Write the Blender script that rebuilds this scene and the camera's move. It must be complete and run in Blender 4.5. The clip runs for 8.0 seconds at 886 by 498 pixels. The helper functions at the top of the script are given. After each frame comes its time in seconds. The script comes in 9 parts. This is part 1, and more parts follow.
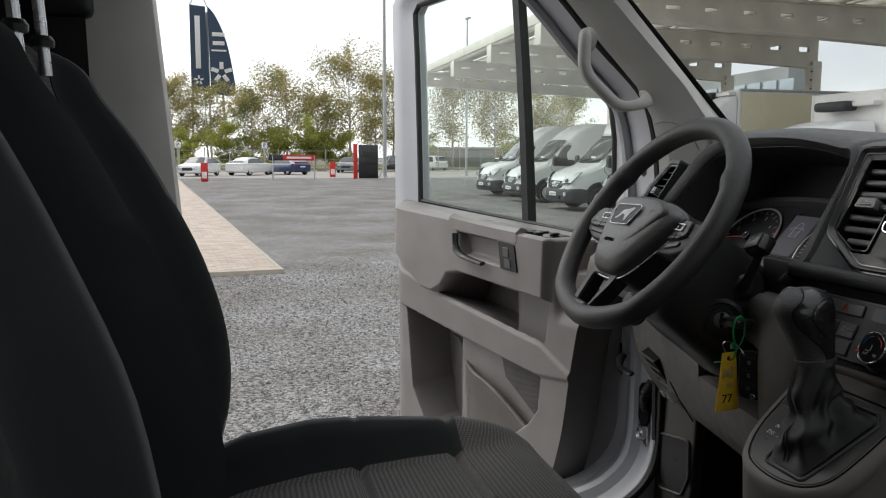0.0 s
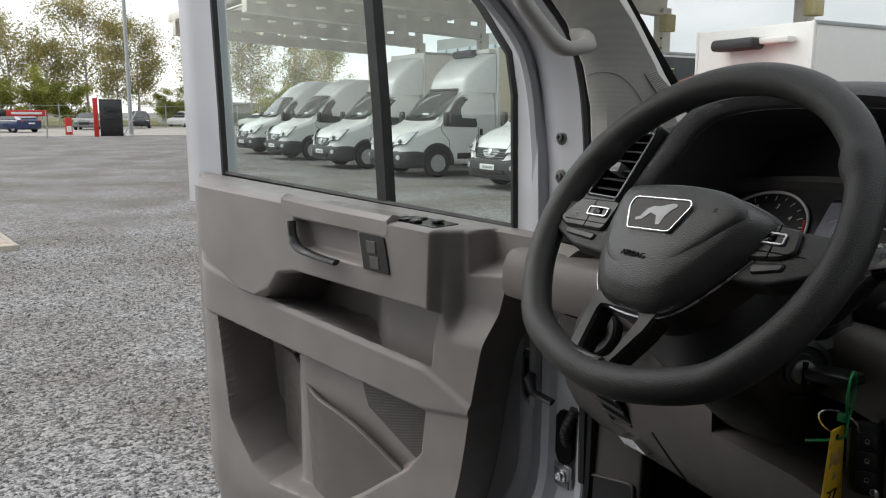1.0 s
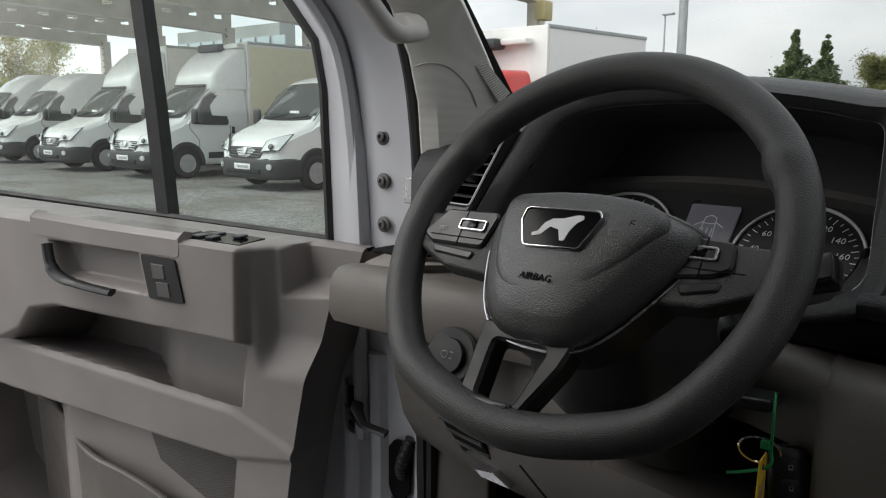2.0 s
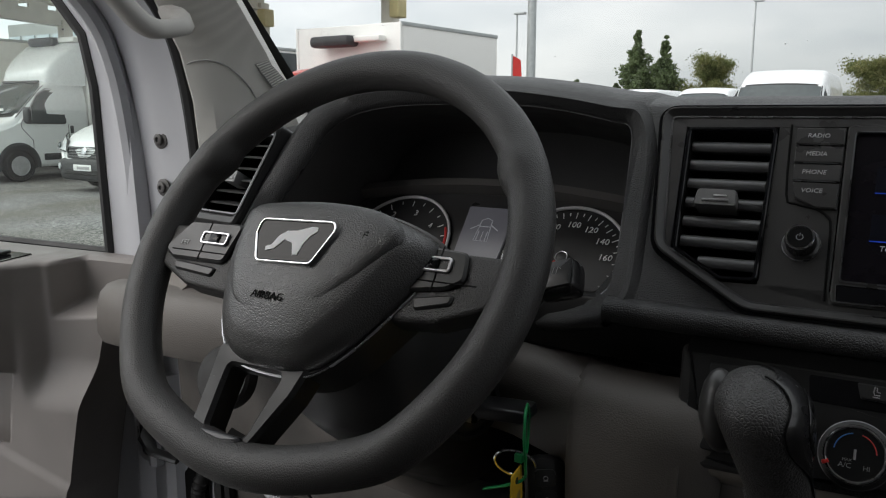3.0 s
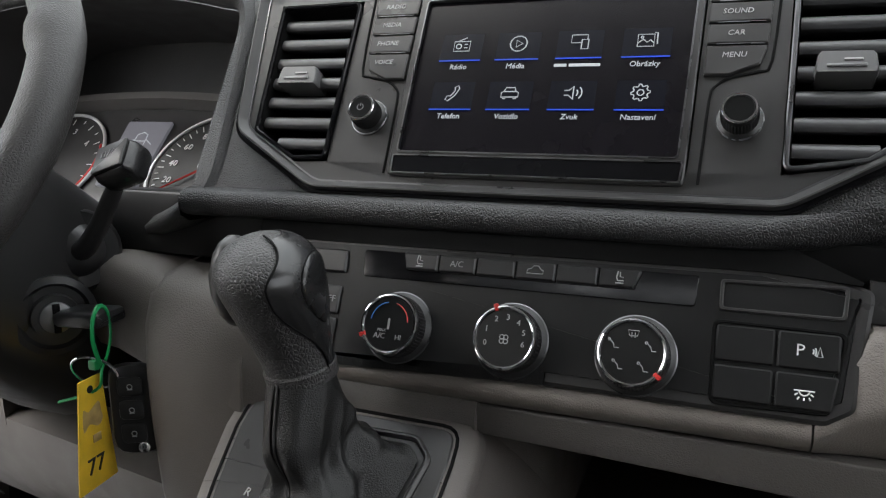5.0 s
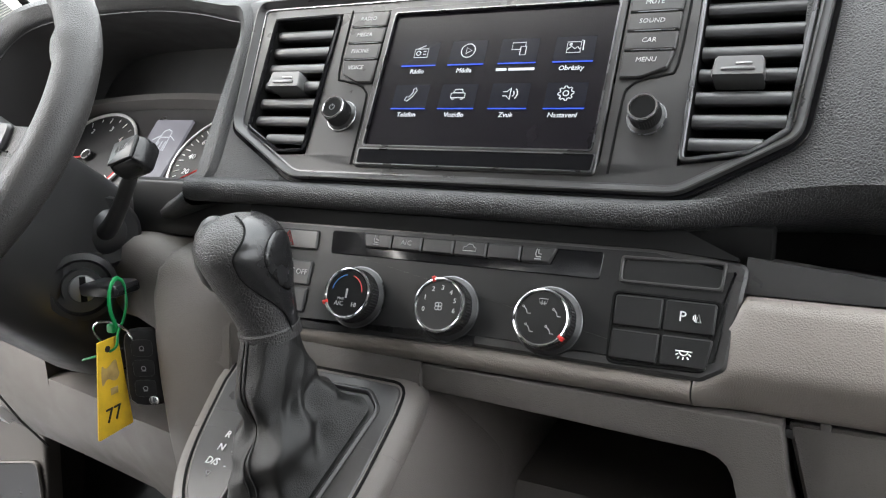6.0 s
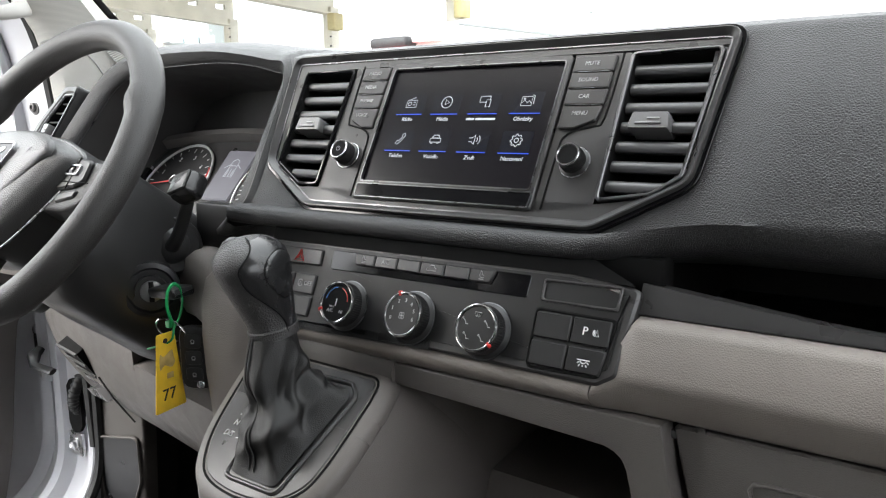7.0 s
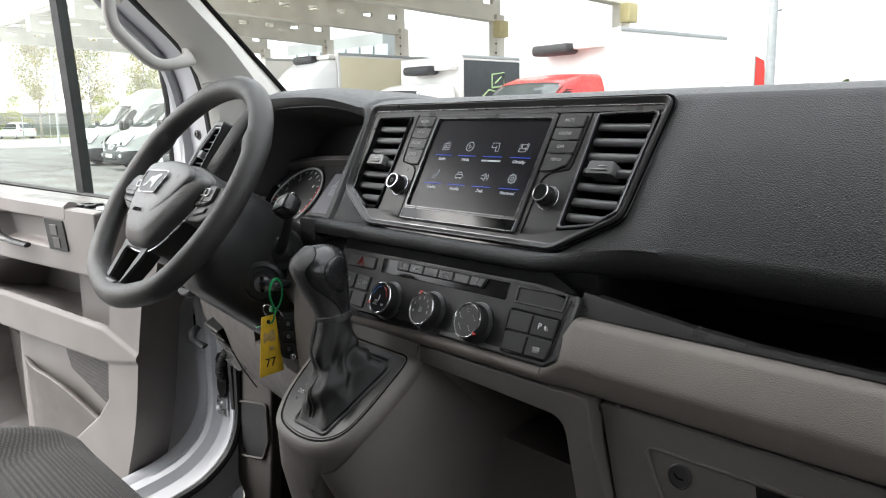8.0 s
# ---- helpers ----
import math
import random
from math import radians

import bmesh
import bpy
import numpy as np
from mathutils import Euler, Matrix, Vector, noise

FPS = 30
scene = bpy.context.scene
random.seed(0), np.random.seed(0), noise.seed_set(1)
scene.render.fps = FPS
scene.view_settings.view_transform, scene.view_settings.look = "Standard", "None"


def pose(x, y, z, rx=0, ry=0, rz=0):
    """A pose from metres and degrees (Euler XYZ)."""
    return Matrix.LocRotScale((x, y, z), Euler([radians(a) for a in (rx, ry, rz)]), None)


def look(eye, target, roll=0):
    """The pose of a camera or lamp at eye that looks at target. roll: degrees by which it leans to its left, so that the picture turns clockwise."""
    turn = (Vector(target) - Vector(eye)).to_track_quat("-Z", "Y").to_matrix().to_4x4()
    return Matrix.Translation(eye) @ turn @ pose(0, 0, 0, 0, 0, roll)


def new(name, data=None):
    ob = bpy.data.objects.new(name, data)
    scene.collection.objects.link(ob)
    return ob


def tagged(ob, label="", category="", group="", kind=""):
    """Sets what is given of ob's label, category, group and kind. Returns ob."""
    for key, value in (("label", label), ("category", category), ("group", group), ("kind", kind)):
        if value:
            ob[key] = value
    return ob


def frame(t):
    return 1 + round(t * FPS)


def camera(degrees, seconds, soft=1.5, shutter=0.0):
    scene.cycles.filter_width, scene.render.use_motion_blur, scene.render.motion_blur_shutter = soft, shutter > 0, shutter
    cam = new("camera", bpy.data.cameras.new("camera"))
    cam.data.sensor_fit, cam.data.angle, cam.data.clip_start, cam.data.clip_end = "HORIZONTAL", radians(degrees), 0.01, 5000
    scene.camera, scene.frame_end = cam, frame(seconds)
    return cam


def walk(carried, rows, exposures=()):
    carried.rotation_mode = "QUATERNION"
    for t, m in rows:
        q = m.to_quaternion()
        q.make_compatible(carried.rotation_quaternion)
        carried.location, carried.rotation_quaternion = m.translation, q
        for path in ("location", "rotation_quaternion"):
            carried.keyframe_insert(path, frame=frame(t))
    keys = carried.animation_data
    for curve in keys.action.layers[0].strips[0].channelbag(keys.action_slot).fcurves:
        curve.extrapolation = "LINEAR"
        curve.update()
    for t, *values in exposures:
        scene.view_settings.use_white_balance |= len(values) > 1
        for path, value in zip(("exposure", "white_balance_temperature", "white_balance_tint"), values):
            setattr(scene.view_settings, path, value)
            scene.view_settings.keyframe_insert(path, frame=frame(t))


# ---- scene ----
# camera and its way
cam = camera(58.7, 8.0, 1.1)
METRES, EYE, TILT, LEAN, TURN = 1.65, 1.58, -6.7, -0.2, 75.5
ROWS = [
    (0.0, 0.0, 0.0, 0.0, -0.0, 0.0, 0.0),
    (0.5, -0.0401, 0.1749, 0.0319, -7.17, -2.56, 0.88),
    (1.0, -0.0839, 0.3109, 0.0417, -17.18, -3.42, 1.84),
    (2.5, -0.0744, 0.4341, 0.0551, -40.8, -4.99, 4.34),
    (3.0, -0.0319, 0.4071, 0.0547, -44.73, -5.42, 4.76),
    (3.5, 0.0141, 0.3705, 0.0495, -48.0, -5.87, 5.1),
    (4.0, 0.0489, 0.3488, 0.0496, -50.59, -6.23, 5.26),
    (4.5, 0.0666, 0.3373, 0.0157, -52.54, -6.56, 5.42),
    (5.0, 0.0711, 0.3219, -0.006, -52.81, -6.79, 5.55),
    (6.5, 0.0636, 0.2148, -0.0123, -43.85, -5.93, 5.45),
    (7.0, 0.0716, 0.1607, -0.0077, -39.01, -4.84, 5.05),
    (7.5, 0.0726, 0.0862, -0.001, -34.08, -4.18, 4.65),
    (8.0, 0.0765, 0.0128, -0.0006, -27.11, -3.59, 3.98),
]
EXPOSURES = [(0.0, 0.48), (1.0, 0.53), (2.5, 0.66), (3.5, 0.63), (4.0, 0.64), (4.5, 0.6), (5.0, 2.28), (6.5, 3.25), (7.0, 2.75), (7.5, 2.25), (8.0, 1.98)]
walk(cam, [(t, pose(0, 0, EYE, TILT, LEAN, TURN) @ pose(METRES * x, METRES * y, METRES * z, 90 + pitch, roll, yaw)) for t, x, y, z, yaw, pitch, roll in ROWS], EXPOSURES)

# overcast sky
world = bpy.data.worlds.new("overcast_sky")
scene.world = world
world.use_nodes = True
wn, wl = world.node_tree.nodes, world.node_tree.links
wn.clear()
w_out, w_bg = wn.new("ShaderNodeOutputWorld"), wn.new("ShaderNodeBackground")
w_sky = wn.new("ShaderNodeTexSky")
w_sky.sky_type, w_sky.sun_disc = "NISHITA", False
w_sky.sun_elevation, w_sky.sun_rotation = radians(44), radians(223)
w_gain = wn.new("ShaderNodeVectorMath")
w_gain.operation = "SCALE"
w_gain.inputs["Scale"].default_value = 0.1
w_tc, w_map, w_noise, w_ramp, w_mix = (wn.new("ShaderNode" + k) for k in ("TexCoord", "Mapping", "TexNoise", "ValToRGB", "MixRGB"))
w_map.inputs["Scale"].default_value = (1.0, 1.0, 3.2)
w_noise.inputs["Scale"].default_value, w_noise.inputs["Detail"].default_value = 2.3, 6.0
w_noise.inputs["Roughness"].default_value = 0.55
w_ramp.color_ramp.elements[0].position, w_ramp.color_ramp.elements[1].position = 0.35, 0.62
w_ramp.color_ramp.elements[0].color = (0.62, 0.65, 0.68, 1)
w_ramp.color_ramp.elements[1].color = (0.92, 0.92, 0.92, 1)
w_mix.inputs["Fac"].default_value = 0.88
wl.new(w_sky.outputs["Color"], w_gain.inputs[0])
wl.new(w_tc.outputs["Generated"], w_map.inputs["Vector"])
wl.new(w_map.outputs["Vector"], w_noise.inputs["Vector"])
wl.new(w_noise.outputs["Fac"], w_ramp.inputs["Fac"])
wl.new(w_gain.outputs["Vector"], w_mix.inputs["Color1"])
wl.new(w_ramp.outputs["Color"], w_mix.inputs["Color2"])
# clouds are brighter towards the veiled sun
w_dot, w_side, w_lit = wn.new("ShaderNodeVectorMath"), wn.new("ShaderNodeMapRange"), wn.new("ShaderNodeVectorMath")
w_dot.operation, w_lit.operation = "DOT_PRODUCT", "SCALE"
w_dot.inputs[1].default_value = (-0.49, -0.52, 0.70)
w_side.inputs["From Min"].default_value, w_side.inputs["From Max"].default_value = -0.6, 0.9
w_side.inputs["To Min"].default_value, w_side.inputs["To Max"].default_value = 0.54, 1.38
wl.new(w_tc.outputs["Generated"], w_dot.inputs[0])
wl.new(w_dot.outputs["Value"], w_side.inputs["Value"])
wl.new(w_mix.outputs["Color"], w_lit.inputs[0])
wl.new(w_side.outputs["Result"], w_lit.inputs["Scale"])
wl.new(w_lit.outputs["Vector"], w_bg.inputs["Color"])
wl.new(w_bg.outputs["Background"], w_out.inputs["Surface"])
w_bg.inputs["Strength"].default_value = 1.0

sun = new("sun", bpy.data.lights.new("sun", "SUN"))
sun.data.energy, sun.data.angle, sun.data.color = 1.0, radians(40), (1.0, 0.96, 0.9)
sun.matrix_basis = look((-19, -20, 27), (0, 0, 0))

# ---- building tools ----
V = Vector
CX = -0.614  # centre line of the van


def axes(origin, ex, ey):
    ex, ey = V(ex).normalized(), V(ey).normalized()
    ez = ex.cross(ey)
    return Matrix(((ex.x, ey.x, ez.x, origin[0]), (ex.y, ey.y, ez.y, origin[1]), (ex.z, ey.z, ez.z, origin[2]), (0, 0, 0, 1)))


def slope(deg):
    return (0, math.sin(radians(deg)), math.cos(radians(deg)))


def thing(name, label, category, place=(0, 0, 0), group="", kind=""):
    ob = new(name)
    ob.empty_display_size = 0.1
    ob.matrix_basis = Matrix.Translation(place)
    return tagged(ob, label, category, group, kind)


def mesh_of(name, bm, mats, sharp=38):
    me = bpy.data.meshes.new(name)
    bmesh.ops.recalc_face_normals(bm, faces=bm.faces)
    bm.to_mesh(me)
    bm.free()
    for m in mats if isinstance(mats, (list, tuple)) else [mats]:
        me.materials.append(m)
    me.polygons.foreach_set("use_smooth", [True] * len(me.polygons))
    me.set_sharp_from_angle(angle=radians(sharp))
    return me


def part(name, bm, mat, parent=None, label="", m=None, sharp=38):
    """One mesh object from a bmesh, laid into the place by m, under a thing or a part."""
    if m is not None:
        bm.transform(m)
    ob = new(name, mesh_of(name, bm, mat, sharp))
    if parent is not None:
        put_under(ob, parent)
    return tagged(ob, label)


def put_under(ob, parent):
    ob.parent = parent
    ob.matrix_parent_inverse = parent.matrix_basis.inverted() if parent.parent is None else Matrix()


def rounded(poly, r, n=4):
    """A polygon with round corners; r is one radius or one for each corner."""
    out, k = [], len(poly)
    for i in range(k):
        p, a, b = V(poly[i]), V(poly[i - 1]), V(poly[(i + 1) % k])
        rad = r[i] if isinstance(r, (list, tuple)) else r
        da, db = (a - p), (b - p)
        la, lb = da.length, db.length
        da, db = da / la, db / lb
        ang = da.angle(db)
        if ang > 3.1 or rad <= 0:
            out += [tuple(p)] * 1 if rad <= 0 else [tuple(p)] * (n + 1)
            continue
        t = min(rad / math.tan(ang / 2), la * 0.48, lb * 0.48)
        s, e = p + da * t, p + db * t
        for j in range(n + 1):
            u = j / n
            q = s * (1 - u) ** 2 + p * 2 * u * (1 - u) + e * u * u
            out.append((q.x, q.y))
    return out


def area2(poly):
    return sum(poly[i - 1][0] * poly[i][1] - poly[i][0] * poly[i - 1][1] for i in range(len(poly)))


def inset(poly, d):
    """The polygon moved inwards by d, corner by corner."""
    k, sgn, out = len(poly), 1 if area2(poly) > 0 else -1, []
    for i in range(k):
        p, a, b = V(poly[i]), V(poly[i - 1]), V(poly[(i + 1) % k])
        e1, e2 = p - a, b - p
        if e1.length < 1e-7:
            e1 = e2
        if e2.length < 1e-7:
            e2 = e1
        n1, n2 = V((-e1.y, e1.x)).normalized() * sgn, V((-e2.y, e2.x)).normalized() * sgn
        m = n1 + n2
        m = m / max(0.35, m.length_squared / 2) if m.length > 1e-6 else n1
        out.append((p.x + m.x * d, p.y + m.y * d))
    return out


def loft(rings, bm=None, caps=True, closed=True):
    bm = bm or bmesh.new()
    rows = [[bm.verts.new(p) for p in ring] for ring in rings]
    n = len(rows[0])
    for a, b in zip(rows, rows[1:]):
        for i in range(n if closed else n - 1):
            j = (i + 1) % n
            bm.faces.new((a[i], a[j], b[j], b[i]))
    if caps and closed:
        bm.faces.new(rows[0][::-1])
        bm.faces.new(rows[-1])
    return bm


def plate(poly, z0, z1, bevel=0.0, bm=None):
    """A flat piece of that outline from z0 to z1, its upper rim rounded."""
    if area2(poly) < 0:
        poly = poly[::-1]
    rings = [[(x, y, z0) for x, y in poly]]
    if bevel > 0:
        for s in (0.0, 0.3, 0.62, 0.87, 1.0) if bevel > 0.002 else (0.0, 1.0):
            d = bevel * (1 - math.sqrt(max(0, 1 - s * s))) if bevel > 0.002 else bevel * s
            rings.append([(x, y, z1 - bevel + bevel * s) for x, y in (inset(poly, d) if d > 1e-6 else poly)])
    else:
        rings.append([(x, y, z1) for x, y in poly])
    return loft(rings, bm)


def rim(outer, inner, z0, z1, bevel=0.0, bm=None):
    """A flat ring between two outlines with the same count of corners."""
    bm = bm or bmesh.new()
    o2, i2 = (inset(outer, bevel), inset(inner, -bevel)) if bevel else (outer, inner)
    rings = [[(x, y, z0) for x, y in inner], [(x, y, z0) for x, y in outer], [(x, y, z1 - bevel) for x, y in outer]]
    if bevel:
        rings += [[(x, y, z1) for x, y in o2], [(x, y, z1) for x, y in i2]]
    else:
        rings += [[(x, y, z1) for x, y in inner]]
    rings += [[(x, y, z1 - bevel) for x, y in inner]] if bevel else []
    rings += [[(x, y, z0) for x, y in inner]]
    loft(rings, bm, caps=False)
    bmesh.ops.remove_doubles(bm, verts=bm.verts, dist=1e-6)
    return bm


def rect(w, h, cx=0.0, cy=0.0):
    return [(cx - w / 2, cy - h / 2), (cx + w / 2, cy - h / 2), (cx + w / 2, cy + h / 2), (cx - w / 2, cy + h / 2)]


def block(size, at=(0, 0, 0), bevel=0.004, r=None, bm=None, both=True):
    """A box with rounded edges, its middle at that place."""
    sx, sy, sz = size
    bevel = min(bevel, sx * 0.45, sy * 0.45, sz * 0.45)
    poly = rounded(rect(sx, sy, at[0], at[1]), max(r or bevel, 1e-4), 3)
    z0, z1 = at[2] - sz / 2, at[2] + sz / 2
    if bevel < 5e-5:
        return loft([[(x, y, z0) for x, y in poly], [(x, y, z1) for x, y in poly]], bm)
    ins = inset(poly, bevel)
    mid = inset(poly, bevel * 0.3)
    rings = [[(x, y, z0) for x, y in ins], [(x, y, z0 + bevel * 0.3) for x, y in mid], [(x, y, z0 + bevel) for x, y in poly]]
    rings += [[(x, y, z1 - bevel) for x, y in poly], [(x, y, z1 - bevel * 0.3) for x, y in mid], [(x, y, z1) for x, y in ins]]
    return loft(rings, bm)


def tube(path, r, n=12, closed=False, bm=None, flat=1.0, up=None):
    """A round bar along a path; r is one radius or one for each point."""
    pts = [V(p) for p in path]
    k, rings, last = len(pts), [], None
    for i, p in enumerate(pts):
        a = pts[i - 1] if (i or closed) else p
        b = pts[(i + 1) % k] if (i < k - 1 or closed) else p
        d = (b - a).normalized()
        if last is None:
            ref = V(up) if up else (V((0, 0, 1)) if abs(d.z) < 0.9 else V((1, 0, 0)))
            s = d.cross(ref).normalized()
        else:
            s = (last - d * last.dot(d)).normalized()
        last = s
        t = s.cross(d)
        rad = r[i] if isinstance(r, (list, tuple)) else r
        rings.append([p + s * math.cos(2 * math.pi * j / n) * rad + t * math.sin(2 * math.pi * j / n) * rad * flat for j in range(n)])
    if closed:
        rings.append(rings[0])
    bm = loft(rings, bm, caps=not closed)
    if closed:
        bmesh.ops.remove_doubles(bm, verts=bm.verts, dist=1e-6)
    return bm


def lathe(profile, n=32, bm=None, m=None):
    """A turned shape from (radius, height) pairs round the z axis."""
    rings = [[(max(r, 1e-4) * math.cos(2 * math.pi * j / n), max(r, 1e-4) * math.sin(2 * math.pi * j / n), z) for j in range(n)] for r, z in profile]
    if m is not None:
        rings = [[m @ V(p) for p in ring] for ring in rings]
    return loft(rings, bm)


def sheet(rows, bm=None):
    return loft(rows, bm, caps=False, closed=False)


def smooth(path, n=6, closed=False):
    """Points on a soft curve through the given ones."""
    p = [V(q) for q in path]
    k, out = len(p), []
    for i in range(k if closed else k - 1):
        a = p[i - 1] if (i or closed) else p[0]
        b, c = p[i], p[(i + 1) % k]
        d = p[(i + 2) % k] if (closed or i + 2 < k) else p[-1]
        for j in range(n):
            t = j / n
            out.append(0.5 * (2 * b + (c - a) * t + (2 * a - 5 * b + 4 * c - d) * t * t + (3 * b - a - 3 * c + d) * t ** 3))
    if not closed:
        out.append(p[-1])
    return out


def lettering(txt, size, m, mat, parent, name="lettering", lean=0.0, depth=0.0003, align="CENTER"):
    cu = bpy.data.curves.new(name, "FONT")
    cu.body, cu.size, cu.align_x, cu.align_y = txt, size, align, "CENTER"
    cu.extrude, cu.shear, cu.resolution_u = depth, lean, 2
    tmp = bpy.data.objects.new(name, cu)
    me = bpy.data.meshes.new_from_object(tmp)
    bpy.data.objects.remove(tmp)
    bpy.data.curves.remove(cu)
    me.transform(m)
    me.materials.clear()
    me.materials.append(mat)
    ob = new(name, me)
    put_under(ob, parent)
    return ob


def lerp(a, b, t):
    return a + (b - a) * t


def step(e0, e1, x):
    t = max(0.0, min(1.0, (x - e0) / (e1 - e0)))
    return t * t * (3 - 2 * t)

# ---- materials ----
def material(name, colour, rough=0.5, metal=0.0, vary=0.12, vscale=9.0, grain=None, gscale=900.0, gdepth=0.12, spec=0.5, rvary=0.08,
             coat=0.0, fine=None, dist=0.001, random=0.0, island=0.0, tint=None):
    """A surface: colour that drifts at a large scale, a fine relief (leather, noise, weave) and uneven gloss."""
    m = bpy.data.materials.new(name)
    m.use_nodes = True
    nt = m.node_tree
    n, l = nt.nodes, nt.links
    b = n["Principled BSDF"]
    tc = n.new("ShaderNodeTexCoord")
    n1 = n.new("ShaderNodeTexNoise")
    n1.inputs["Scale"].default_value, n1.inputs["Detail"].default_value = vscale, 5
    l.new(tc.outputs["Object"], n1.inputs["Vector"])
    ramp = n.new("ShaderNodeValToRGB")
    lo = [max(0, c * (1 - vary)) for c in colour]
    hi = [min(1, c * (1 + vary)) for c in (tint or colour)]
    ramp.color_ramp.elements[0].position, ramp.color_ramp.elements[1].position = 0.32, 0.68
    ramp.color_ramp.elements[0].color, ramp.color_ramp.elements[1].color = (*lo, 1), (*hi, 1)
    l.new(n1.outputs["Fac"], ramp.inputs["Fac"])
    col = ramp.outputs["Color"]
    if random or island:
        src = n.new("ShaderNodeObjectInfo").outputs["Random"] if random else n.new("ShaderNodeNewGeometry").outputs["Random Per Island"]
        k = random or island
        mr = n.new("ShaderNodeMapRange")
        mr.inputs["To Min"].default_value, mr.inputs["To Max"].default_value = 1 - k, 1 + k
        l.new(src, mr.inputs["Value"])
        mul = n.new("ShaderNodeVectorMath")
        mul.operation = "SCALE"
        l.new(col, mul.inputs[0])
        l.new(mr.outputs["Result"], mul.inputs["Scale"])
        col = mul.outputs["Vector"]
    l.new(col, b.inputs["Base Color"])
    b.inputs["Roughness"].default_value, b.inputs["Metallic"].default_value = rough, metal
    b.inputs["Specular IOR Level"].default_value, b.inputs["Coat Weight"].default_value = spec, coat
    if rvary:
        n2 = n.new("ShaderNodeTexNoise")
        n2.inputs["Scale"].default_value, n2.inputs["Detail"].default_value = vscale * 4, 4
        l.new(tc.outputs["Object"], n2.inputs["Vector"])
        r2 = n.new("ShaderNodeMapRange")
        r2.inputs["From Min"].default_value, r2.inputs["From Max"].default_value = 0.3, 0.7
        r2.inputs["To Min"].default_value, r2.inputs["To Max"].default_value = max(0, rough - rvary), min(1, rough + rvary)
        l.new(n2.outputs["Fac"], r2.inputs["Value"])
        l.new(r2.outputs["Result"], b.inputs["Roughness"])
    if grain:
        bump = n.new("ShaderNodeBump")
        bump.inputs["Strength"].default_value, bump.inputs["Distance"].default_value = gdepth, dist
        if grain == "leather":
            v = n.new("ShaderNodeTexVoronoi")
            v.feature = "DISTANCE_TO_EDGE"
            v.inputs["Scale"].default_value, v.inputs["Randomness"].default_value = gscale, 1.0
            wob = n.new("ShaderNodeTexNoise")
            wob.inputs["Scale"].default_value, wob.inputs["Detail"].default_value = gscale * 0.5, 2
            mx = n.new("ShaderNodeMixRGB")
            mx.inputs["Fac"].default_value = 0.0005
            l.new(tc.outputs["Object"], wob.inputs["Vector"])
            l.new(tc.outputs["Object"], mx.inputs["Color1"])
            l.new(wob.outputs["Color"], mx.inputs["Color2"])
            l.new(mx.outputs["Color"], v.inputs["Vector"])
            sm = n.new("ShaderNodeMapRange")
            sm.interpolation_type = "SMOOTHSTEP"
            sm.inputs["From Max"].default_value = 0.3
            l.new(v.outputs["Distance"], sm.inputs["Value"])
            h = sm.outputs["Result"]
        elif grain == "noise":
            v = n.new("ShaderNodeTexNoise")
            v.inputs["Scale"].default_value, v.inputs["Detail"].default_value = gscale, 3
            l.new(tc.outputs["Object"], v.inputs["Vector"])
            h = v.outputs["Fac"]
        else:
            wx, wy, wm = n.new("ShaderNodeTexWave"), n.new("ShaderNodeTexWave"), n.new("ShaderNodeMapping")
            wm.inputs["Rotation"].default_value = (radians(45) if grain == "weave" else 0, 0, 0)
            wm.inputs["Scale"].default_value = (1, 0.6, 0.6) if grain == "weave" else (1, 1, 1)
            l.new(tc.outputs["Object"], wm.inputs["Vector"])
            wx.bands_direction, wy.bands_direction = "X", "Y"
            if grain == "ribs":
                wx.bands_direction, wy.bands_direction = "Z", "Z"
            for w in (wx, wy):
                w.inputs["Scale"].default_value, w.inputs["Distortion"].default_value = gscale, 0.6
                w.inputs["Detail"].default_value, w.inputs["Detail Scale"].default_value = 2, 4
                l.new(wm.outputs["Vector"], w.inputs["Vector"])
            mx = n.new("ShaderNodeMath")
            mx.operation = "MULTIPLY"
            l.new(wx.outputs["Fac"], mx.inputs[0])
            l.new(wy.outputs["Fac"], mx.inputs[1])
            h = mx.outputs["Value"]
            mc = n.new("ShaderNodeMixRGB")
            mc.blend_type, mc.inputs["Fac"].default_value = "MULTIPLY", 0.75 if grain == "weave" else 0.55
            l.new(col, mc.inputs["Color1"])
            rr = n.new("ShaderNodeMapRange")
            rr.inputs["To Min"].default_value = 0.4
            rr.inputs["To Max"].default_value = 1.6 if grain == "weave" else 1.25
            l.new(h, rr.inputs["Value"])
            l.new(rr.outputs["Result"], mc.inputs["Color2"])
            l.new(mc.outputs["Color"], b.inputs["Base Color"])
        l.new(h, bump.inputs["Height"])
        l.new(bump.outputs["Normal"], b.inputs["Normal"])
    return m


def glowing(name, colour, strength):
    m = bpy.data.materials.new(name)
    m.use_nodes = True
    b = m.node_tree.nodes["Principled BSDF"]
    b.inputs["Base Color"].default_value = (*[c * 0.3 for c in colour], 1)
    b.inputs["Emission Color"].default_value, b.inputs["Emission Strength"].default_value = (*colour, 1), strength
    b.inputs["Roughness"].default_value = 0.3
    return m


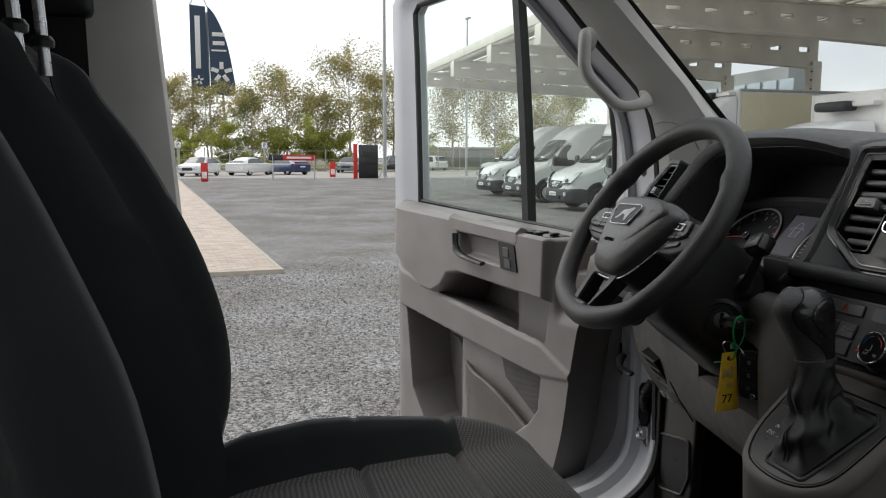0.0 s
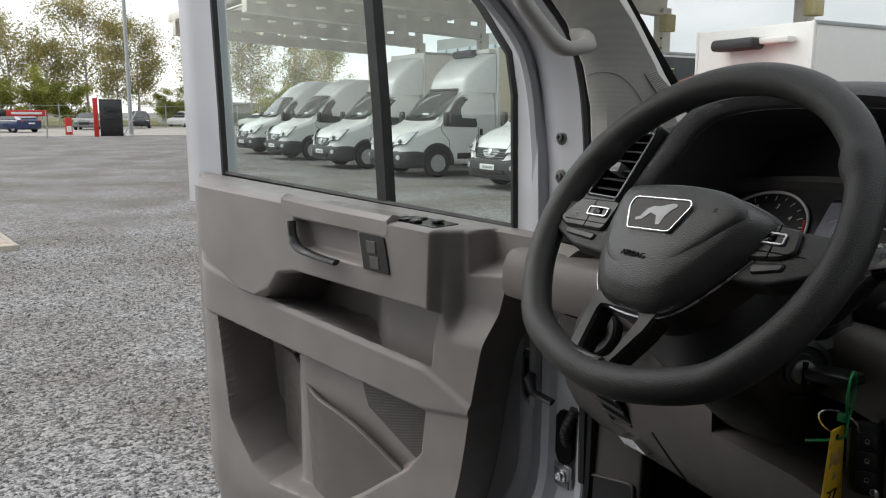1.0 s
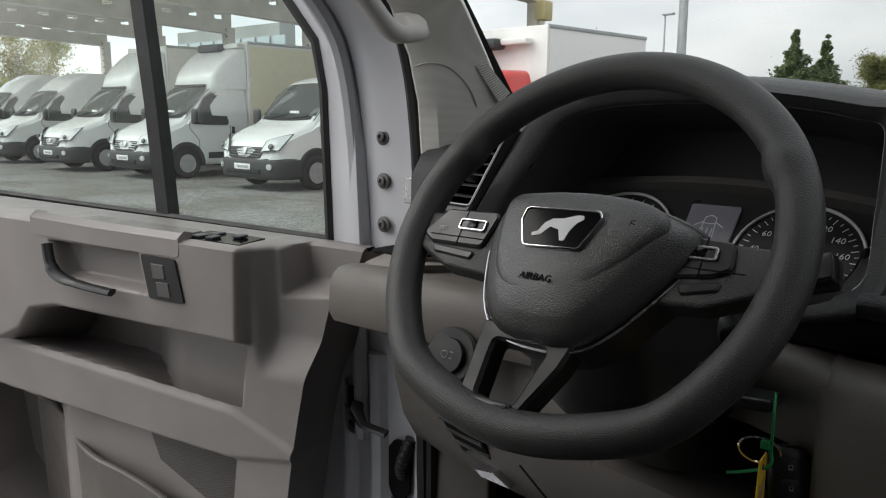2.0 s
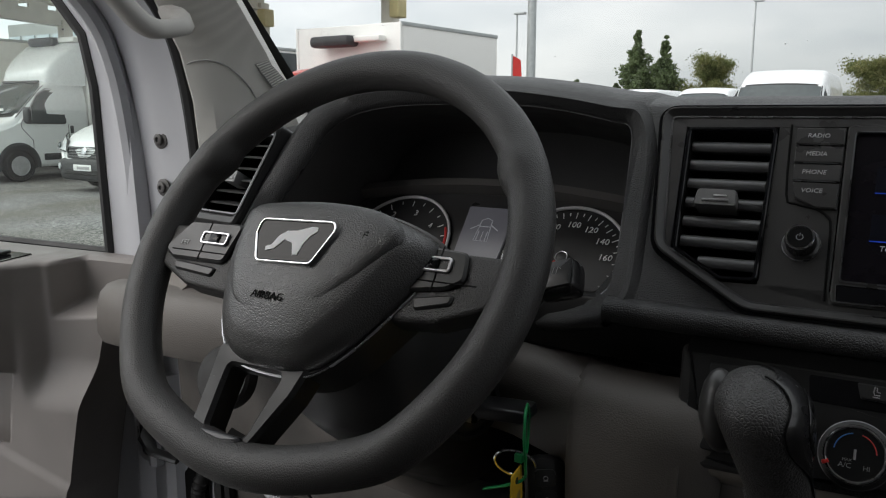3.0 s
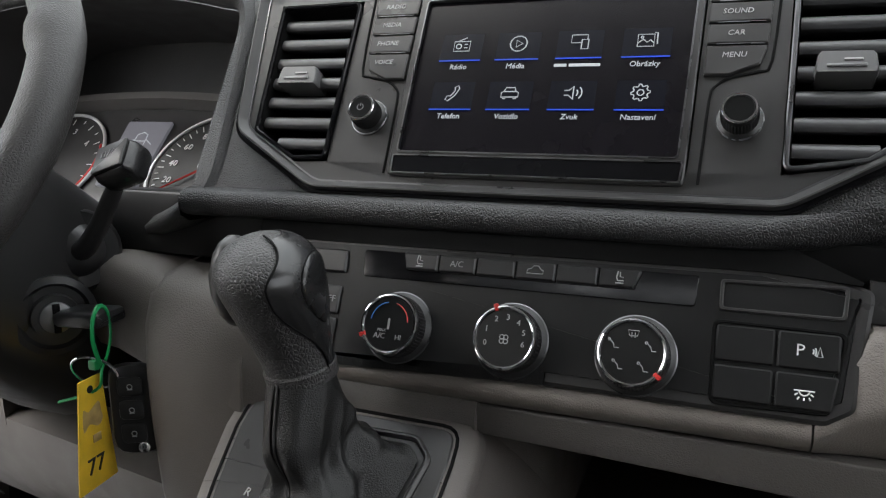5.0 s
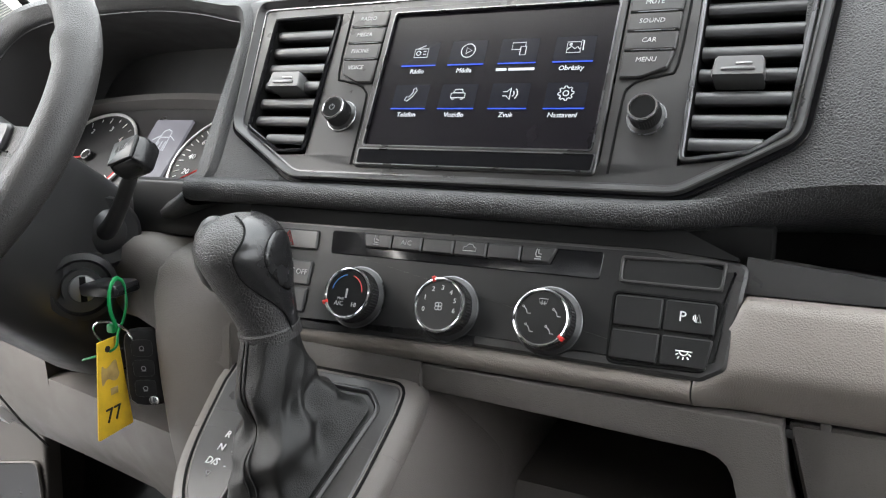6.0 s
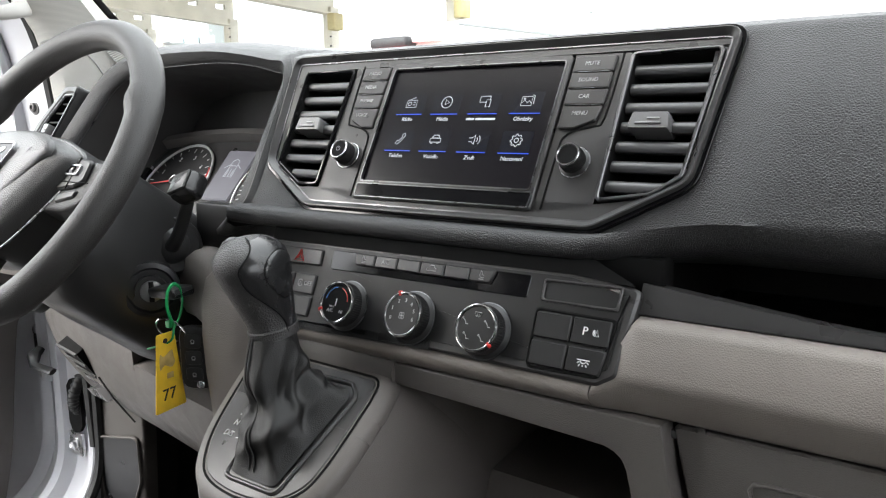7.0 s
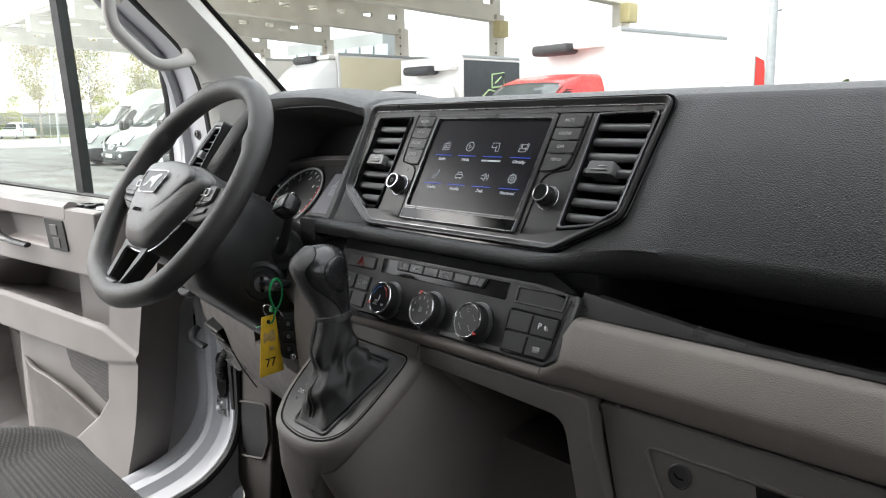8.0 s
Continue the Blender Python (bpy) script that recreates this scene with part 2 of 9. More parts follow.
def pane(name, tint, gloss=1.0, rough=0.0):
    """A thin pane: clear with a tint, and mirror-like by its Fresnel gloss."""
    m = bpy.data.materials.new(name)
    m.use_nodes = True
    nt = m.node_tree
    n, l = nt.nodes, nt.links
    n.clear()
    out, mix, tr, gl, lw, pw, ma = (n.new("ShaderNode" + k) for k in ("OutputMaterial", "MixShader", "BsdfTransparent", "BsdfGlossy", "LayerWeight", "Math", "Math"))
    tr.inputs["Color"].default_value = (*tint, 1)
    gl.inputs["Roughness"].default_value = rough
    lw.inputs["Blend"].default_value = 0.5
    pw.operation, pw.inputs[1].default_value = "POWER", 4.0
    ma.operation, ma.inputs[1].default_value, ma.inputs[2].default_value = "MULTIPLY_ADD", 0.75 * gloss, 0.05 * gloss
    l.new(lw.outputs["Facing"], pw.inputs[0])
    l.new(pw.outputs["Value"], ma.inputs[0])
    l.new(ma.outputs["Value"], mix.inputs["Fac"])
    l.new(tr.outputs["BSDF"], mix.inputs[1])
    l.new(gl.outputs["BSDF"], mix.inputs[2])
    l.new(mix.outputs["Shader"], out.inputs["Surface"])
    return m


M_PAD = material("soft_black_leathergrain", (0.026, 0.026, 0.0265), 0.45, grain="leather", gscale=520, gdepth=0.7, dist=0.0005, spec=0.5, rvary=0.03)
M_RIM = material("wheel_black_leathergrain", (0.036, 0.0345, 0.0335), 0.46, grain="leather", gscale=520, gdepth=0.5, dist=0.0004, spec=0.5, rvary=0.04)
M_HUB = material("hub_black_grain", (0.034, 0.033, 0.033), 0.33, grain="leather", gscale=520, gdepth=0.42, dist=0.0005, spec=0.8, rvary=0.03)
M_SATIN = material("satin_charcoal_plastic", (0.034, 0.033, 0.0325), 0.34, grain="noise", gscale=1800, gdepth=0.08, dist=0.0003)
M_FIELD = material("black_panel_field", (0.011, 0.011, 0.0112), 0.42, grain="noise", gscale=1500, gdepth=0.1, dist=0.0003, spec=0.35)
M_DARK = material("dark_grey_plastic", (0.019, 0.019, 0.0193), 0.38, grain="noise", gscale=1500, gdepth=0.12, dist=0.0003)
# near-black colour, also standing for the dark inside gaps and recesses
M_HOLE = material("black_plastic_and_recess_dark", (0.004, 0.004, 0.004), 0.8, rvary=0.05, spec=0.15)
M_SLAT = material("satin_vent_slat", (0.05, 0.05, 0.051), 0.36, spec=0.6, rvary=0.05)
M_TAB = material("satin_grey_vent_tab", (0.17, 0.17, 0.17), 0.36, 0.3, rvary=0.05)
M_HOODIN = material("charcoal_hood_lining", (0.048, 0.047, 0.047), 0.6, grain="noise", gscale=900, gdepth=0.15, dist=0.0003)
M_CLUSTER = material("smoked_cluster_face", (0.035, 0.034, 0.035), 0.32, rvary=0.05)
M_CAP = material("glossy_grip_cap", (0.012, 0.012, 0.0125), 0.25, rvary=0.05, spec=0.6)
M_GRIP = material("grained_grip_leather", (0.038, 0.0365, 0.036), 0.42, grain="leather", gscale=460, gdepth=0.6, dist=0.0006)
M_DARKCHROME = material("dark_chrome_line", (0.16, 0.16, 0.165), 0.3, 1.0)
M_GLOSS = material("piano_black", (0.006, 0.006, 0.007), 0.09, rvary=0.04, vary=0.3, spec=0.25)
M_EMBLEM = material("black_emblem_glass", (0.005, 0.005, 0.006), 0.12, rvary=0.0, spec=0.14)
M_SCREEN = material("screen_glass", (0.006, 0.005, 0.007), 0.24, rvary=0.03, vary=0.12, vscale=40, spec=0.22)
M_SPOKE = material("dark_satin_silver", (0.055, 0.055, 0.058), 0.34, 0.6, vary=0.06)
M_RINGS = material("silvered_dial_ring", (0.62, 0.62, 0.63), 0.35, 0.3)
M_BROW = material("warm_grey_cluster_trim", (0.085, 0.08, 0.078), 0.5)
M_BEIGE = material("taupe_dash_plastic", (0.205, 0.182, 0.162), 0.5, grain="leather", gscale=600, gdepth=0.35, dist=0.0004)
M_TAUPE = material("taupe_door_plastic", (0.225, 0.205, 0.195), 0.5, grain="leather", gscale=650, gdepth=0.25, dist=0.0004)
# the dash taupe again, darkened in colour for the less lit lower parts
M_LOWDASH = material("shaded_taupe_lower_plastic", (0.105, 0.096, 0.089), 0.5, grain="leather", gscale=620, gdepth=0.3, dist=0.0004)
# two taupes darkened in colour for the shade under the driver's dash
M_KNEE = material("shaded_grained_taupe_plastic", (0.118, 0.106, 0.096), 0.55, grain="leather", gscale=480, gdepth=0.3, dist=0.0004)
M_KNEE2 = material("shaded_smooth_taupe_plastic", (0.08, 0.072, 0.066), 0.55, grain="leather", gscale=700, gdepth=0.22, dist=0.0003)
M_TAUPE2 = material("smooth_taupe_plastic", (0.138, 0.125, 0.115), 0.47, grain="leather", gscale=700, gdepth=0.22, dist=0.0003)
M_CHROME = material("bright_chrome", (0.8, 0.8, 0.82), 0.1, 1.0, vary=0.04, rvary=0.05)
M_SATINCHROME = material("satin_chrome", (0.55, 0.55, 0.57), 0.28, 1.0, vary=0.06)
M_SILVER = material("silver_metallic_paint", (0.50, 0.505, 0.53), 0.45, 0.15, vary=0.06, vscale=5, coat=0.15, grain="noise", gscale=2500, gdepth=0.03)
M_PILLAR = material("pale_grey_trim", (0.7, 0.685, 0.64), 0.75, grain="ribs", gscale=260, gdepth=0.15, dist=0.0004, vary=0.05)
M_PILLAR_PLAIN = material("pale_grey_moulding", (0.6, 0.585, 0.55), 0.6, grain="noise", gscale=900, gdepth=0.12, dist=0.0004, vary=0.06)
M_HANDLE = material("grey_grab_moulding", (0.46, 0.445, 0.42), 0.55, grain="noise", gscale=900, gdepth=0.12, dist=0.0004, vary=0.06)
M_LINING = material("grey_headlining", (0.34, 0.34, 0.325), 0.9, grain="noise", gscale=700, gdepth=0.3)
M_BACKWALL = material("grey_bulkhead_paint", (0.28, 0.28, 0.275), 0.7, vary=0.08)
M_SEAL = material("black_rubber_seal", (0.012, 0.012, 0.012), 0.6)
M_SEATPLAIN = material("dark_grey_seat_cloth", (0.037, 0.040, 0.040), 0.9, grain="noise", gscale=900, gdepth=0.4, dist=0.0008, spec=0.15, vary=0.25, vscale=60)
M_FABRIC = material("charcoal_woven_fabric", (0.11, 0.105, 0.102), 0.9, grain="weave", gscale=105, gdepth=0.7, dist=0.001, spec=0.2)
M_SEATSIDE = material("black_seat_cloth", (0.024, 0.0255, 0.0265), 0.85, grain="noise", gscale=1400, gdepth=0.35, dist=0.0006, spec=0.12)
M_WHITE_INK = material("white_print", (0.75, 0.75, 0.75), 0.5, rvary=0)
M_GREY_INK = material("grey_print", (0.34, 0.34, 0.34), 0.5, rvary=0)
M_DIM_INK = material("dim_key_print", (0.42, 0.42, 0.42), 0.5, rvary=0)
M_RED = material("red_plastic", (0.55, 0.03, 0.025), 0.4)
M_BLUE_INK = material("blue_print", (0.05, 0.18, 0.5), 0.5, rvary=0)
M_YELLOW = material("yellow_tag_paper", (0.78, 0.5, 0.03), 0.6, vary=0.12, vscale=60, grain="noise", gscale=300, gdepth=0.3)
M_SMUDGE = material("worn_tag_smudge", (0.45, 0.31, 0.12), 0.7, vary=0.3, vscale=90)
M_GREEN = material("green_cable_tie", (0.01, 0.27, 0.08), 0.4)
M_KEY = material("black_key_plastic", (0.015, 0.015, 0.016), 0.35)
M_BLACKINK = material("black_print", (0.012, 0.012, 0.012), 0.6, rvary=0)
M_BOOT = material("black_gaiter_leather", (0.011, 0.0107, 0.0105), 0.42, spec=0.38, grain="leather", gscale=700, gdepth=0.45, dist=0.0003)
M_MAT = material("dark_floor_carpet", (0.018, 0.017, 0.016), 0.95, grain="noise", gscale=400, gdepth=0.6)
M_GRILLE = material("speaker_mesh", (0.11, 0.1, 0.095), 0.6, grain="weave", gscale=240, gdepth=0.8, dist=0.0006)
M_LIT = glowing("screen_symbols", (0.8, 0.84, 0.9), 0.085)
M_LITBLUE = glowing("screen_blue_line", (0.03, 0.09, 0.75), 0.16)
# faint emission stands for the sky reflected in the instrument display
M_DISPLAY = glowing("cluster_display", (0.36, 0.36, 0.41), 0.05)
M_WINDSCREEN = pane("windscreen_glass", (0.93, 0.95, 0.94), 0.8)
M_DOORGLASS = pane("green_tinted_door_glass", (0.86, 0.95, 0.90), 1.3)
M_DISC = material("gauge_black", (0.012, 0.012, 0.013), 0.5)


for m_, w_ in ((M_SEATSIDE, 0.3), (M_FABRIC, 0.15)):
    m_.node_tree.nodes["Principled BSDF"].inputs["Sheen Weight"].default_value = w_
    m_.node_tree.nodes["Principled BSDF"].inputs["Sheen Roughness"].default_value = 0.35
# ---- the van's cab: shell ----


def shell(name, bm, mat, label, category, m=None):
    ob = part(name, bm, mat, None, label, m)
    return tagged(ob, label, category, kind="structure")


# floor, bulkhead, roof and right side close the cab round the camera
shell("floor", block((1.9, 1.75, 0.06), (CX, 0.34, 0.69), 0.01), M_MAT, "dark carpeted cab floor of a van", "floor")
# bulkhead and headlining stay out of view; their grey is darkened to cut fill
shell("wall_back", block((1.98, 0.05, 1.6), (CX, -0.62, 1.45), 0.01), M_BACKWALL, "plain grey bulkhead behind the cab seats", "wall")
shell("ceiling", loft([[(x, y, 2.24 + 0.05 * (1 - ((x - CX) / 0.9) ** 2)) for x in np.linspace(-1.5, 0.27, 12)] + [(x, y, 2.34) for x in np.linspace(0.27, -1.5, 12)] for y in (-0.62, -0.1, 0.3, 0.47)]),
      M_LINING, "pale grey cloth headlining of the cab", "ceiling")
# passenger's side behind the camera: closed up to its window
rw = thing("wall_right", "plain closed right side of the cab with a window", "van body", (0.34, 0.1, 0.7), kind="structure")
part("side_lower", block((0.05, 1.9, 0.8), (0.345, 0.32, 1.06), 0.01), M_TAUPE, rw, "plain taupe door lining")
part("side_rear", block((0.05, 0.55, 0.86), (0.345, -0.37, 1.88), 0.01), M_BACKWALL, rw)
part("side_top", block((0.05, 0.9, 0.2), (0.345, 0.28, 2.2), 0.01), M_BACKWALL, rw)
part("a_pillar", tube([(0.23, 1.13, 1.45), (0.19, 0.81, 1.80), (0.15, 0.46, 2.14)], 0.05, 10), M_PILLAR_PLAIN, rw)
# firewall below the windscreen
shell("wall_front", block((1.9, 0.05, 0.95), (CX, 1.28, 1.12), 0.01), M_HOLE, "dark firewall under the windscreen", "wall")

# windscreen between the pillars
def screen_point(u, s):
    """u across from pillar to pillar, s up the slope."""
    x = CX + (u * 2 - 1) * lerp(0.835, 0.765, s)
    bow = 0.16 * (1 - (u * 2 - 1) ** 2)
    return (x, lerp(1.13, 0.50, s) + bow * lerp(1.0, 0.5, s), lerp(1.50, 2.09, s) + bow * 0.35)


rows_in = [[screen_point(i / 16, j / 8) for i in range(17)] for j in range(9)]
windscreen = part("window_1", sheet(rows_in), M_WINDSCREEN, None, "clear raked windscreen with fine raindrops")
tagged(windscreen, category="windscreen", kind="structure")
windscreen.visible_shadow = False
# dark fritted band along the pillar edge
part("frit_band", sheet([[V(screen_point(0.0, j / 8)) + V((-0.004, -0.004, -0.002)) for j in range(9)], [V(screen_point(0.007, j / 8)) + V((0, -0.004, -0.002)) for j in range(9)]]), M_SEAL, windscreen, "black edge band")
# raindrops on the glass
bm = bmesh.new()
rr = random.Random(4)
for _ in range(70):
    p = V(screen_point(rr.uniform(0.05, 0.75), rr.uniform(0.12, 0.9))) + V((0, 0.004, 0.004))
    bmesh.ops.create_icosphere(bm, subdivisions=1, radius=rr.uniform(0.0006, 0.0014), matrix=Matrix.Translation(p))
M_DROP = material("water_drop", (0.8, 0.82, 0.84), 0.08, rvary=0)
tagged(part("raindrops", bm, M_DROP, None, "fine raindrops scattered on the windscreen"), category="raindrops", kind="stuff")

# driver's side: line of the door opening, from the footwell up and back along the roof
OPEN = [(0.855, 0.98), (0.85, 1.2), (0.845, 1.45), (0.838, 1.56), (0.822, 1.65), (0.79, 1.715), (0.70, 1.80), (0.62, 1.885), (0.48, 2.02), (0.34, 2.14), (0.1, 2.20), (-0.12, 2.19)]
open_path = smooth([(0, y, z) for y, z in OPEN], 4)
left_side = thing("wall_left", "silver painted body side with the open door's frame", "van body", kind="structure")
# bare metal of the hinge pillar and roof rail, outside the seal
rings = []
for p in open_path:
    i = open_path.index(p)
    d = (open_path[min(i + 1, len(open_path) - 1)] - open_path[max(i - 1, 0)]).normalized()
    out = V((0, d.z, -d.y))
    rings.append([V((-1.462, 0, 0)) + p, V((-1.475, 0, 0)) + p + out * 0.004, V((-1.505, 0, 0)) + p + out * 0.004, V((-1.53, 0, 0)) + p + out * 0.0,
                  V((-1.575, 0, 0)) + p + out * 0.002, V((-1.60, 0, 0)) + p + out * 0.018, V((-1.61, 0, 0)) + p + out * 0.05, V((-1.60, 0, 0)) + p + out * 0.09, V((-1.46, 0, 0)) + p + out * 0.09])
part("pillar_metal", loft(rings), M_SILVER, left_side, "silver painted metal of the door frame")
part("door_seal", tube([(-1.462, p.y - 0.004, p.z) for p in open_path] , 0.0095, 8), M_SEAL, left_side, "black rubber door seal")
# pressed bead beside the seal
part("metal_bead", tube([(-1.588, p.y - 0.006, p.z) for p in open_path[2:-6]], 0.013, 8), M_SILVER, left_side)
# sill and lower pillar, sweeping back under the door opening
low = smooth([(0, 0.855, 1.22), (0, 0.858, 1.05), (0, 0.85, 0.93), (0, 0.80, 0.86), (0, 0.70, 0.82), (0, 0.45, 0.79), (0, 0.0, 0.78), (0, -0.3, 0.78)], 5)
rings = []
for i, p in enumerate(low):
    d = (low[min(i + 1, len(low) - 1)] - low[max(i - 1, 0)]).normalized()
    out = V((0, d.z, -d.y))
    rings.append([V((x, 0, 0)) + p + out * o for x, o in ((-1.455, 0), (-1.464, 0.010), (-1.478, 0.010), (-1.486, 0.0), (-1.532, -0.002), (-1.545, 0.016), (-1.562, 0.019), (-1.574, 0.010), (-1.584, -0.001), (-1.612, -0.002), (-1.622, 0.008), (-1.632, 0.011), (-1.642, 0.006), (-1.648, -0.02), (-1.455, -0.07))])
part("sill", loft(rings), M_SILVER, left_side, "silver painted door sill")
part("sill_seal", tube([(-1.452, p.y - 0.003, p.z + 0.004) for p in low], 0.009, 8), M_SEAL, left_side)
# outer skin below and behind
part("lower_skin", block((0.04, 1.5, 0.3), (-1.60, 0.1, 0.62), 0.015), M_SILVER, left_side)
# bolts, check strap and its slot on the pillar
bolt_profile = [(0.0001, 0.0), (0.0125, 0.0), (0.0125, 0.004), (0.0105, 0.0055), (0.0075, 0.006), (0.0075, 0.012), (0.0062, 0.0135), (0.0035, 0.0135), (0.003, 0.009), (0.0001, 0.009)]
for z, k in ((1.551, 1.0), (1.487, 0.95), (1.423, 0.95)):
    pm = axes((-1.533, 0.842, z), (1, 0, 0), (0, 0, 1)) @ Matrix.Scale(k, 4)
    part("bolt", lathe([(r_, h_ * 0.6) for r_, h_ in bolt_profile], 18), M_BROW, left_side, "dark steel hinge bolt", pm)
part("strap_plate", plate(rounded(rect(0.05, 0.1), 0.02, 5), 0, 0.004, 0.001), M_SATINCHROME, left_side, "", axes((-1.60, 0.846, 1.125), (1, 0, 0), (0, 0, 1)))
part("strap_slot", plate(rounded(rect(0.03, 0.04), 0.004, 3), 0, 0.002), M_HOLE, left_side, "", axes((-1.60, 0.841, 1.137), (1, 0, 0), (0, 0, 1)))
part("check_strap", tube([(-1.60, 0.85, 1.137), (-1.57, 0.815, 1.13), (-1.54, 0.80, 1.122), (-1.50, 0.81, 1.115)], [0.008, 0.012, 0.008, 0.008], 8, flat=0.6), M_DARK, left_side, "dark steel door check strap")
part("striker_plate", plate(rounded(rect(0.022, 0.036), 0.002, 2), 0, 0.006, 0.001), M_SATINCHROME, left_side, "", axes((-1.468, 0.832, 1.478), (1, 0, 0), (0, 0, 1)))
# cable sleeve between pillar and door
cav = axes((-1.510, 0.851, 1.045), (1, 0, 0), (0, 0, 1))
part("cable_cavity", plate(rounded([(-0.02, 0.03), (-0.008, 0.045), (0.022, 0.045), (0.022, -0.035), (0.01, -0.05), (-0.012, -0.05), (-0.02, -0.035)], 0.008, 3), 0, 0.006), M_HOLE, left_side, "dark cable opening", cav)
fix_m = axes((-1.507, 0.846, 0.975), (1, 0, 0), (0, 0, 1))
fix_ = part("hinge_bracket", plate(rounded(rect(0.04, 0.042), 0.003, 2), 0, 0.005, 0.001), M_SATINCHROME, left_side, "bright bracket", fix_m)
part("bracket_bolt", lathe([(0.012, 0.005), (0.012, 0.008), (0.008, 0.009), (0.008, 0.014), (0.005, 0.015), (0.0001, 0.012)], 16), M_SATINCHROME, fix_, "", fix_m)
cable = smooth([(-1.507, 0.86, 1.025), (-1.500, 0.842, 1.045), (-1.492, 0.838, 1.07), (-1.485, 0.85, 1.10)], 8)
part("cable_sleeve", tube(cable, [0.009 + 0.0018 * (i % 2) for i in range(len(cable))], 10), M_SEAL, left_side, "ribbed black cable sleeve")
# B pillar lining behind the driver
bp = []
for z, y0, y1 in ((0.78, -0.07, -0.27), (1.1, -0.085, -0.28), (1.39, -0.096, -0.285), (1.6, -0.112, -0.29), (1.85, -0.133, -0.30), (2.12, -0.16, -0.31)):
    bp.append([(-1.47, y0 - 0.03, z), (-1.485, y0 - 0.004, z), (-1.52, y0, z), (-1.58, y0 - 0.005, z), (-1.60, y0 - 0.03, z), (-1.60, y1, z), (-1.46, y1, z), (-1.462, y0 - 0.07, z)])
part("b_pillar_lining", loft(bp), M_PILLAR_PLAIN, left_side, "grey moulded pillar lining")
part("rear_side_panel", block((0.04, 0.4, 1.5), (-1.50, -0.50, 1.45), 0.01), M_MAT, left_side, "dark felt lining behind the seat")

# A pillar lining: from the dash to the roof between seal and windscreen
pil = []
for z, yg, xg, yd in ((1.40, 1.20, -1.455, 0.846), (1.50, 1.13, -1.45, 0.842), (1.60, 1.022, -1.437, 0.832), (1.66, 0.958, -1.43, 0.815), (1.72, 0.894, -1.422, 0.78), (1.80, 0.808, -1.411, 0.70), (1.885, 0.716, -1.40, 0.62), (1.98, 0.614, -1.387, 0.525), (2.12, 0.46, -1.37, 0.40)):
    pil.append([(-1.462, yd, z), (-1.448, yd - 0.008, z), (-1.425, yd + 0.002, z), (-1.40, lerp(yd, yg, 0.25), z), (-1.382, lerp(yd, yg, 0.5), z), (xg + 0.02, lerp(yd, yg, 0.8), z), (xg + 0.004, yg - 0.012, z), (xg - 0.01, yg, z), (-1.47, yg, z), (-1.475, lerp(yd, yg, 0.5), z)])
a_pillar = thing("a_pillar_lining", "pale grey pillar lining beside the windscreen", "pillar trim", (-1.42, 0.84, 1.45), kind="structure")
fine = []
for a, b in zip(pil, pil[1:]):
    for k in range(4):
        fine.append([V(p).lerp(V(q), k / 4) for p, q in zip(a, b)])
fine.append([V(p) for p in pil[-1]])
part("lining", loft(fine), M_PILLAR, a_pillar)
# seam of the lower cover and the small tweeter grille
TQ = [V((-1.391, 0.874, 1.647)), V((-1.384, 0.889, 1.653)), V((-1.374, 0.931, 1.613)), V((-1.381, 0.914, 1.600))]
tq = lambda u, v, o: TQ[0].lerp(TQ[1], u).lerp(TQ[3].lerp(TQ[2], u), v) + V((0.9, -0.38, -0.2)) * o
tweet = part("tweeter_grille", loft([[tq(u, v, o) for u, v in ((0, 0), (1, 0), (1, 1), (0, 1))] for o in (-0.006, 0.0012)]), M_LINING, a_pillar, "grey slatted speaker grille")
for k in range(18):
    v = (k + 0.5) / 18
    part("grille_slat", tube([tq(0.04, v, 0.0014), tq(0.96, v, 0.0014)], 0.0008, 4), M_PILLAR_PLAIN, tweet)
seam = smooth([(-1.456, 0.818, 1.640), (-1.443, 0.8135, 1.646), (-1.424, 0.8205, 1.650), (-1.4115, 0.8395, 1.646), (-1.4035, 0.8565, 1.634), (-1.3985, 0.8735, 1.616), (-1.397, 0.886, 1.595)], 6)
part("lining_seam", tube(seam, 0.0011, 6), M_LINING, a_pillar)
# grab handle on the pillar
gh = thing("grab_handle", "pale grey moulded grab handle on the pillar", "grab handle", (-1.41, 0.76, 1.68))
gpath = smooth([(-1.435, 0.785, 1.697), (-1.402, 0.772, 1.691), (-1.378, 0.745, 1.681), (-1.371, 0.714, 1.675), (-1.37, 0.700, 1.6755), (-1.37, 0.683, 1.683), (-1.37, 0.660, 1.702), (-1.37, 0.638, 1.722), (-1.37, 0.627, 1.737), (-1.37, 0.6225, 1.756), (-1.37, 0.6225, 1.78), (-1.371, 0.624, 1.797), (-1.379, 0.631, 1.806), (-1.40, 0.646, 1.803), (-1.435, 0.668, 1.795)], 5)
part("handle_bar", loft([[p + V((sx * w, 0, 0)) + n_ * sn * w * 0.85 for sx, sn in ((-1, -0.55), (-0.6, -1), (0.6, -1), (1, -0.55), (1, 0.55), (0.6, 1), (-0.6, 1), (-1, 0.55))] for p, n_, w in
                         [(p, (gpath[min(i + 1, len(gpath) - 1)] - gpath[max(i - 1, 0)]).cross(V((1, 0, 0.02))).normalized(), 0.0115 + 0.007 * max(0.0, 1 - i / 11) + 0.006 * max(0.0, 1 - (len(gpath) - 1 - i) / 16)) for i, p in enumerate(gpath)]]), M_HANDLE, gh, sharp=60)

# ---- dashboard ----
P1 = axes((CX, 0.735, 1.52), (1, 0, 0), slope(29.3))
P2 = axes((CX, 0.668, 1.38), (1, 0, 0), slope(23.7))
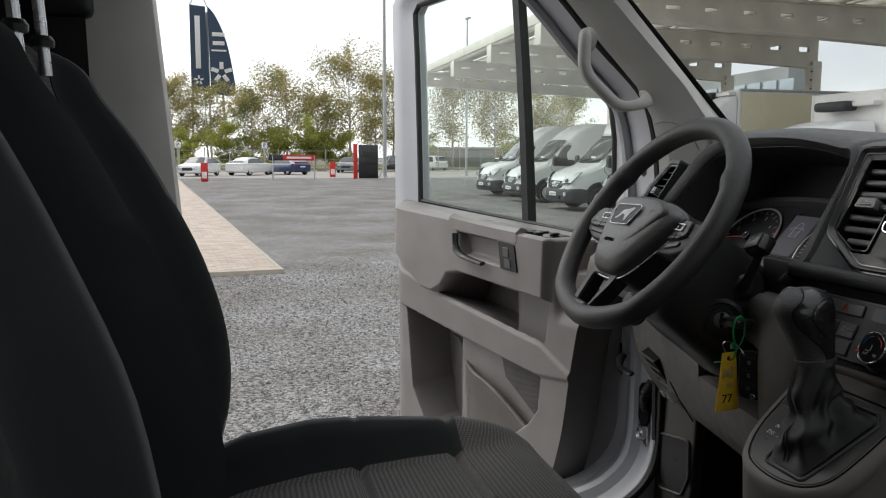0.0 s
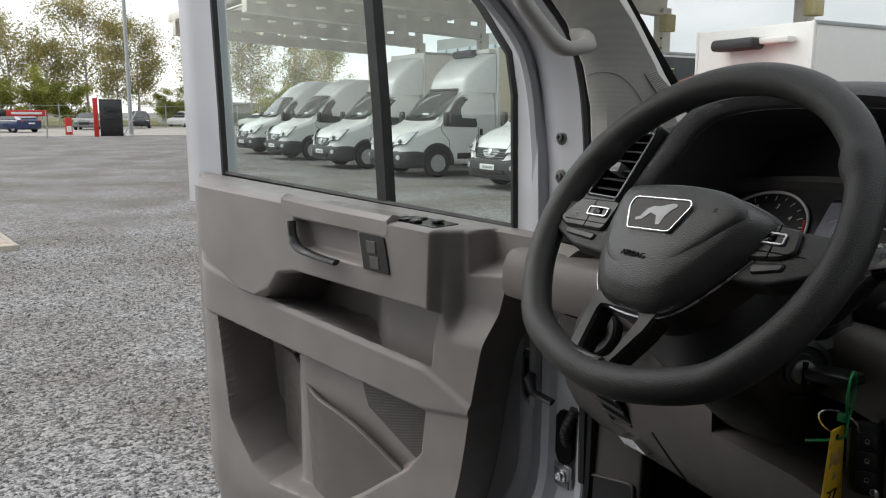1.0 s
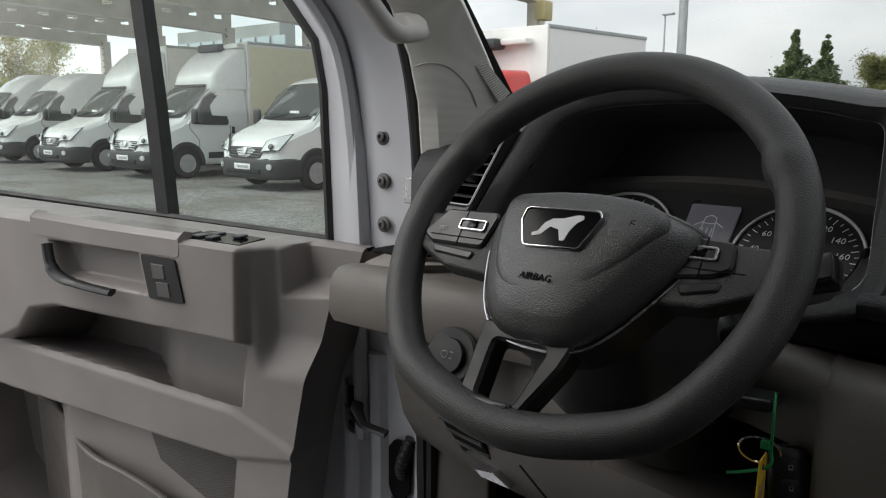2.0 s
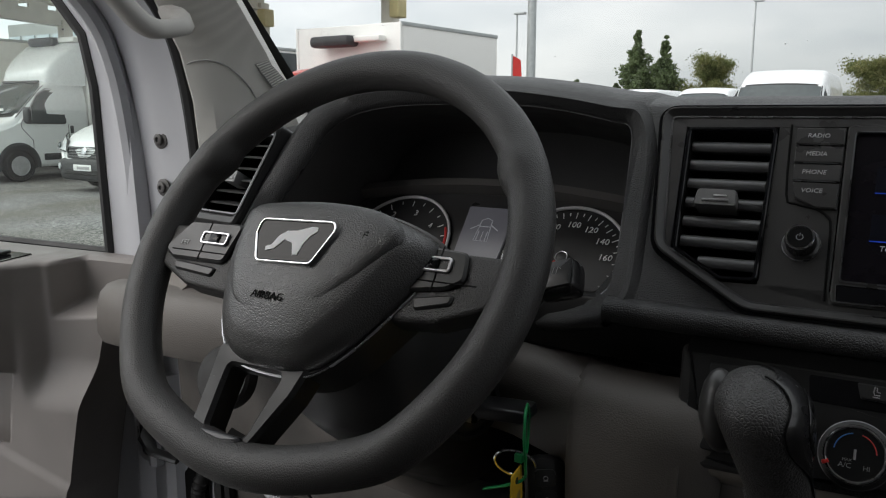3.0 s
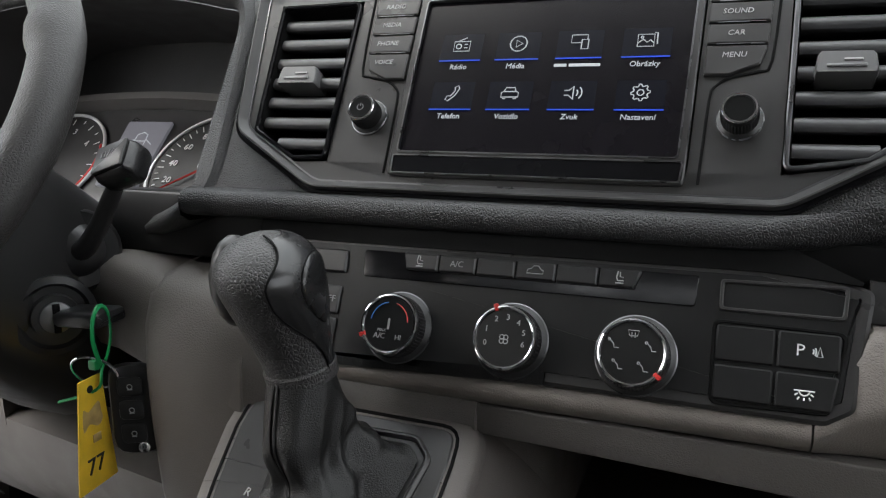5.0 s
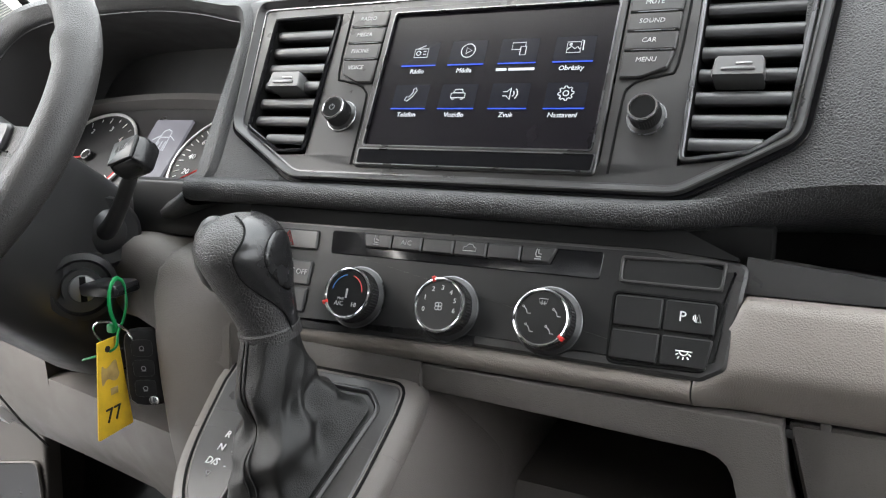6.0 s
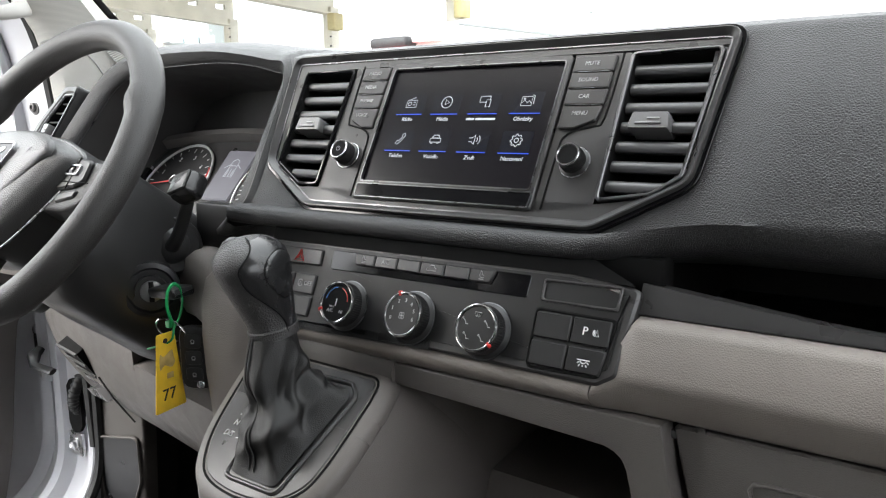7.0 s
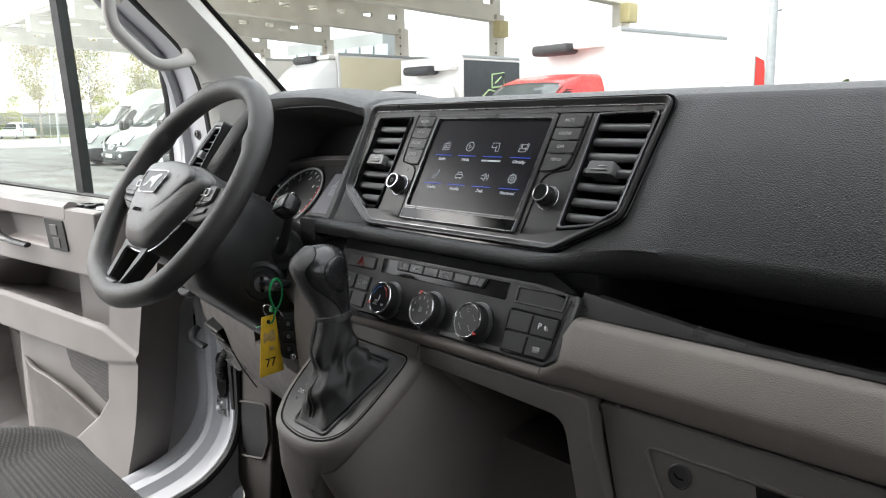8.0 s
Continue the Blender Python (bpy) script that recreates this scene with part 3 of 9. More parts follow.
dash = thing("dashboard", "black leather-grained van dashboard with taupe lower half", "dashboard", (CX, 0.9, 1.3))


def mm(*pts):
    return [(x / 1000, y / 1000) for x, y in pts]


# soft upper pad, right of the driver's hood
def pad_section(x):
    a = x - CX
    side = step(0.20, 0.27, a)  # passenger's side takes over from the centre
    far = step(0.3, 0.9, a)
    back = [(1.24, 1.45), (1.25, 1.575), (1.05, 1.59), (0.92, 1.598), (0.86, 1.602), (0.825, 1.6025), (0.80, 1.6), (0.787, 1.5965)]
    face = []
    low = [lerp(lerp(-0.034, -0.0805, k / 16), lerp(-0.033, -0.063, k / 16), side) for k in range(17)]
    for b in [0.0858, 0.079, 0.06, 0.03, 0.0] + low:
        drop = max(0.0, -0.038 - b)
        well = step(-0.2125 + drop * 1.69, -0.2095 + drop * 1.69, a) * (1 - step(0.200 - drop * 1.65, 0.203 - drop * 1.65, a)) * (1 if -0.072 < b < 0.08 else 0)
        inn = lerp(0.002 * (1 - side), 0.06, well)  # hollow behind the centre panel
        y = 0.735 + b * 0.489 + inn * 0.872
        z = 1.52 + b * 0.872 - inn * 0.489
        bulge = side * 0.012 * (1 - (b / 0.09) ** 2)
        face.append((y - bulge, z + bulge * 0.3))
    lip_c = [(0.6880, 1.4480), (0.6838, 1.4455), (0.6818, 1.441), (0.682, 1.436), (0.685, 1.4315), (0.691, 1.429), (0.76, 1.428)]
    lip_s = [(0.6965, 1.4625), (0.6995, 1.4555), (0.7045, 1.4475), (0.7125, 1.4395), (0.725, 1.432), (0.745, 1.4275), (0.95, 1.426)]
    s2 = step(0.12, 0.25, a)
    lip = [(lerp(p[0], q[0], s2), lerp(p[1], q[1], s2)) for p, q in zip(lip_c, lip_s)]
    return back + face + lip


xs = list(np.linspace(-0.862, -0.74, 34)) + list(np.linspace(-0.72, -0.50, 8)) + list(np.linspace(-0.49, -0.32, 46)) + list(np.linspace(-0.28, 0.34, 12))
part("upper_pad", loft([[(x, y, z) for y, z in pad_section(x)] for x in xs]), M_PAD, dash, "soft black leather-grained pad", sharp=50)

# driver's hood: a deep frame round the instruments
HOOD_OUT = [(-1.272, 1.45), (-1.260, 1.50), (-1.242, 1.55), (-1.224, 1.585), (-1.195, 1.606), (-1.15, 1.616), (-1.07, 1.617), (-1.0, 1.614), (-0.94, 1.607), (-0.89, 1.599), (-0.862, 1.594), (-0.845, 1.56), (-0.84, 1.50), (-0.838, 1.462), (-0.841, 1.447), (-0.849, 1.438)]
HOOD_IN = [(-1.245, 1.46), (-1.231, 1.50), (-1.211, 1.542), (-1.199, 1.567), (-1.174, 1.585), (-1.13, 1.594), (-1.07, 1.5965), (-1.0, 1.5965), (-0.942, 1.591), (-0.895, 1.582), (-0.876, 1.576), (-0.871, 1.55), (-0.867, 1.50), (-0.864, 1.465), (-0.867, 1.452), (-0.872, 1.446)]


def on_face(x, z, off=0.0):
    return (x, 0.735 + (z - 1.52) * 0.56 + off, z)


def fine_line(pts, n=5):
    return [(p.x, p.z) for p in smooth([(x, 0, z) for x, z in pts], n)]


ho, hi_ = fine_line(HOOD_OUT), fine_line(HOOD_IN)
rows = [[(x, 1.2, z - 0.03) for x, z in ho], [(x, 0.95, z + 0.004) for x, z in ho], [(x, on_face(x, z)[1] + 0.06, z + 0.009) for x, z in ho], [(x, on_face(x, z)[1] + 0.02, z + 0.006) for x, z in ho],
        [(x, on_face(x, z)[1] + 0.004, z + 0.001) for x, z in ho], [on_face(lerp(x, u, 0.3), lerp(z, w, 0.3), -0.002) for (x, z), (u, w) in zip(ho, hi_)],
        [on_face(lerp(x, u, 0.8), lerp(z, w, 0.8), 0.008) for (x, z), (u, w) in zip(ho, hi_)], [on_face(x, z, 0.015) for x, z in hi_], [on_face(x, z, 0.021) for x, z in hi_]]
part("instrument_hood", sheet(rows), M_PAD, dash, "black grained hood over the instruments", sharp=60)
part("hood_lip", tube([on_face(x, z, 0.017) for x, z in hi_], 0.0009, 6), M_DARKCHROME, dash, "thin bright lip line")
rows = [[on_face(x, z, 0.02) for x, z in hi_], [(x * 0.97 - 1.053 * 0.03, 0.80 + (z - 1.45) * 0.5, z - 0.012) for x, z in hi_], [(x * 0.94 - 1.053 * 0.06, 0.86 + (z - 1.45) * 0.42, z - 0.03) for x, z in hi_]]
part("hood_inside", sheet(rows), M_HOODIN, dash, "dark inside of the hood", sharp=60)
apron = []
for x in np.linspace(-1.03, -0.8615, 20):
    u = (x + 1.03) / 0.1685
    lx = x + 1.05
    ry = float(np.interp(lx, [0.0, 0.04, 0.098, 0.136, 0.155, 0.163, 0.21], [-0.073, -0.073, -0.071, -0.05, -0.025, 0.01, 0.02]))
    yr, zr = 0.834 + ry * 0.682, 1.455 + ry * 0.731
    fy, fz = lerp(0.764, 0.682, u ** 1.3), lerp(1.398, 1.4385, u ** 1.6)
    apron.append([(x, yr + 0.012, zr + 0.002), (x, yr - 0.006, zr - 0.002), (x, lerp(yr, fy, 0.5), lerp(zr, fz, 0.5) + 0.002), (x, fy + 0.006, fz + 0.003), (x, fy, fz - 0.003), (x, fy + 0.001, fz - 0.009), (x, fy + 0.010, fz - 0.014), (x, fy + 0.06, fz - 0.016)])
part("cluster_apron", sheet(apron), M_PAD, dash, "grained lip under the instruments", sharp=70)
part("column_gap_cover", loft([[(x, 0.80, 1.408), (x, 0.785, 1.404), (x, 0.776, 1.388), (x, 0.80, 1.35)] for x in (-1.34, -1.2, -1.0, -0.86)]), M_DARK, dash, "dark apron under the instruments")
# instrument face, laid back
CL = axes((-1.05, 0.834, 1.455), (1, 0, 0), slope(43))
part("hood_back", loft([[(-1.29, 0.80, 1.40), (-0.84, 0.80, 1.40), (-0.84, 0.815, 1.40), (-1.29, 0.815, 1.40)], [(-1.29, 0.905, 1.515), (-0.84, 0.905, 1.515), (-0.84, 0.92, 1.515), (-1.29, 0.92, 1.515)], [(-1.29, 0.93, 1.60), (-0.84, 0.93, 1.60), (-0.84, 0.945, 1.60), (-1.29, 0.945, 1.60)]]), M_HOODIN, dash, "")
cluster = part("instrument_panel", plate(rounded(mm((-178, -66), (178, -66), (186, 0), (165, 48), (80, 64), (-80, 64), (-165, 48), (-186, 0)), 0.02, 5), -0.03, 0.0, 0.004), M_CLUSTER, dash, "dark instrument cluster with two dials", CL)
brow = lambda x: 0.064 - 0.6 * x * x
part("cluster_visor", loft([[(x, brow(x) - 0.002, 0.0), (x, brow(x), 0.014), (x, brow(x) + 0.009, 0.014), (x, brow(x) + 0.02, -0.02)] for x in np.linspace(-0.18, 0.18, 24)]), M_BROW, cluster, "warm grey brow over the dials", CL)
rail = smooth([CL @ V((x / 1000, y / 1000, 0.003)) for x, y in ((-166, 10), (-158, -25), (-138, -52), (-98, -71), (-40, -73), (40, -73), (98, -71), (136, -50), (155, -25), (163, 10))], 5)
part("cluster_rail", tube(rail, 0.0016, 6), M_RINGS, cluster, "thin silvered line under the dials")
part("cluster_foot", tube([p + V((0, -0.006, -0.004)) for p in rail], 0.0055, 8), M_GLOSS, cluster, "")


def dial(cx, cy, r, marks, red_from, needle, nums):
    dm = CL @ Matrix.Translation((cx, cy, 0.001))
    d = part("dial", lathe([(r - 0.003, 0), (r - 0.003, 0.001)], 48), M_DISC, cluster, "black dial with white figures", dm)
    arc = [(r * math.cos(t), r * math.sin(t), 0.002) for t in np.linspace(radians(-42), radians(222), 60)]
    part("dial_ring", tube([dm @ V(p) for p in arc], 0.0018, 8), M_RINGS, d, "silvered ring")
    bm = bmesh.new()
    for i in range(marks + 1):
        t = radians(210 - 240 * i / marks)
        ln = 0.007 if i % 2 == 0 else 0.004
        q = pose(0, 0, 0, 0, 0, math.degrees(t))
        b2 = block((ln, 0.0009, 0.0004), (r - 0.006 - ln / 2, 0, 0.0018), 1e-5)
        b2.transform(q)
        me = bpy.data.meshes.new("tick")
        b2.to_mesh(me)
        b2.free()
        bm.from_mesh(me)
        bpy.data.meshes.remove(me)
    part("tick_marks", bm, M_WHITE_INK, d, "", dm)
    if red_from:
        part("red_zone", tube([dm @ V(((r - 0.004) * math.cos(t), (r - 0.004) * math.sin(t), 0.002)) for t in np.linspace(radians(red_from), radians(-30), 14)], 0.0014, 6), M_RED, d)
    for txt, deg in nums:
        t = radians(deg)
        lettering(txt, 0.0095, dm @ Matrix.Translation(((r - 0.021) * math.cos(t), (r - 0.021) * math.sin(t), 0.0018)), M_WHITE_INK, d, "figure", 0.1)
    t = radians(needle)
    part("needle", loft([[(0.006 * math.cos(t) - 0.0014 * math.sin(t) * s, 0.006 * math.sin(t) + 0.0014 * math.cos(t) * s, z) for s, z in ((-1, 0.004), (1, 0.004), (0, 0.0055))],
                         [((r - 0.008) * math.cos(t) - 0.0005 * math.sin(t) * s, (r - 0.008) * math.sin(t) + 0.0005 * math.cos(t) * s, z) for s, z in ((-1, 0.004), (1, 0.004), (0, 0.005))]]), M_RED, d, "red needle", dm)
    part("needle_cap", lathe([(0.0068, 0.0), (0.0068, 0.006), (0.0055, 0.0068), (0.0001, 0.0068)], 20), M_DARK, d, "", dm)
    part("cap_ring", tube([dm @ V((0.006 * math.cos(q), 0.006 * math.sin(q), 0.007)) for q in np.linspace(0, 2 * math.pi, 24, endpoint=False)], 0.0006, 5, True), M_SATINCHROME, d)
    return d


dial(-0.095, -0.012, 0.0625, 16, 25, 190, [("1", 160), ("2", 118), ("3", 78), ("4", 38)])
dial(0.099, -0.012, 0.0625, 32, 0, 214, [("0", 226), ("20", 200), ("40", 173), ("60", 144), ("80", 116), ("100", 90), ("120", 63), ("140", 36), ("160", 9)])
for x_, y_, r_, g0, g1 in ((0.108, -0.048, 0.015, 10, 170),):
    line_art_ = [CL @ V((x_ + r_ * math.cos(radians(a)), y_ + r_ * math.sin(radians(a)), 0.0028)) for a in range(g0, g1, 12)]
    part("fuel_scale", tube(line_art_, 0.0007, 5), M_WHITE_INK, cluster, "small fuel scale")
    part("fuel_needle", tube([CL @ V((x_, y_, 0.0032)), CL @ V((x_ + 0.006, y_ + 0.011, 0.0032))], 0.0008, 5), M_RED, cluster, "red needle")
cd = part("cluster_display", plate(rounded(mm((-20, -36), (30, -36), (31, 43), (-23, 43)), 0.002, 2), 0.0, 0.003), M_DISPLAY, cluster, "display with a van outline, glowing pale for reflected sky", CL)
van_lines = [[(-6, 12), (-8, -14), (8, -14), (6, 12), (0, 15), (-6, 12)], [(-7, 6), (-16, 0)], [(7, 6), (16, 0)], [(-6, 4), (6, 4)], [(-5, -2), (-5, -13)], [(0, -2), (0, -13)], [(5, -2), (5, -13)]]
bm = bmesh.new()
for ln in van_lines:
    tube([(x / 1000 + 0.004, y / 1000 + 0.014, 0.0034) for x, y in ln], 0.0006, 4, bm=bm)
part("display_lines", bm, M_LIT, cd, "", CL)

# air vents
def air_vent(outline, slats, m, tab, frame_mat, parent, label):
    """outline in the panel's plane; slats cross it level."""
    out = rounded(outline, 0.006, 4)
    inn = inset(out, 0.003)
    v = part("air_vent", rim(out, inn, -0.002, 0.003, 0.0008), frame_mat, parent, label, m)
    lo, hi2 = min(p[1] for p in inn), max(p[1] for p in inn)
    deep = [(lerp(sum(q[0] for q in inn) / len(inn), p[0], 0.94), lerp((lo + hi2) / 2, p[1], 0.97)) for p in inn]
    part("duct", loft([[(x, y, 0.0) for x, y in inn], [(x, y, -0.045) for x, y in deep], [(x * 0.999, y * 0.999, -0.046) for x, y in deep]], caps=False), M_HOLE, v, "", m)
    part("duct_back", plate(deep, -0.05, -0.045), M_HOLE, v, "", m)
    ordered = []
    for k in range(slats):
        y = lerp(hi2, lo, (k + 0.75) / (slats + 0.45))
        cross = []
        for i in range(len(inn)):
            a, b = inn[i - 1], inn[i]
            if (a[1] - y) * (b[1] - y) < 0:
                cross.append(a[0] + (b[0] - a[0]) * (y - a[1]) / (b[1] - a[1]))
        thin = slats == 6
        if len(cross) >= 2:
            x0, x1 = min(cross) + 0.001, max(cross) - 0.001
            prof = [(-0.022, 0.0085), (-0.014, 0.0082), (-0.008, 0.0070), (-0.0035, 0.0054), (-0.0014, 0.0040), (-0.0004, 0.0022), (0.0, -0.0002), (-0.0004, -0.0026), (-0.0018, -0.0040), (-0.004, -0.0042), (-0.012, -0.0010), (-0.022, 0.0035)]
            if thin:
                prof = [(a, 0.55 * a * -0.75 + b * 0.28) for a, b in prof]
            part("slat", loft([[(x, y + b, a - 0.002) for a, b in prof] for x in (x0, x1)]), M_SLAT, v, "", m)
            ordered.append((y, x0, x1))
    if tab:
        y, x0, x1 = ordered[len(ordered) // 2]
        w = tab
        px = lerp(x0, x1, 0.42)
        tab_at = [[(px + k * w * a, y + 0.0015 + b, z) for a, b in ((-0.5, -0.0045), (-0.47, -0.0062), (0.47, -0.0062), (0.5, -0.0045), (0.46, 0.005), (0.42, 0.0066), (-0.42, 0.0066), (-0.46, 0.005))] for z, k in ((-0.014, 0.96), (0.002, 1.0), (0.0042, 0.985), (0.0054, 0.93))]
        part("vent_tab", loft(tab_at), M_TAB, v, "grooved vent tab", m, sharp=50)
        part("tab_grip", block((w * 0.62, 0.0022, 0.0016), (px, y - 0.001, 0.0057), 0.0006), M_TAB, v, "", m)
        part("tab_grip", block((w * 0.3, 0.0014, 0.0012), (px + w * 0.1, y + 0.0028, 0.0056), 0.0004), M_DIM_INK, v, "", m)
    return v


# centre panel: frame, face, screen, keys and vents
BEZEL = mm((-232, 82), (223, 84), (209, -40), (143, -80), (-148, -80), (-219, -38))
bz = rounded(BEZEL, [0.012, 0.012, 0.02, 0.03, 0.03, 0.02], 5)
bowl_rings = [[(x, y, z) for x, y in o] for o, z in ((bz, -0.012), (bz, 0.0045), (inset(bz, 0.0006), 0.0056), (inset(bz, 0.0016), 0.0056), (inset(bz, 0.0067), 0.0006), (inset(bz, 0.0067), -0.012))]
panel = part("centre_panel", loft(bowl_rings, caps=False), M_SATIN, dash, "charcoal centre panel with a thin bright rim", P1)
part("panel_groove", rim(inset(bz, -0.0035), inset(bz, 0.001), -0.02, 0.0015, 0.0005), M_GLOSS, panel, "", P1)
part("bright_line", rim(inset(bz, 0.0062), inset(bz, 0.0076), -0.004, 0.0009, 0.0), M_DARKCHROME, panel, "", P1)
VL = mm((-210, 65), (-143, 66), (-142, -58), (-168, -59), (-205, -38))
VR = mm((141, 68), (212, 70), (202, -35), (182, -51), (140, -58))
SCR = mm((-96, 68), (92, 68), (90, -68), (-94, -68))
# face of the panel, in pieces between the openings
cells = [mm((-225.5, 75), (-212, 75), (-207, -36), (-170, -61), (-148, -73), (-212, -36)), mm((-228, 75.5), (217, 77), (214, 71), (-211, 66.5)),
         mm((-142.5, 67), (-97, 67), (-95, -69), (-141.5, -60)), mm((93, 68.5), (140, 68.5), (139.5, -60), (91, -69)), mm((-170, -60), (-141, -59), (139.5, -59), (182, -52), (142, -73.5), (-147, -73.5)),
         mm((213, 71), (216.5, 76.5), (203.5, -37), (183, -52), (202.5, -35.5))]
bm = bmesh.new()
for c in cells:
    plate(c, -0.012, 0.0, 0.0, bm)
part("panel_face", bm, M_SATIN, panel, "", P1)
air_vent(VL, 7, P1, 0.032, M_GLOSS, panel, "black slatted air vent")
air_vent(VR, 7, P1, 0.032, M_DARKCHROME, panel, "black slatted air vent with a bright edge")
scr = part("touch_screen", rim(rounded(SCR, 0.004, 3), rounded(mm((-90, 62), (87, 62), (85, -51), (-89, -51)), 0.003, 3), -0.004, 0.003, 0.001), M_SATIN, panel, "black touch screen showing eight menu symbols", P1)
part("screen_glass", plate(mm((-91, 63), (88, 63), (86, -52.5), (-90, -52.5)), -0.006, 0.0005), M_SCREEN, scr, "", P1)
part("screen_edge", rim(rounded(mm((-91, 63), (88, 63), (86, -52), (-90, -52)), 0.003, 3), rounded(mm((-90, 62), (87, 62), (85, -51), (-89, -51)), 0.003, 3), 0, 0.0036), M_DARKCHROME, scr, "dull bright inner edge", P1)
part("screen_strip", plate(rounded(mm((-91, -54.5), (88, -54.5), (87, -66), (-90, -66)), 0.001, 2), -0.004, 0.0034, 0.0004), M_GLOSS, scr, "glossy black strip", P1)
part("strip_edge", rim(rounded(mm((-91.8, -53.7), (88.8, -53.7), (87.8, -66.8), (-90.8, -66.8)), 0.0015, 2), rounded(mm((-91, -54.5), (88, -54.5), (87, -66), (-90, -66)), 0.001, 2), 0.001, 0.0039), M_DARKCHROME, scr, "", P1)


def line_art(paths, at, k, parent, mat=M_LIT, r=0.00042, m=P1, z=0.0011):
    bm = bmesh.new()
    for p in paths:
        closed = p[0] == p[-1]
        pts = [(at[0] + x * k, at[1] + y * k, z) for x, y in (p[:-1] if closed else p)]
        tube(pts, r, 4, closed, bm)
    return part("symbol", bm, mat, parent, "", m)


def circle(cx, cy, r, n=14):
    q = [(cx + r * math.cos(2 * math.pi * i / n), cy + r * math.sin(2 * math.pi * i / n)) for i in range(n)]
    return q + [q[0]]


def arc(cx, cy, r, a0, a1, n=7):
    return [(cx + r * math.cos(radians(lerp(a0, a1, i / n))), cy + r * math.sin(radians(lerp(a0, a1, i / n)))) for i in range(n + 1)]


box_ = lambda x0, y0, x1, y1: [(x0, y0), (x1, y0), (x1, y1), (x0, y1), (x0, y0)]
gear = [((1.0 if i % 4 < 2 else 0.76) * math.cos(2 * math.pi * i / 32), (1.0 if i % 4 < 2 else 0.76) * math.sin(2 * math.pi * i / 32)) for i in range(32)]
M_TILE = material("screen_tile", (0.006, 0.0065, 0.011), 0.26, spec=0.22, vary=0.02, rvary=0)
SYMBOLS = [
    [box_(-1, -0.8, 1, 0.5), circle(-0.4, -0.15, 0.32), [(-0.7, 0.5), (0.5, 1)], [(0.3, 0.1), (0.7, 0.1)], [(0.3, -0.35), (0.7, -0.35)]],
    [circle(0, 0, 1), [(-0.25, -0.45), (0.5, 0), (-0.25, 0.45), (-0.25, -0.45)]],
    [[(0.1, -0.1), (-1, -0.1), (-1, 0.9), (0.8, 0.9), (0.8, 0.3)], box_(0.2, -0.9, 0.95, 0.3)],
    [box_(-1, -0.8, 0.75, 0.7), [(-1, -0.4), (-0.4, 0.1), (0, -0.3), (0.35, 0.0), (0.75, -0.4)], circle(-0.55, 0.35, 0.13, 8), [(0.75, 0.9), (1.05, 0.85), (1.1, -0.5)]],
    [[(-0.8, -0.8), (-0.4, -0.95), (0.3, -0.3), (0.8, 0.6), (0.6, 1.0), (0.2, 0.8), (0.3, 0.35), (-0.2, -0.35), (-0.6, -0.3), (-0.8, -0.8)]],
    [[(-1, -0.5), (-1, 0.1), (-0.7, 0.2), (-0.5, 0.7), (0.5, 0.7), (0.7, 0.2), (1, 0.1), (1, -0.5), (-1, -0.5)], [(-0.7, 0.2), (0.7, 0.2)], [(-0.75, -0.5), (-0.75, -0.7), (-0.45, -0.7)], [(0.75, -0.5), (0.75, -0.7), (0.45, -0.7)]],
    [[(-0.9, 0.3), (-0.4, 0.3), (0.1, 0.8), (0.1, -0.8), (-0.4, -0.3), (-0.9, -0.3)], arc(0.1, 0, 0.5, -45, 45), arc(0.1, 0, 0.95, -45, 45)],
    [gear + [gear[0]], circle(0, 0, 0.35)]]
WORDS = ["Rádio", "Média", "", "Obrázky", "Telefon", "Vozidlo", "Zvuk", "Nastavení"]
for i in range(8):
    cx, cy = (-0.060, -0.021, 0.019, 0.060)[i % 4], (0.0275, -0.0085)[i // 4]
    line_art(SYMBOLS[i], (cx, cy), 0.0056, scr)
    part("menu_tile", block((0.029, 0.019, 0.0002), (cx, cy - 0.001, 0.0006), 1e-5), M_TILE, scr, "", P1)
    part("blue_line", block((0.029, 0.0007, 0.0005), (cx, cy - 0.0115, 0.001), 1e-5), M_LITBLUE, scr, "", P1)
    if WORDS[i]:
        lettering(WORDS[i], 0.0052, P1 @ Matrix.Translation((cx, cy - 0.0165, 0.001)), M_LIT, scr, "caption", 0.1, 0.0002)
    else:
        for x0, w in ((-0.0105, 0.008), (0.0048, 0.0195)):
            part("caption_bar", block((w, 0.0019, 0.0005), (cx + x0, cy - 0.0165, 0.001), 1e-5), M_LIT, scr, "", P1)
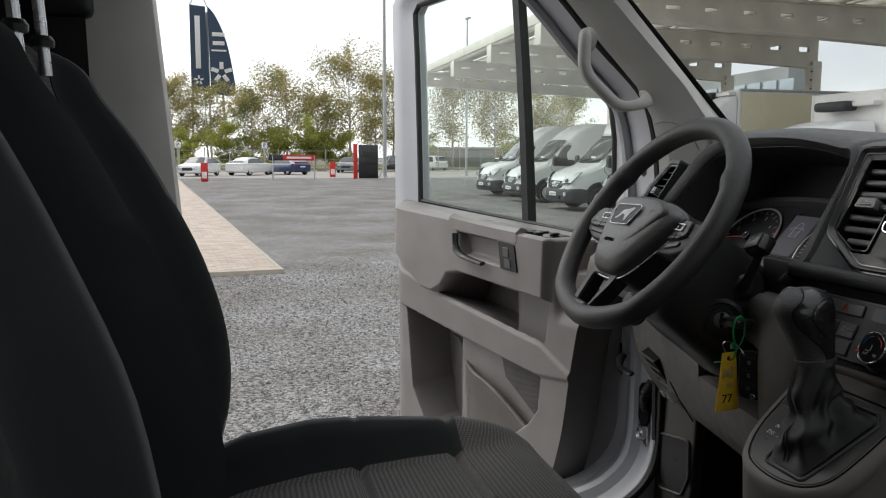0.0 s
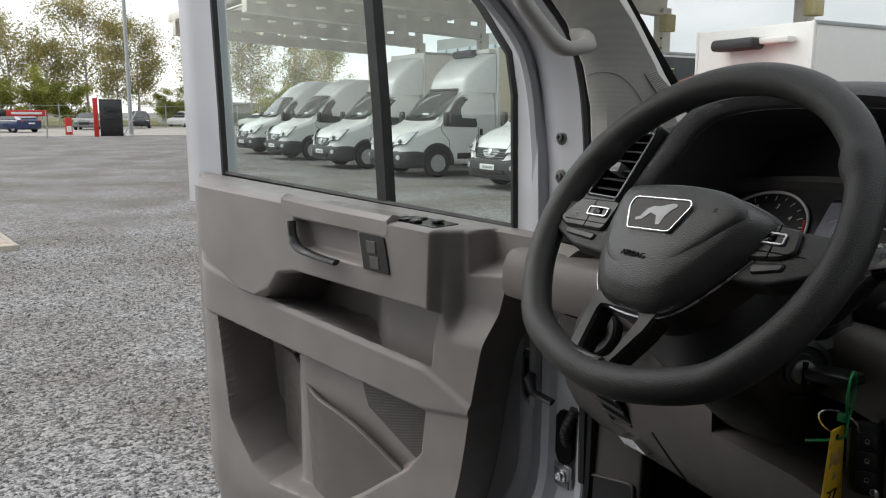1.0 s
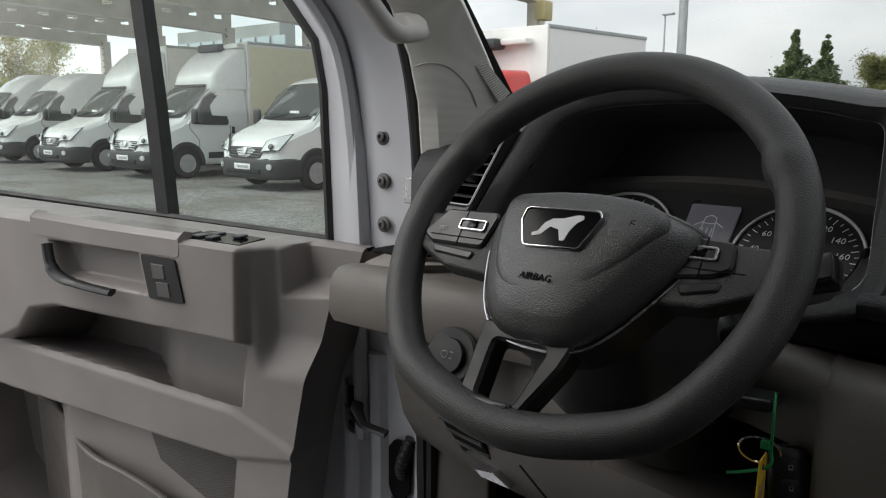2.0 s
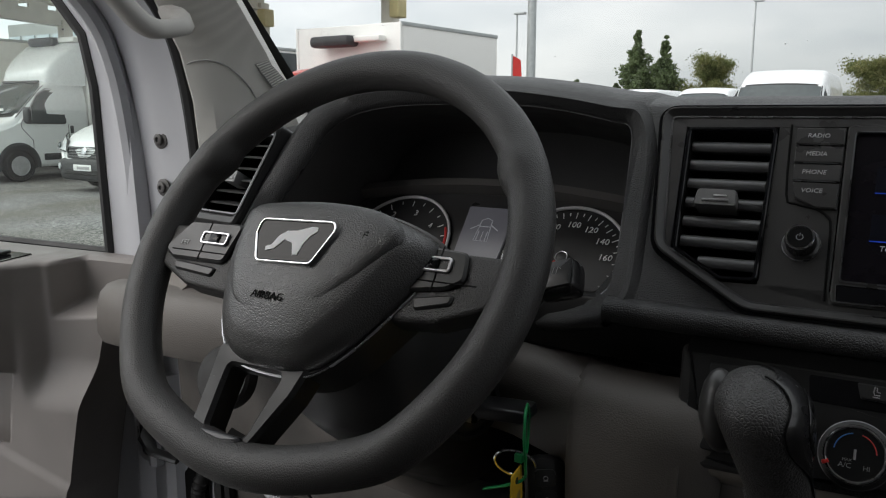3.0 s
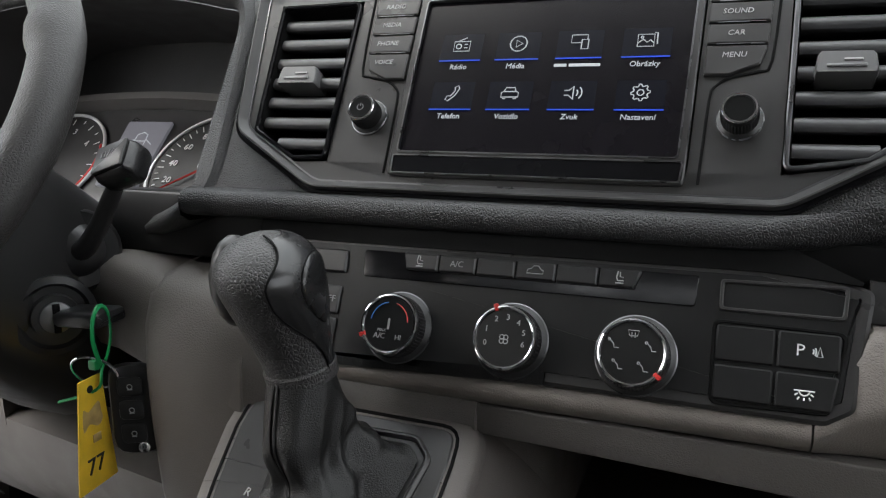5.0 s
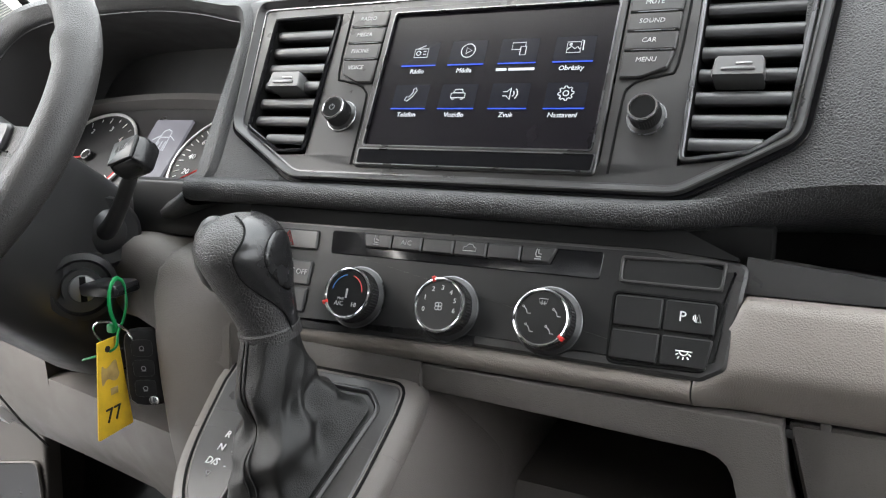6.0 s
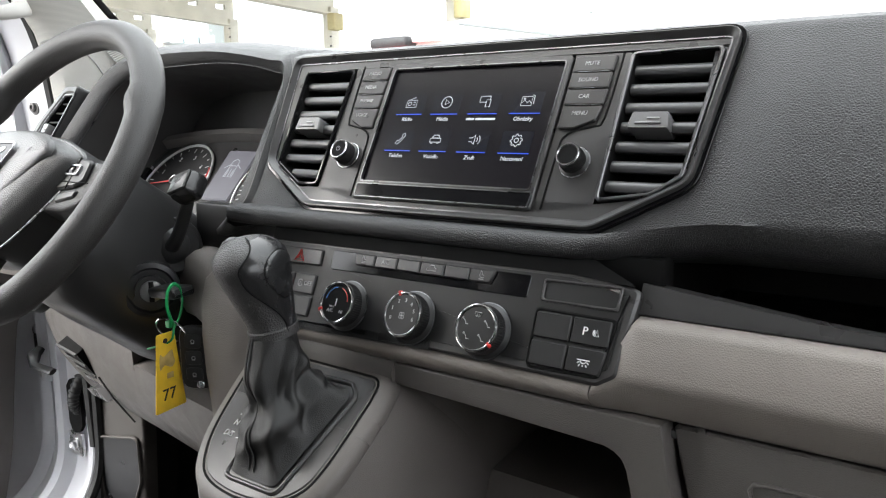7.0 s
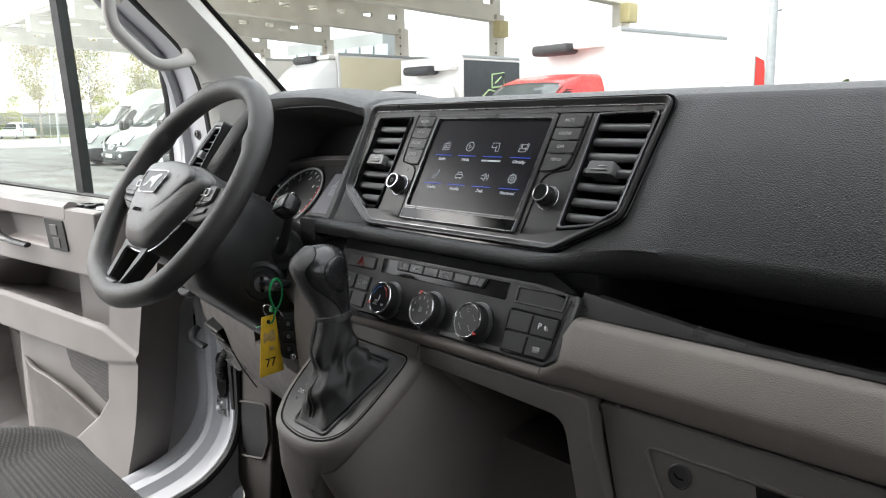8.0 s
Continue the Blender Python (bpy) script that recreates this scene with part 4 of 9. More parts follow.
# hard keys beside the screen
for side, words in ((-1, ("RADIO", "MEDIA", "PHONE", "VOICE")), (1, ("MUTE", "SOUND", "CAR", "MENU"))):
    for k, w in enumerate(words):
        y1, y0 = 0.0655 - k * 0.0147, 0.0655 - (k + 1) * 0.0147 + 0.0011
        i0, o0, o1 = 0.097 if side < 0 else 0.0945, 0.130 - k * 0.0006, 0.1295 - k * 0.0006
        q = [(side * i0, y1), (side * o0, y1), (side * o1, y0), (side * i0, y0)]
        if k == 3:
            q = [(side * i0, y1), (side * o0, y1), (side * (o1 - 0.003), y0 + 0.001), (side * (i0 + 0.014), y0 - 0.006), (side * i0, y0 - 0.006)]
        key = part("menu_key", plate(rounded(q, 0.0012, 2), 0.0, 0.003, 0.0009), M_SATIN, panel, "black key", P1)
        lettering(w, 0.0049, P1 @ Matrix.Translation((side * 0.1145 if side < 0 else 0.1105, (y0 + y1) / 2, 0.0031)), M_DIM_INK, key, "lettering", 0.12)
        if k < 3:
            part("key_line", block((0.0265, 0.0005, 0.001), (side * 0.113, y0 - 0.0004, 0.0026), 1e-5), M_DARKCHROME, key, "", P1)
# groove that runs round each group of keys and down beside its knob
for side in (-1, 1):
    grp = [(side * x / 1000, y / 1000) for x, y in ((134, 69), (131, 12), (124, 5), (110, 1.5), (102, -4), (99, -14), (97.5, -66))]
    part("key_groove", tube([P1 @ V((p.x, p.y, 0.0002)) for p in smooth([(x, y, 0) for x, y in grp], 3)], 0.0009, 5), M_HOLE, panel)
# the two turning knobs
for side in (-1, 1):
    km = P1 @ Matrix.Translation((side * 0.1165, -0.0262, 0)) @ Matrix.Scale(0.9, 4)
    kn = part("volume_knob", lathe([(0.0135, 0), (0.0135, 0.002), (0.0112, 0.0035), (0.0108, 0.014), (0.0098, 0.0165)], 36), M_DARK, panel, "black turning knob with a bright ring", km)
    bm = bmesh.new()
    for i in range(36):
        t = 2 * math.pi * i / 36
        tube([(0.0111 * math.cos(t), 0.0111 * math.sin(t), 0.004), (0.0109 * math.cos(t), 0.0109 * math.sin(t), 0.0135)], 0.0005, 4, bm=bm)
    part("knurl", bm, M_DARK, kn, "", km)
    part("knob_ring", tube([km @ V((0.0096 * math.cos(t), 0.0096 * math.sin(t), 0.0165)) for t in np.linspace(0, 2 * math.pi, 32, endpoint=False)], 0.0009, 6, True), M_CHROME, kn, "", None)
    part("base_ring", tube([km @ V((0.0137 * math.cos(t), 0.0137 * math.sin(t), 0.0012)) for t in np.linspace(0, 2 * math.pi, 32, endpoint=False)], 0.0006, 6, True), M_SATINCHROME, kn, "", None)
    part("knob_face", lathe([(0.009, 0.0155), (0.0082, 0.0168), (0.0001, 0.0166)], 30), M_HOLE, kn, "", km)
    if side < 0:
        line_art([arc(0, 0, 0.6, 120, 420, 12), [(0, 0.2), (0, 0.8)]], (0, 0), 0.004, kn, M_GREY_INK, 0.0003, km, 0.0172)

# left-hand vent of the driver's side with its frame
VW = axes((-1.285, 0.737, 1.525), (0.985, -0.17, 0.0), (0.09, 0.487, 0.868))
air_vent(mm((-43, -50), (25, -50), (36, 46), (-2, 46), (-33, 0)), 6, VW, 0.018, M_DARKCHROME, dash, "black slatted side air vent")
bm = rim(rounded(mm((-60, -62), (28, -62), (39, 58), (-12, 58), (-52, 2)), 0.008, 4), rounded(mm((-43, -50), (25, -50), (36, 46), (-2, 46), (-33, 0)), 0.008, 4), -0.02, 0.004, 0.003)
part("vent_surround", bm, M_DARK, dash, "dark vent surround", VW)
# dash top left of the hood
rows = [[(x, y, z - 0.03 * step(-1.3, -1.42, x)) for y, z in ((1.22, 1.56), (1.0, 1.585), (0.9, 1.58), (0.85, 1.572), (0.82, 1.56), (0.80, 1.53), (0.80, 1.45))] for x in np.linspace(-1.44, -1.245, 8)]
part("left_top", sheet(rows), M_PAD, dash)

# climate panel
CP = mm((-187, 48), (135, 48), (188, 38), (181, -24), (168, -32), (25, -31), (-120, -36), (-162, -37), (-182, -24))
cp = rounded(CP, 0.006, 3)
climate = part("climate_panel", plate(cp, -0.02, 0.0, 0.002), M_SATIN, dash, "charcoal climate control panel", P2)
part("panel_field", plate(inset(cp, 0.007), -0.001, 0.0006, 0.0003), M_FIELD, climate, "darker field inside the frame", P2)
# the lip's shade on the panel, laid on as a black plate
part("shade_gap", plate(mm((-182, 60), (140, 60), (182, 41), (181, 39.5), (134, 43), (-182, 42)), -0.004, 0.0012), M_HOLE, climate, "black plate for the shade under the pad lip", P2)


def key_on(parent, poly, label="", mat=M_DARK, h=0.003, m=P2):
    g = part("panel_gap", plate(rounded([tuple(p) for p in inset(poly, -0.0012)], 0.002, 2), -0.001, 0.0004), M_HOLE, parent, "", m)
    return part("push_button", plate(rounded(poly, 0.0018, 2), -0.001, h, 0.0012), mat, parent, label, m)


hz = key_on(climate, mm((-165, 36.5), (-112, 37), (-111, 22), (-165, 21)), "black hazard light button")
line_art([[(-1, -0.8), (1, -0.8), (0, 1), (-1, -0.8)], [(-0.5, -0.45), (0.5, -0.45), (0, 0.45), (-0.5, -0.45)]], (-0.138, 0.029), 0.0058, hz, M_RED, 0.0006, P2, 0.0034)
for x0, x1 in ((-165, -140), (-138, -112)):
    for y0, y1 in ((-5, 13.5), (-25, -7)):
        kb = key_on(climate, mm((x0, y0), (x1, y0), (x1, y1), (x0, y1)), "black push button")
        if y0 == -5:
            line_art([arc(0, 0, 0.7, 40, 330, 9), [(-0.2, -0.3), (0.05, 0.35), (0.3, -0.3)]] if x0 > -150 else [box_(-0.6, -0.8, 0.3, 0.8), [(0.3, 0.6), (0.7, 0.3), (0.7, -0.5)]], ((x0 + x1) / 2000 - 0.004 * (x0 > -150), 0.0045), 0.0044, kb, M_GREY_INK, 0.00035, P2, 0.0033)
            if x0 > -150:
                lettering("OFF", 0.0058, P2 @ Matrix.Translation((-0.1195, 0.0045, 0.0033)), M_GREY_INK, kb)
strip = part("button_strip", plate(rounded(mm((-101, 38.5), (103, 38.5), (102, 21), (-99, 21)), 0.002, 2), -0.002, 0.0012, 0.0006), M_GLOSS, climate, "glossy black strip with a row of buttons", P2)
for k in range(6):
    x0, x1 = -72 + k * 24.3, -72 + (k + 1) * 24.3 - 0.8
    kb = part("push_button", plate(rounded(mm((x0, 38), (x1, 38), (x1 - (4 if k == 5 else 0), 27.5), (x0 + (3 if k == 0 else 0), 27.5)), 0.001, 2), 0.001, 0.0042, 0.0011), M_DARK, strip, "", P2)
    mid = (x0 + x1) / 2000
    if k in (0, 5):
        line_art([[(-0.3, 1), (-0.5, 0), (-0.3, -0.5), (0.6, -0.5)], [(0.0, 0.9), (0.05, 0.1), (0.6, 0.0)], [(-0.6, -0.9), (0.6, -0.9)]], (mid, 0.033), 0.0036, kb, M_GREY_INK, 0.0004, P2, 0.0045)
    elif k == 1:
        lettering("A/C", 0.0052, P2 @ Matrix.Translation((mid, 0.0328, 0.0044)), M_GREY_INK, kb)
    elif k == 3:
        line_art([[(-1, -0.4), (-0.9, 0.1), (-0.5, 0.2), (-0.2, 0.55), (0.4, 0.55), (0.7, 0.15), (1, 0.05), (1, -0.4), (-1, -0.4)]], (mid, 0.033), 0.0048, kb, M_GREY_INK, 0.00035, P2, 0.0045)
pk = part("display_slot", rim(rounded(mm((114, 37.5), (176, 38.5), (175, 20.5), (114, 20.5)), 0.002, 2), rounded(mm((116, 35.5), (174, 36.5), (173, 22.5), (116, 22.5)), 0.002, 2), -0.004, 0.002, 0.0006), M_SATIN, climate, "blank slot with a glossy cover", P2)
part("slot_cover", plate(mm((115.5, 36.5), (174.5, 37.5), (173.5, 21.5), (115.5, 21.5)), -0.006, 0.0002), M_GLOSS, pk, "", P2)
four = part("button_block", rim(rounded(mm((111.5, 16), (177, 15), (170, -27.5), (112.5, -29)), 0.005, 3), rounded(mm((113.5, 14), (174.5, 13), (168.5, -25.5), (114.5, -27)), 0.004, 3), -0.003, 0.0015, 0.0005), M_HOLE, climate, "four black buttons", P2)
for x0, x1 in ((114, 142.5), (144, 173)):
    for y0, y1 in ((-6, 13), (-26, -8)):
        kb = part("push_button", plate(rounded(mm((x0, y0), (x1 - (3 if x1 > 170 and y0 < -10 else 0), y0), (x1, y1), (x0, y1)), 0.0015, 2), -0.002, 0.0028, 0.001), M_FIELD, four, "", P2)
        if x0 > 140 and y0 > -10:
            lettering("P", 0.0085, P2 @ Matrix.Translation((0.1545, 0.0035, 0.003)), M_WHITE_INK, kb)
            line_art([arc(0, 0, 0.5, -40, 40), arc(-0.3, 0, 1.1, -30, 30), [(0.9, -0.7), (1.3, 0.7), (1.7, -0.7), (0.9, -0.7)]], (0.159, 0.0035), 0.0035, kb, M_WHITE_INK, 0.0004, P2, 0.0031)
        elif x0 > 140:
            line_art([arc(0, 0, 0.5, 180, 360), [(-1, 0), (1, 0)], [(-0.9, -0.5), (-0.6, -0.3)], [(0, -0.7), (0, -1)], [(0.9, -0.5), (0.6, -0.3)], [(0.45, -0.65), (0.65, -0.95)], [(-0.45, -0.65), (-0.65, -0.95)]], (0.1575, -0.0165), 0.0048, kb, M_WHITE_INK, 0.0004, P2, 0.0031)
# three rotary controls
for i, x in enumerate((-0.0686, 0.0031, 0.0736)):
    km = P2 @ Matrix.Translation((x, -0.0087, 0))
    kn = part("rotary_control", lathe([(0.0215, -0.001), (0.0215, 0.002), (0.0188, 0.004), (0.0184, 0.0135), (0.0175, 0.0155)], 44), M_DARK, climate, "black rotary control with a chrome ring", km)
    bm = bmesh.new()
    for j in range(60):
        t = 2 * math.pi * j / 60
        tube([(0.0188 * math.cos(t), 0.0188 * math.sin(t), 0.0045), (0.0185 * math.cos(t), 0.0185 * math.sin(t), 0.013)], 0.0005, 4, bm=bm)
    part("knurl", bm, M_DARK, kn, "", km)
    part("chrome_ring", tube([km @ V((0.0172 * math.cos(t), 0.0172 * math.sin(t), 0.0155)) for t in np.linspace(0, 2 * math.pi, 48, endpoint=False)], 0.0012, 8, True), M_CHROME, kn)
    part("base_ring", tube([km @ V((0.0216 * math.cos(t), 0.0216 * math.sin(t), 0.0012)) for t in np.linspace(0, 2 * math.pi, 48, endpoint=False)], 0.0007, 6, True), M_DARKCHROME, kn)
    part("control_face", lathe([(0.0165, 0.0145), (0.0158, 0.0157), (0.0001, 0.0157)], 40), M_FIELD, kn, "", km)
    deg = (205, 112, -38)[i]
    t = radians(deg)
    part("pointer", block((0.0042, 0.0026, 0.003), (0.0178, 0, 0.0152), 0.0005), M_RED, kn, "red pointer", km @ pose(0, 0, 0, 0, 0, deg))
    fm = km @ Matrix.Translation((0, 0, 0.0159))
    if i == 0:
        lettering("A/C", 0.0046, fm @ Matrix.Translation((-0.005, -0.0075, 0)), M_GREY_INK, kn)
        lettering("MAX", 0.0026, fm @ Matrix.Translation((-0.004, -0.004, 0)), M_GREY_INK, kn)
        lettering("HI", 0.0042, fm @ Matrix.Translation((0.0072, -0.0075, 0)), M_GREY_INK, kn)
        line_art([arc(0, 0, 1, 100, 175)], (0, 0.001), 0.012, kn, M_BLUE_INK, 0.0004, km, 0.0161)
        line_art([arc(0, 0, 1, 5, 75)], (0, 0.001), 0.012, kn, M_RED, 0.0004, km, 0.0161)
        line_art([[(0, -0.8), (0, 0.8)], [(0, -0.8), (0, -0.5)]], (0, 0), 0.004, kn, M_GREY_INK, 0.0008, km, 0.0161)
    elif i == 1:
        for j, dg in enumerate((200, 160, 120, 85, 50, 18, -15)):
            lettering(str(j), 0.0045, fm @ Matrix.Translation((0.0115 * math.cos(radians(dg)), 0.0115 * math.sin(radians(dg)), 0)), M_GREY_INK, kn, "figure")
        line_art([circle(0.5 * math.cos(q), 0.5 * math.sin(q), 0.4, 8) for q in (0.8, 2.37, 3.94, 5.5)], (0, -0.001), 0.0033, kn, M_GREY_INK, 0.0003, km, 0.0161)
    else:
        for dg in (90, 18, -50, -130, 162):
            c = (0.0102 * math.cos(radians(dg)), 0.0102 * math.sin(radians(dg)))
            line_art([[(-0.6, 0.7), (-0.1, 0.2), (0.1, -0.5), (0.9, -0.5)], circle(-0.9, 0.9, 0.22, 6)] if dg != 90 else [[(-1, 0.5), (1, 0.5), (0.7, -0.5), (-0.7, -0.5), (-1, 0.5)], [(-0.3, -0.8), (-0.3, 0.1)], [(0.3, -0.8), (0.3, 0.1)]], c, 0.0029, kn, M_GREY_INK, 0.00027, km, 0.0161)
# black block painting the shadow gap between pad lip and climate panel
part("gap_shade_block", block((0.37, 0.02, 0.03), (-0.60, 0.705, 1.42), 0.002), M_HOLE, dash)

# taupe lower dash, passenger's side: rolled beam with an open tray above it
def beam(x):
    return [(0.72, 1.355), (0.702, 1.362), (0.700, 1.3915), (0.697, 1.3945), (0.684, 1.3965), (0.675, 1.395), (0.670, 1.390), (0.662, 1.362), (0.6605, 1.3575), (0.662, 1.353), (0.6715, 1.333), (0.674, 1.330), (0.68, 1.329), (0.72, 1.328)]


RAIL = [(0.72, 1.355), (0.702, 1.356), (0.69, 1.357), (0.68, 1.3565), (0.674, 1.3555), (0.668, 1.354), (0.662, 1.351), (0.657, 1.347), (0.6555, 1.344), (0.656, 1.340), (0.664, 1.3325), (0.668, 1.3305), (0.68, 1.329), (0.72, 1.328)]


def beam_ring(x, k):
    return [(x, lerp(p[0], q[0], k), lerp(p[1], q[1], k)) for p, q in zip(RAIL, beam(x))]


part("lower_beam", loft([beam_ring(x, k) for x, k in ((-0.4505, 0.0), (-0.444, 0.28), (-0.436, 0.66), (-0.4265, 1), (-0.42, 1), (-0.3, 1), (-0.1, 1), (0.1, 1), (0.34, 1))]), M_BEIGE, dash, "taupe grained lower dash", sharp=50)
part("centre_lower_rail", loft([beam_ring(x, 0) for x in (-0.80, -0.62, -0.4515)]), M_BEIGE, dash, "taupe rail under the climate panel", sharp=50)
trim_rings = []
for x, h in ((-0.4285, 0.020), (-0.40, 0.0175), (-0.36, 0.0135), (-0.32, 0.0095), (-0.26, 0.0055), (-0.15, 0.003), (0.34, 0.0025)):
    trim_rings.append([V((x, 0.6838, 1.3975)), V((x, 0.6835 + h * 0.05, 1.3975 + h * 0.12)), V((x, 0.685 + h * 0.36, 1.3975 + h)), V((x, 0.694 + h * 0.4, 1.3975 + h)), V((x, 0.705, 1.396))])
part("tray_trim", loft(trim_rings), M_SATIN, dash, "dark trim along the open tray")
part("tray_end", block((0.008, 0.2, 0.05), (-0.432, 0.80, 1.40), 0.001), M_HOLE, dash)
part("tray_floor", block((0.78, 0.25, 0.006), (-0.05, 0.82, 1.366), 0.001), M_DARK, dash, "black tray floor")
part("tray_back", block((0.8, 0.01, 0.1), (-0.05, 0.93, 1.41), 0.001), M_DARK, dash)

# glove box and lower right
GB = axes((-0.02, 0.672, 1.21), (1, 0, 0), slope(4))
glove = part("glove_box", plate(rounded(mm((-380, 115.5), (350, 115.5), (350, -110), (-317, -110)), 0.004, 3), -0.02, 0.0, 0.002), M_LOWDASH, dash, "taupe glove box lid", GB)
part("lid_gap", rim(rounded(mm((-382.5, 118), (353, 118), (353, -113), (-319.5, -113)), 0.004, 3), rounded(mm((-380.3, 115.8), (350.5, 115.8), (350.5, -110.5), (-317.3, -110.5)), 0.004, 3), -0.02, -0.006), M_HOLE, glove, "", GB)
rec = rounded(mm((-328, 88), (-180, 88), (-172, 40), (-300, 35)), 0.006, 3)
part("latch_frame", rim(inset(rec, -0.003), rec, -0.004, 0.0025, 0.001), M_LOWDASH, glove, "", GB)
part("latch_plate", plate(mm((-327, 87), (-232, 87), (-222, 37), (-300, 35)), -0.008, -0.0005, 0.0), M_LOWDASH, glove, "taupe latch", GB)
# shade of the latch hollow, drawn as a flat black patch
part("latch_hollow_patch", plate(mm((-231, 87), (-181, 87), (-173, 41), (-221, 38)), -0.002, 0.0006, 0.0), M_HOLE, glove, "", GB)
lm = GB @ Matrix.Translation((-0.295, 0.073, 0)) @ Matrix.Scale(0.8, 4)
lock = part("lock", lathe([(0.0135, -0.002), (0.0135, 0.002), (0.012, 0.003), (0.0115, 0.0015), (0.0001, 0.0015)], 28), M_SATIN, glove, "round lock", lm)
part("lock_slot", tube([lm @ V(p) for p in ((-0.006, 0.002, 0.002), (-0.002, -0.002, 0.002), (0.005, -0.002, 0.002))], 0.0009, 5), M_HOLE, lock)
# frame between storage bin and glove box, the beam's taupe darkened as less lit
bin_out = [(-0.648, 1.3305), (-0.402, 1.3285), (-0.396, 1.29), (-0.372, 1.22), (-0.345, 1.08), (-0.380, 1.08), (-0.410, 1.22), (-0.4245, 1.282), (-0.4265, 1.290), (-0.430, 1.297), (-0.4355, 1.3015), (-0.443, 1.304), (-0.55, 1.3085), (-0.648, 1.312)]
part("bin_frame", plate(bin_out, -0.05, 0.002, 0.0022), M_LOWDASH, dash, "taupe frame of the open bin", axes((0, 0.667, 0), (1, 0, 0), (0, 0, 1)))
# open bin; back and shelf are lightened in colour where little light gets in
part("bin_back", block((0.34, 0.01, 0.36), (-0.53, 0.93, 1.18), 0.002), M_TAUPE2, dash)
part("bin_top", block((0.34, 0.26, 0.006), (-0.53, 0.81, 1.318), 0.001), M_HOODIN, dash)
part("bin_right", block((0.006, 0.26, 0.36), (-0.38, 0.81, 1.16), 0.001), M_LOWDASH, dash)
part("bin_shelf", loft([[(-0.60, 0.765, 1.205), (-0.36, 0.765, 1.20), (-0.36, 0.92, 1.22), (-0.60, 0.92, 1.225)], [(-0.60, 0.762, 1.20), (-0.36, 0.762, 1.195), (-0.36, 0.92, 1.10), (-0.60, 0.92, 1.10)], [(-0.66, 0.70, 1.08), (-0.36, 0.70, 1.07), (-0.36, 0.92, 1.05), (-0.66, 0.92, 1.05)]]), M_TAUPE2, dash, "moulded shelf in the bin, lightened in colour")
cup = axes((-0.53, 0.80, 1.105), (1, 0, 0), (0, 1, 0))
part("socket_ring", lathe([(0.024, 0), (0.026, 0.006), (0.022, 0.009), (0.019, 0.004), (0.0001, 0.002)], 28), M_GLOSS, dash, "round black socket", cup)

# driver's lower dash: black insert, taupe knee panel with the key recess
part("column_gap_panel", block((0.22, 0.02, 0.05), (-0.86, 0.735, 1.415), 0.003), M_DARK, dash)
left_beam = []
for x, dy, dz in ((-1.49, 0.03, -0.012), (-1.42, 0.01, -0.004), (-1.25, 0.035, -0.01), (-1.05, 0.05, -0.012), (-0.985, 0.036, -0.008), (-0.94, 0.022, -0.006), (-0.90, 0.006, -0.008), (-0.87, -0.008, -0.011), (-0.84, -0.017, -0.017), (-0.79, -0.018, -0.032)):
    left_beam.append([(x, y + dy, z + dz) for y, z in ((0.80, 1.385), (0.70, 1.398), (0.683, 1.396), (0.672, 1.388), (0.666, 1.37), (0.664, 1.34), (0.672, 1.325), (0.76, 1.32))])
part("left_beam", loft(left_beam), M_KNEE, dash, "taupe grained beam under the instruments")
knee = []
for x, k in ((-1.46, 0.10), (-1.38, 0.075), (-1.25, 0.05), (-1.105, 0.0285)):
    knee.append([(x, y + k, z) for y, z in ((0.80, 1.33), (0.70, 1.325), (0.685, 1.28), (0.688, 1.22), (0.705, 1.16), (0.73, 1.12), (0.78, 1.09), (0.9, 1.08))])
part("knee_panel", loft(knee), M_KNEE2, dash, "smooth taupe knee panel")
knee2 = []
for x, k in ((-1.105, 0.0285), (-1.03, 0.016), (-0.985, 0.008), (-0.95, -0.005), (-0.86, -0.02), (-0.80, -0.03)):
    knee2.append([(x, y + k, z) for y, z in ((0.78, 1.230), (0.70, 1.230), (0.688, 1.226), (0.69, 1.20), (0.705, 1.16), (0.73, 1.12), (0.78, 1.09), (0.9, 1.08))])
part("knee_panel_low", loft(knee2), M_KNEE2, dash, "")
# back and wall of the key recess, their darkness put into the colour
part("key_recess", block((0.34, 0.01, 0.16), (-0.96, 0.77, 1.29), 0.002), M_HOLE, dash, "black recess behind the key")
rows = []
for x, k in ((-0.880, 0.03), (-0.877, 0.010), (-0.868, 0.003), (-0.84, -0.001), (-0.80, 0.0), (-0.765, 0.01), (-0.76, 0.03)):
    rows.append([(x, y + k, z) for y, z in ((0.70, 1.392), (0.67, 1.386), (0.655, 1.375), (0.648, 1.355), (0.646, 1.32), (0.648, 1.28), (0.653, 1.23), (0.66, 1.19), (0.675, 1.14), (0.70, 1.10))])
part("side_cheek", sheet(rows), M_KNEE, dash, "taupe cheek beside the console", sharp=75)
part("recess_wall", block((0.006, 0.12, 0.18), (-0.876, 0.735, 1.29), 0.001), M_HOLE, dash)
# grille and silver flap at the left of the knee panel
KQ = [V((-1.337, 0.742, 1.210)), V((-1.277, 0.737, 1.206)), V((-1.262, 0.770, 1.150)), V((-1.322, 0.776, 1.153))]
kq = lambda u, v, o: KQ[0].lerp(KQ[1], u).lerp(KQ[3].lerp(KQ[2], u), v) + V((0, -0.8, -0.45)) * o
gr_ = part("knee_grille", loft([[kq(u, v, o) for u, v in ((0, 0), (1, 0), (1, 1), (0, 1))] for o in (-0.02, 0.003)]), M_HOLE, dash, "dark slotted grille")
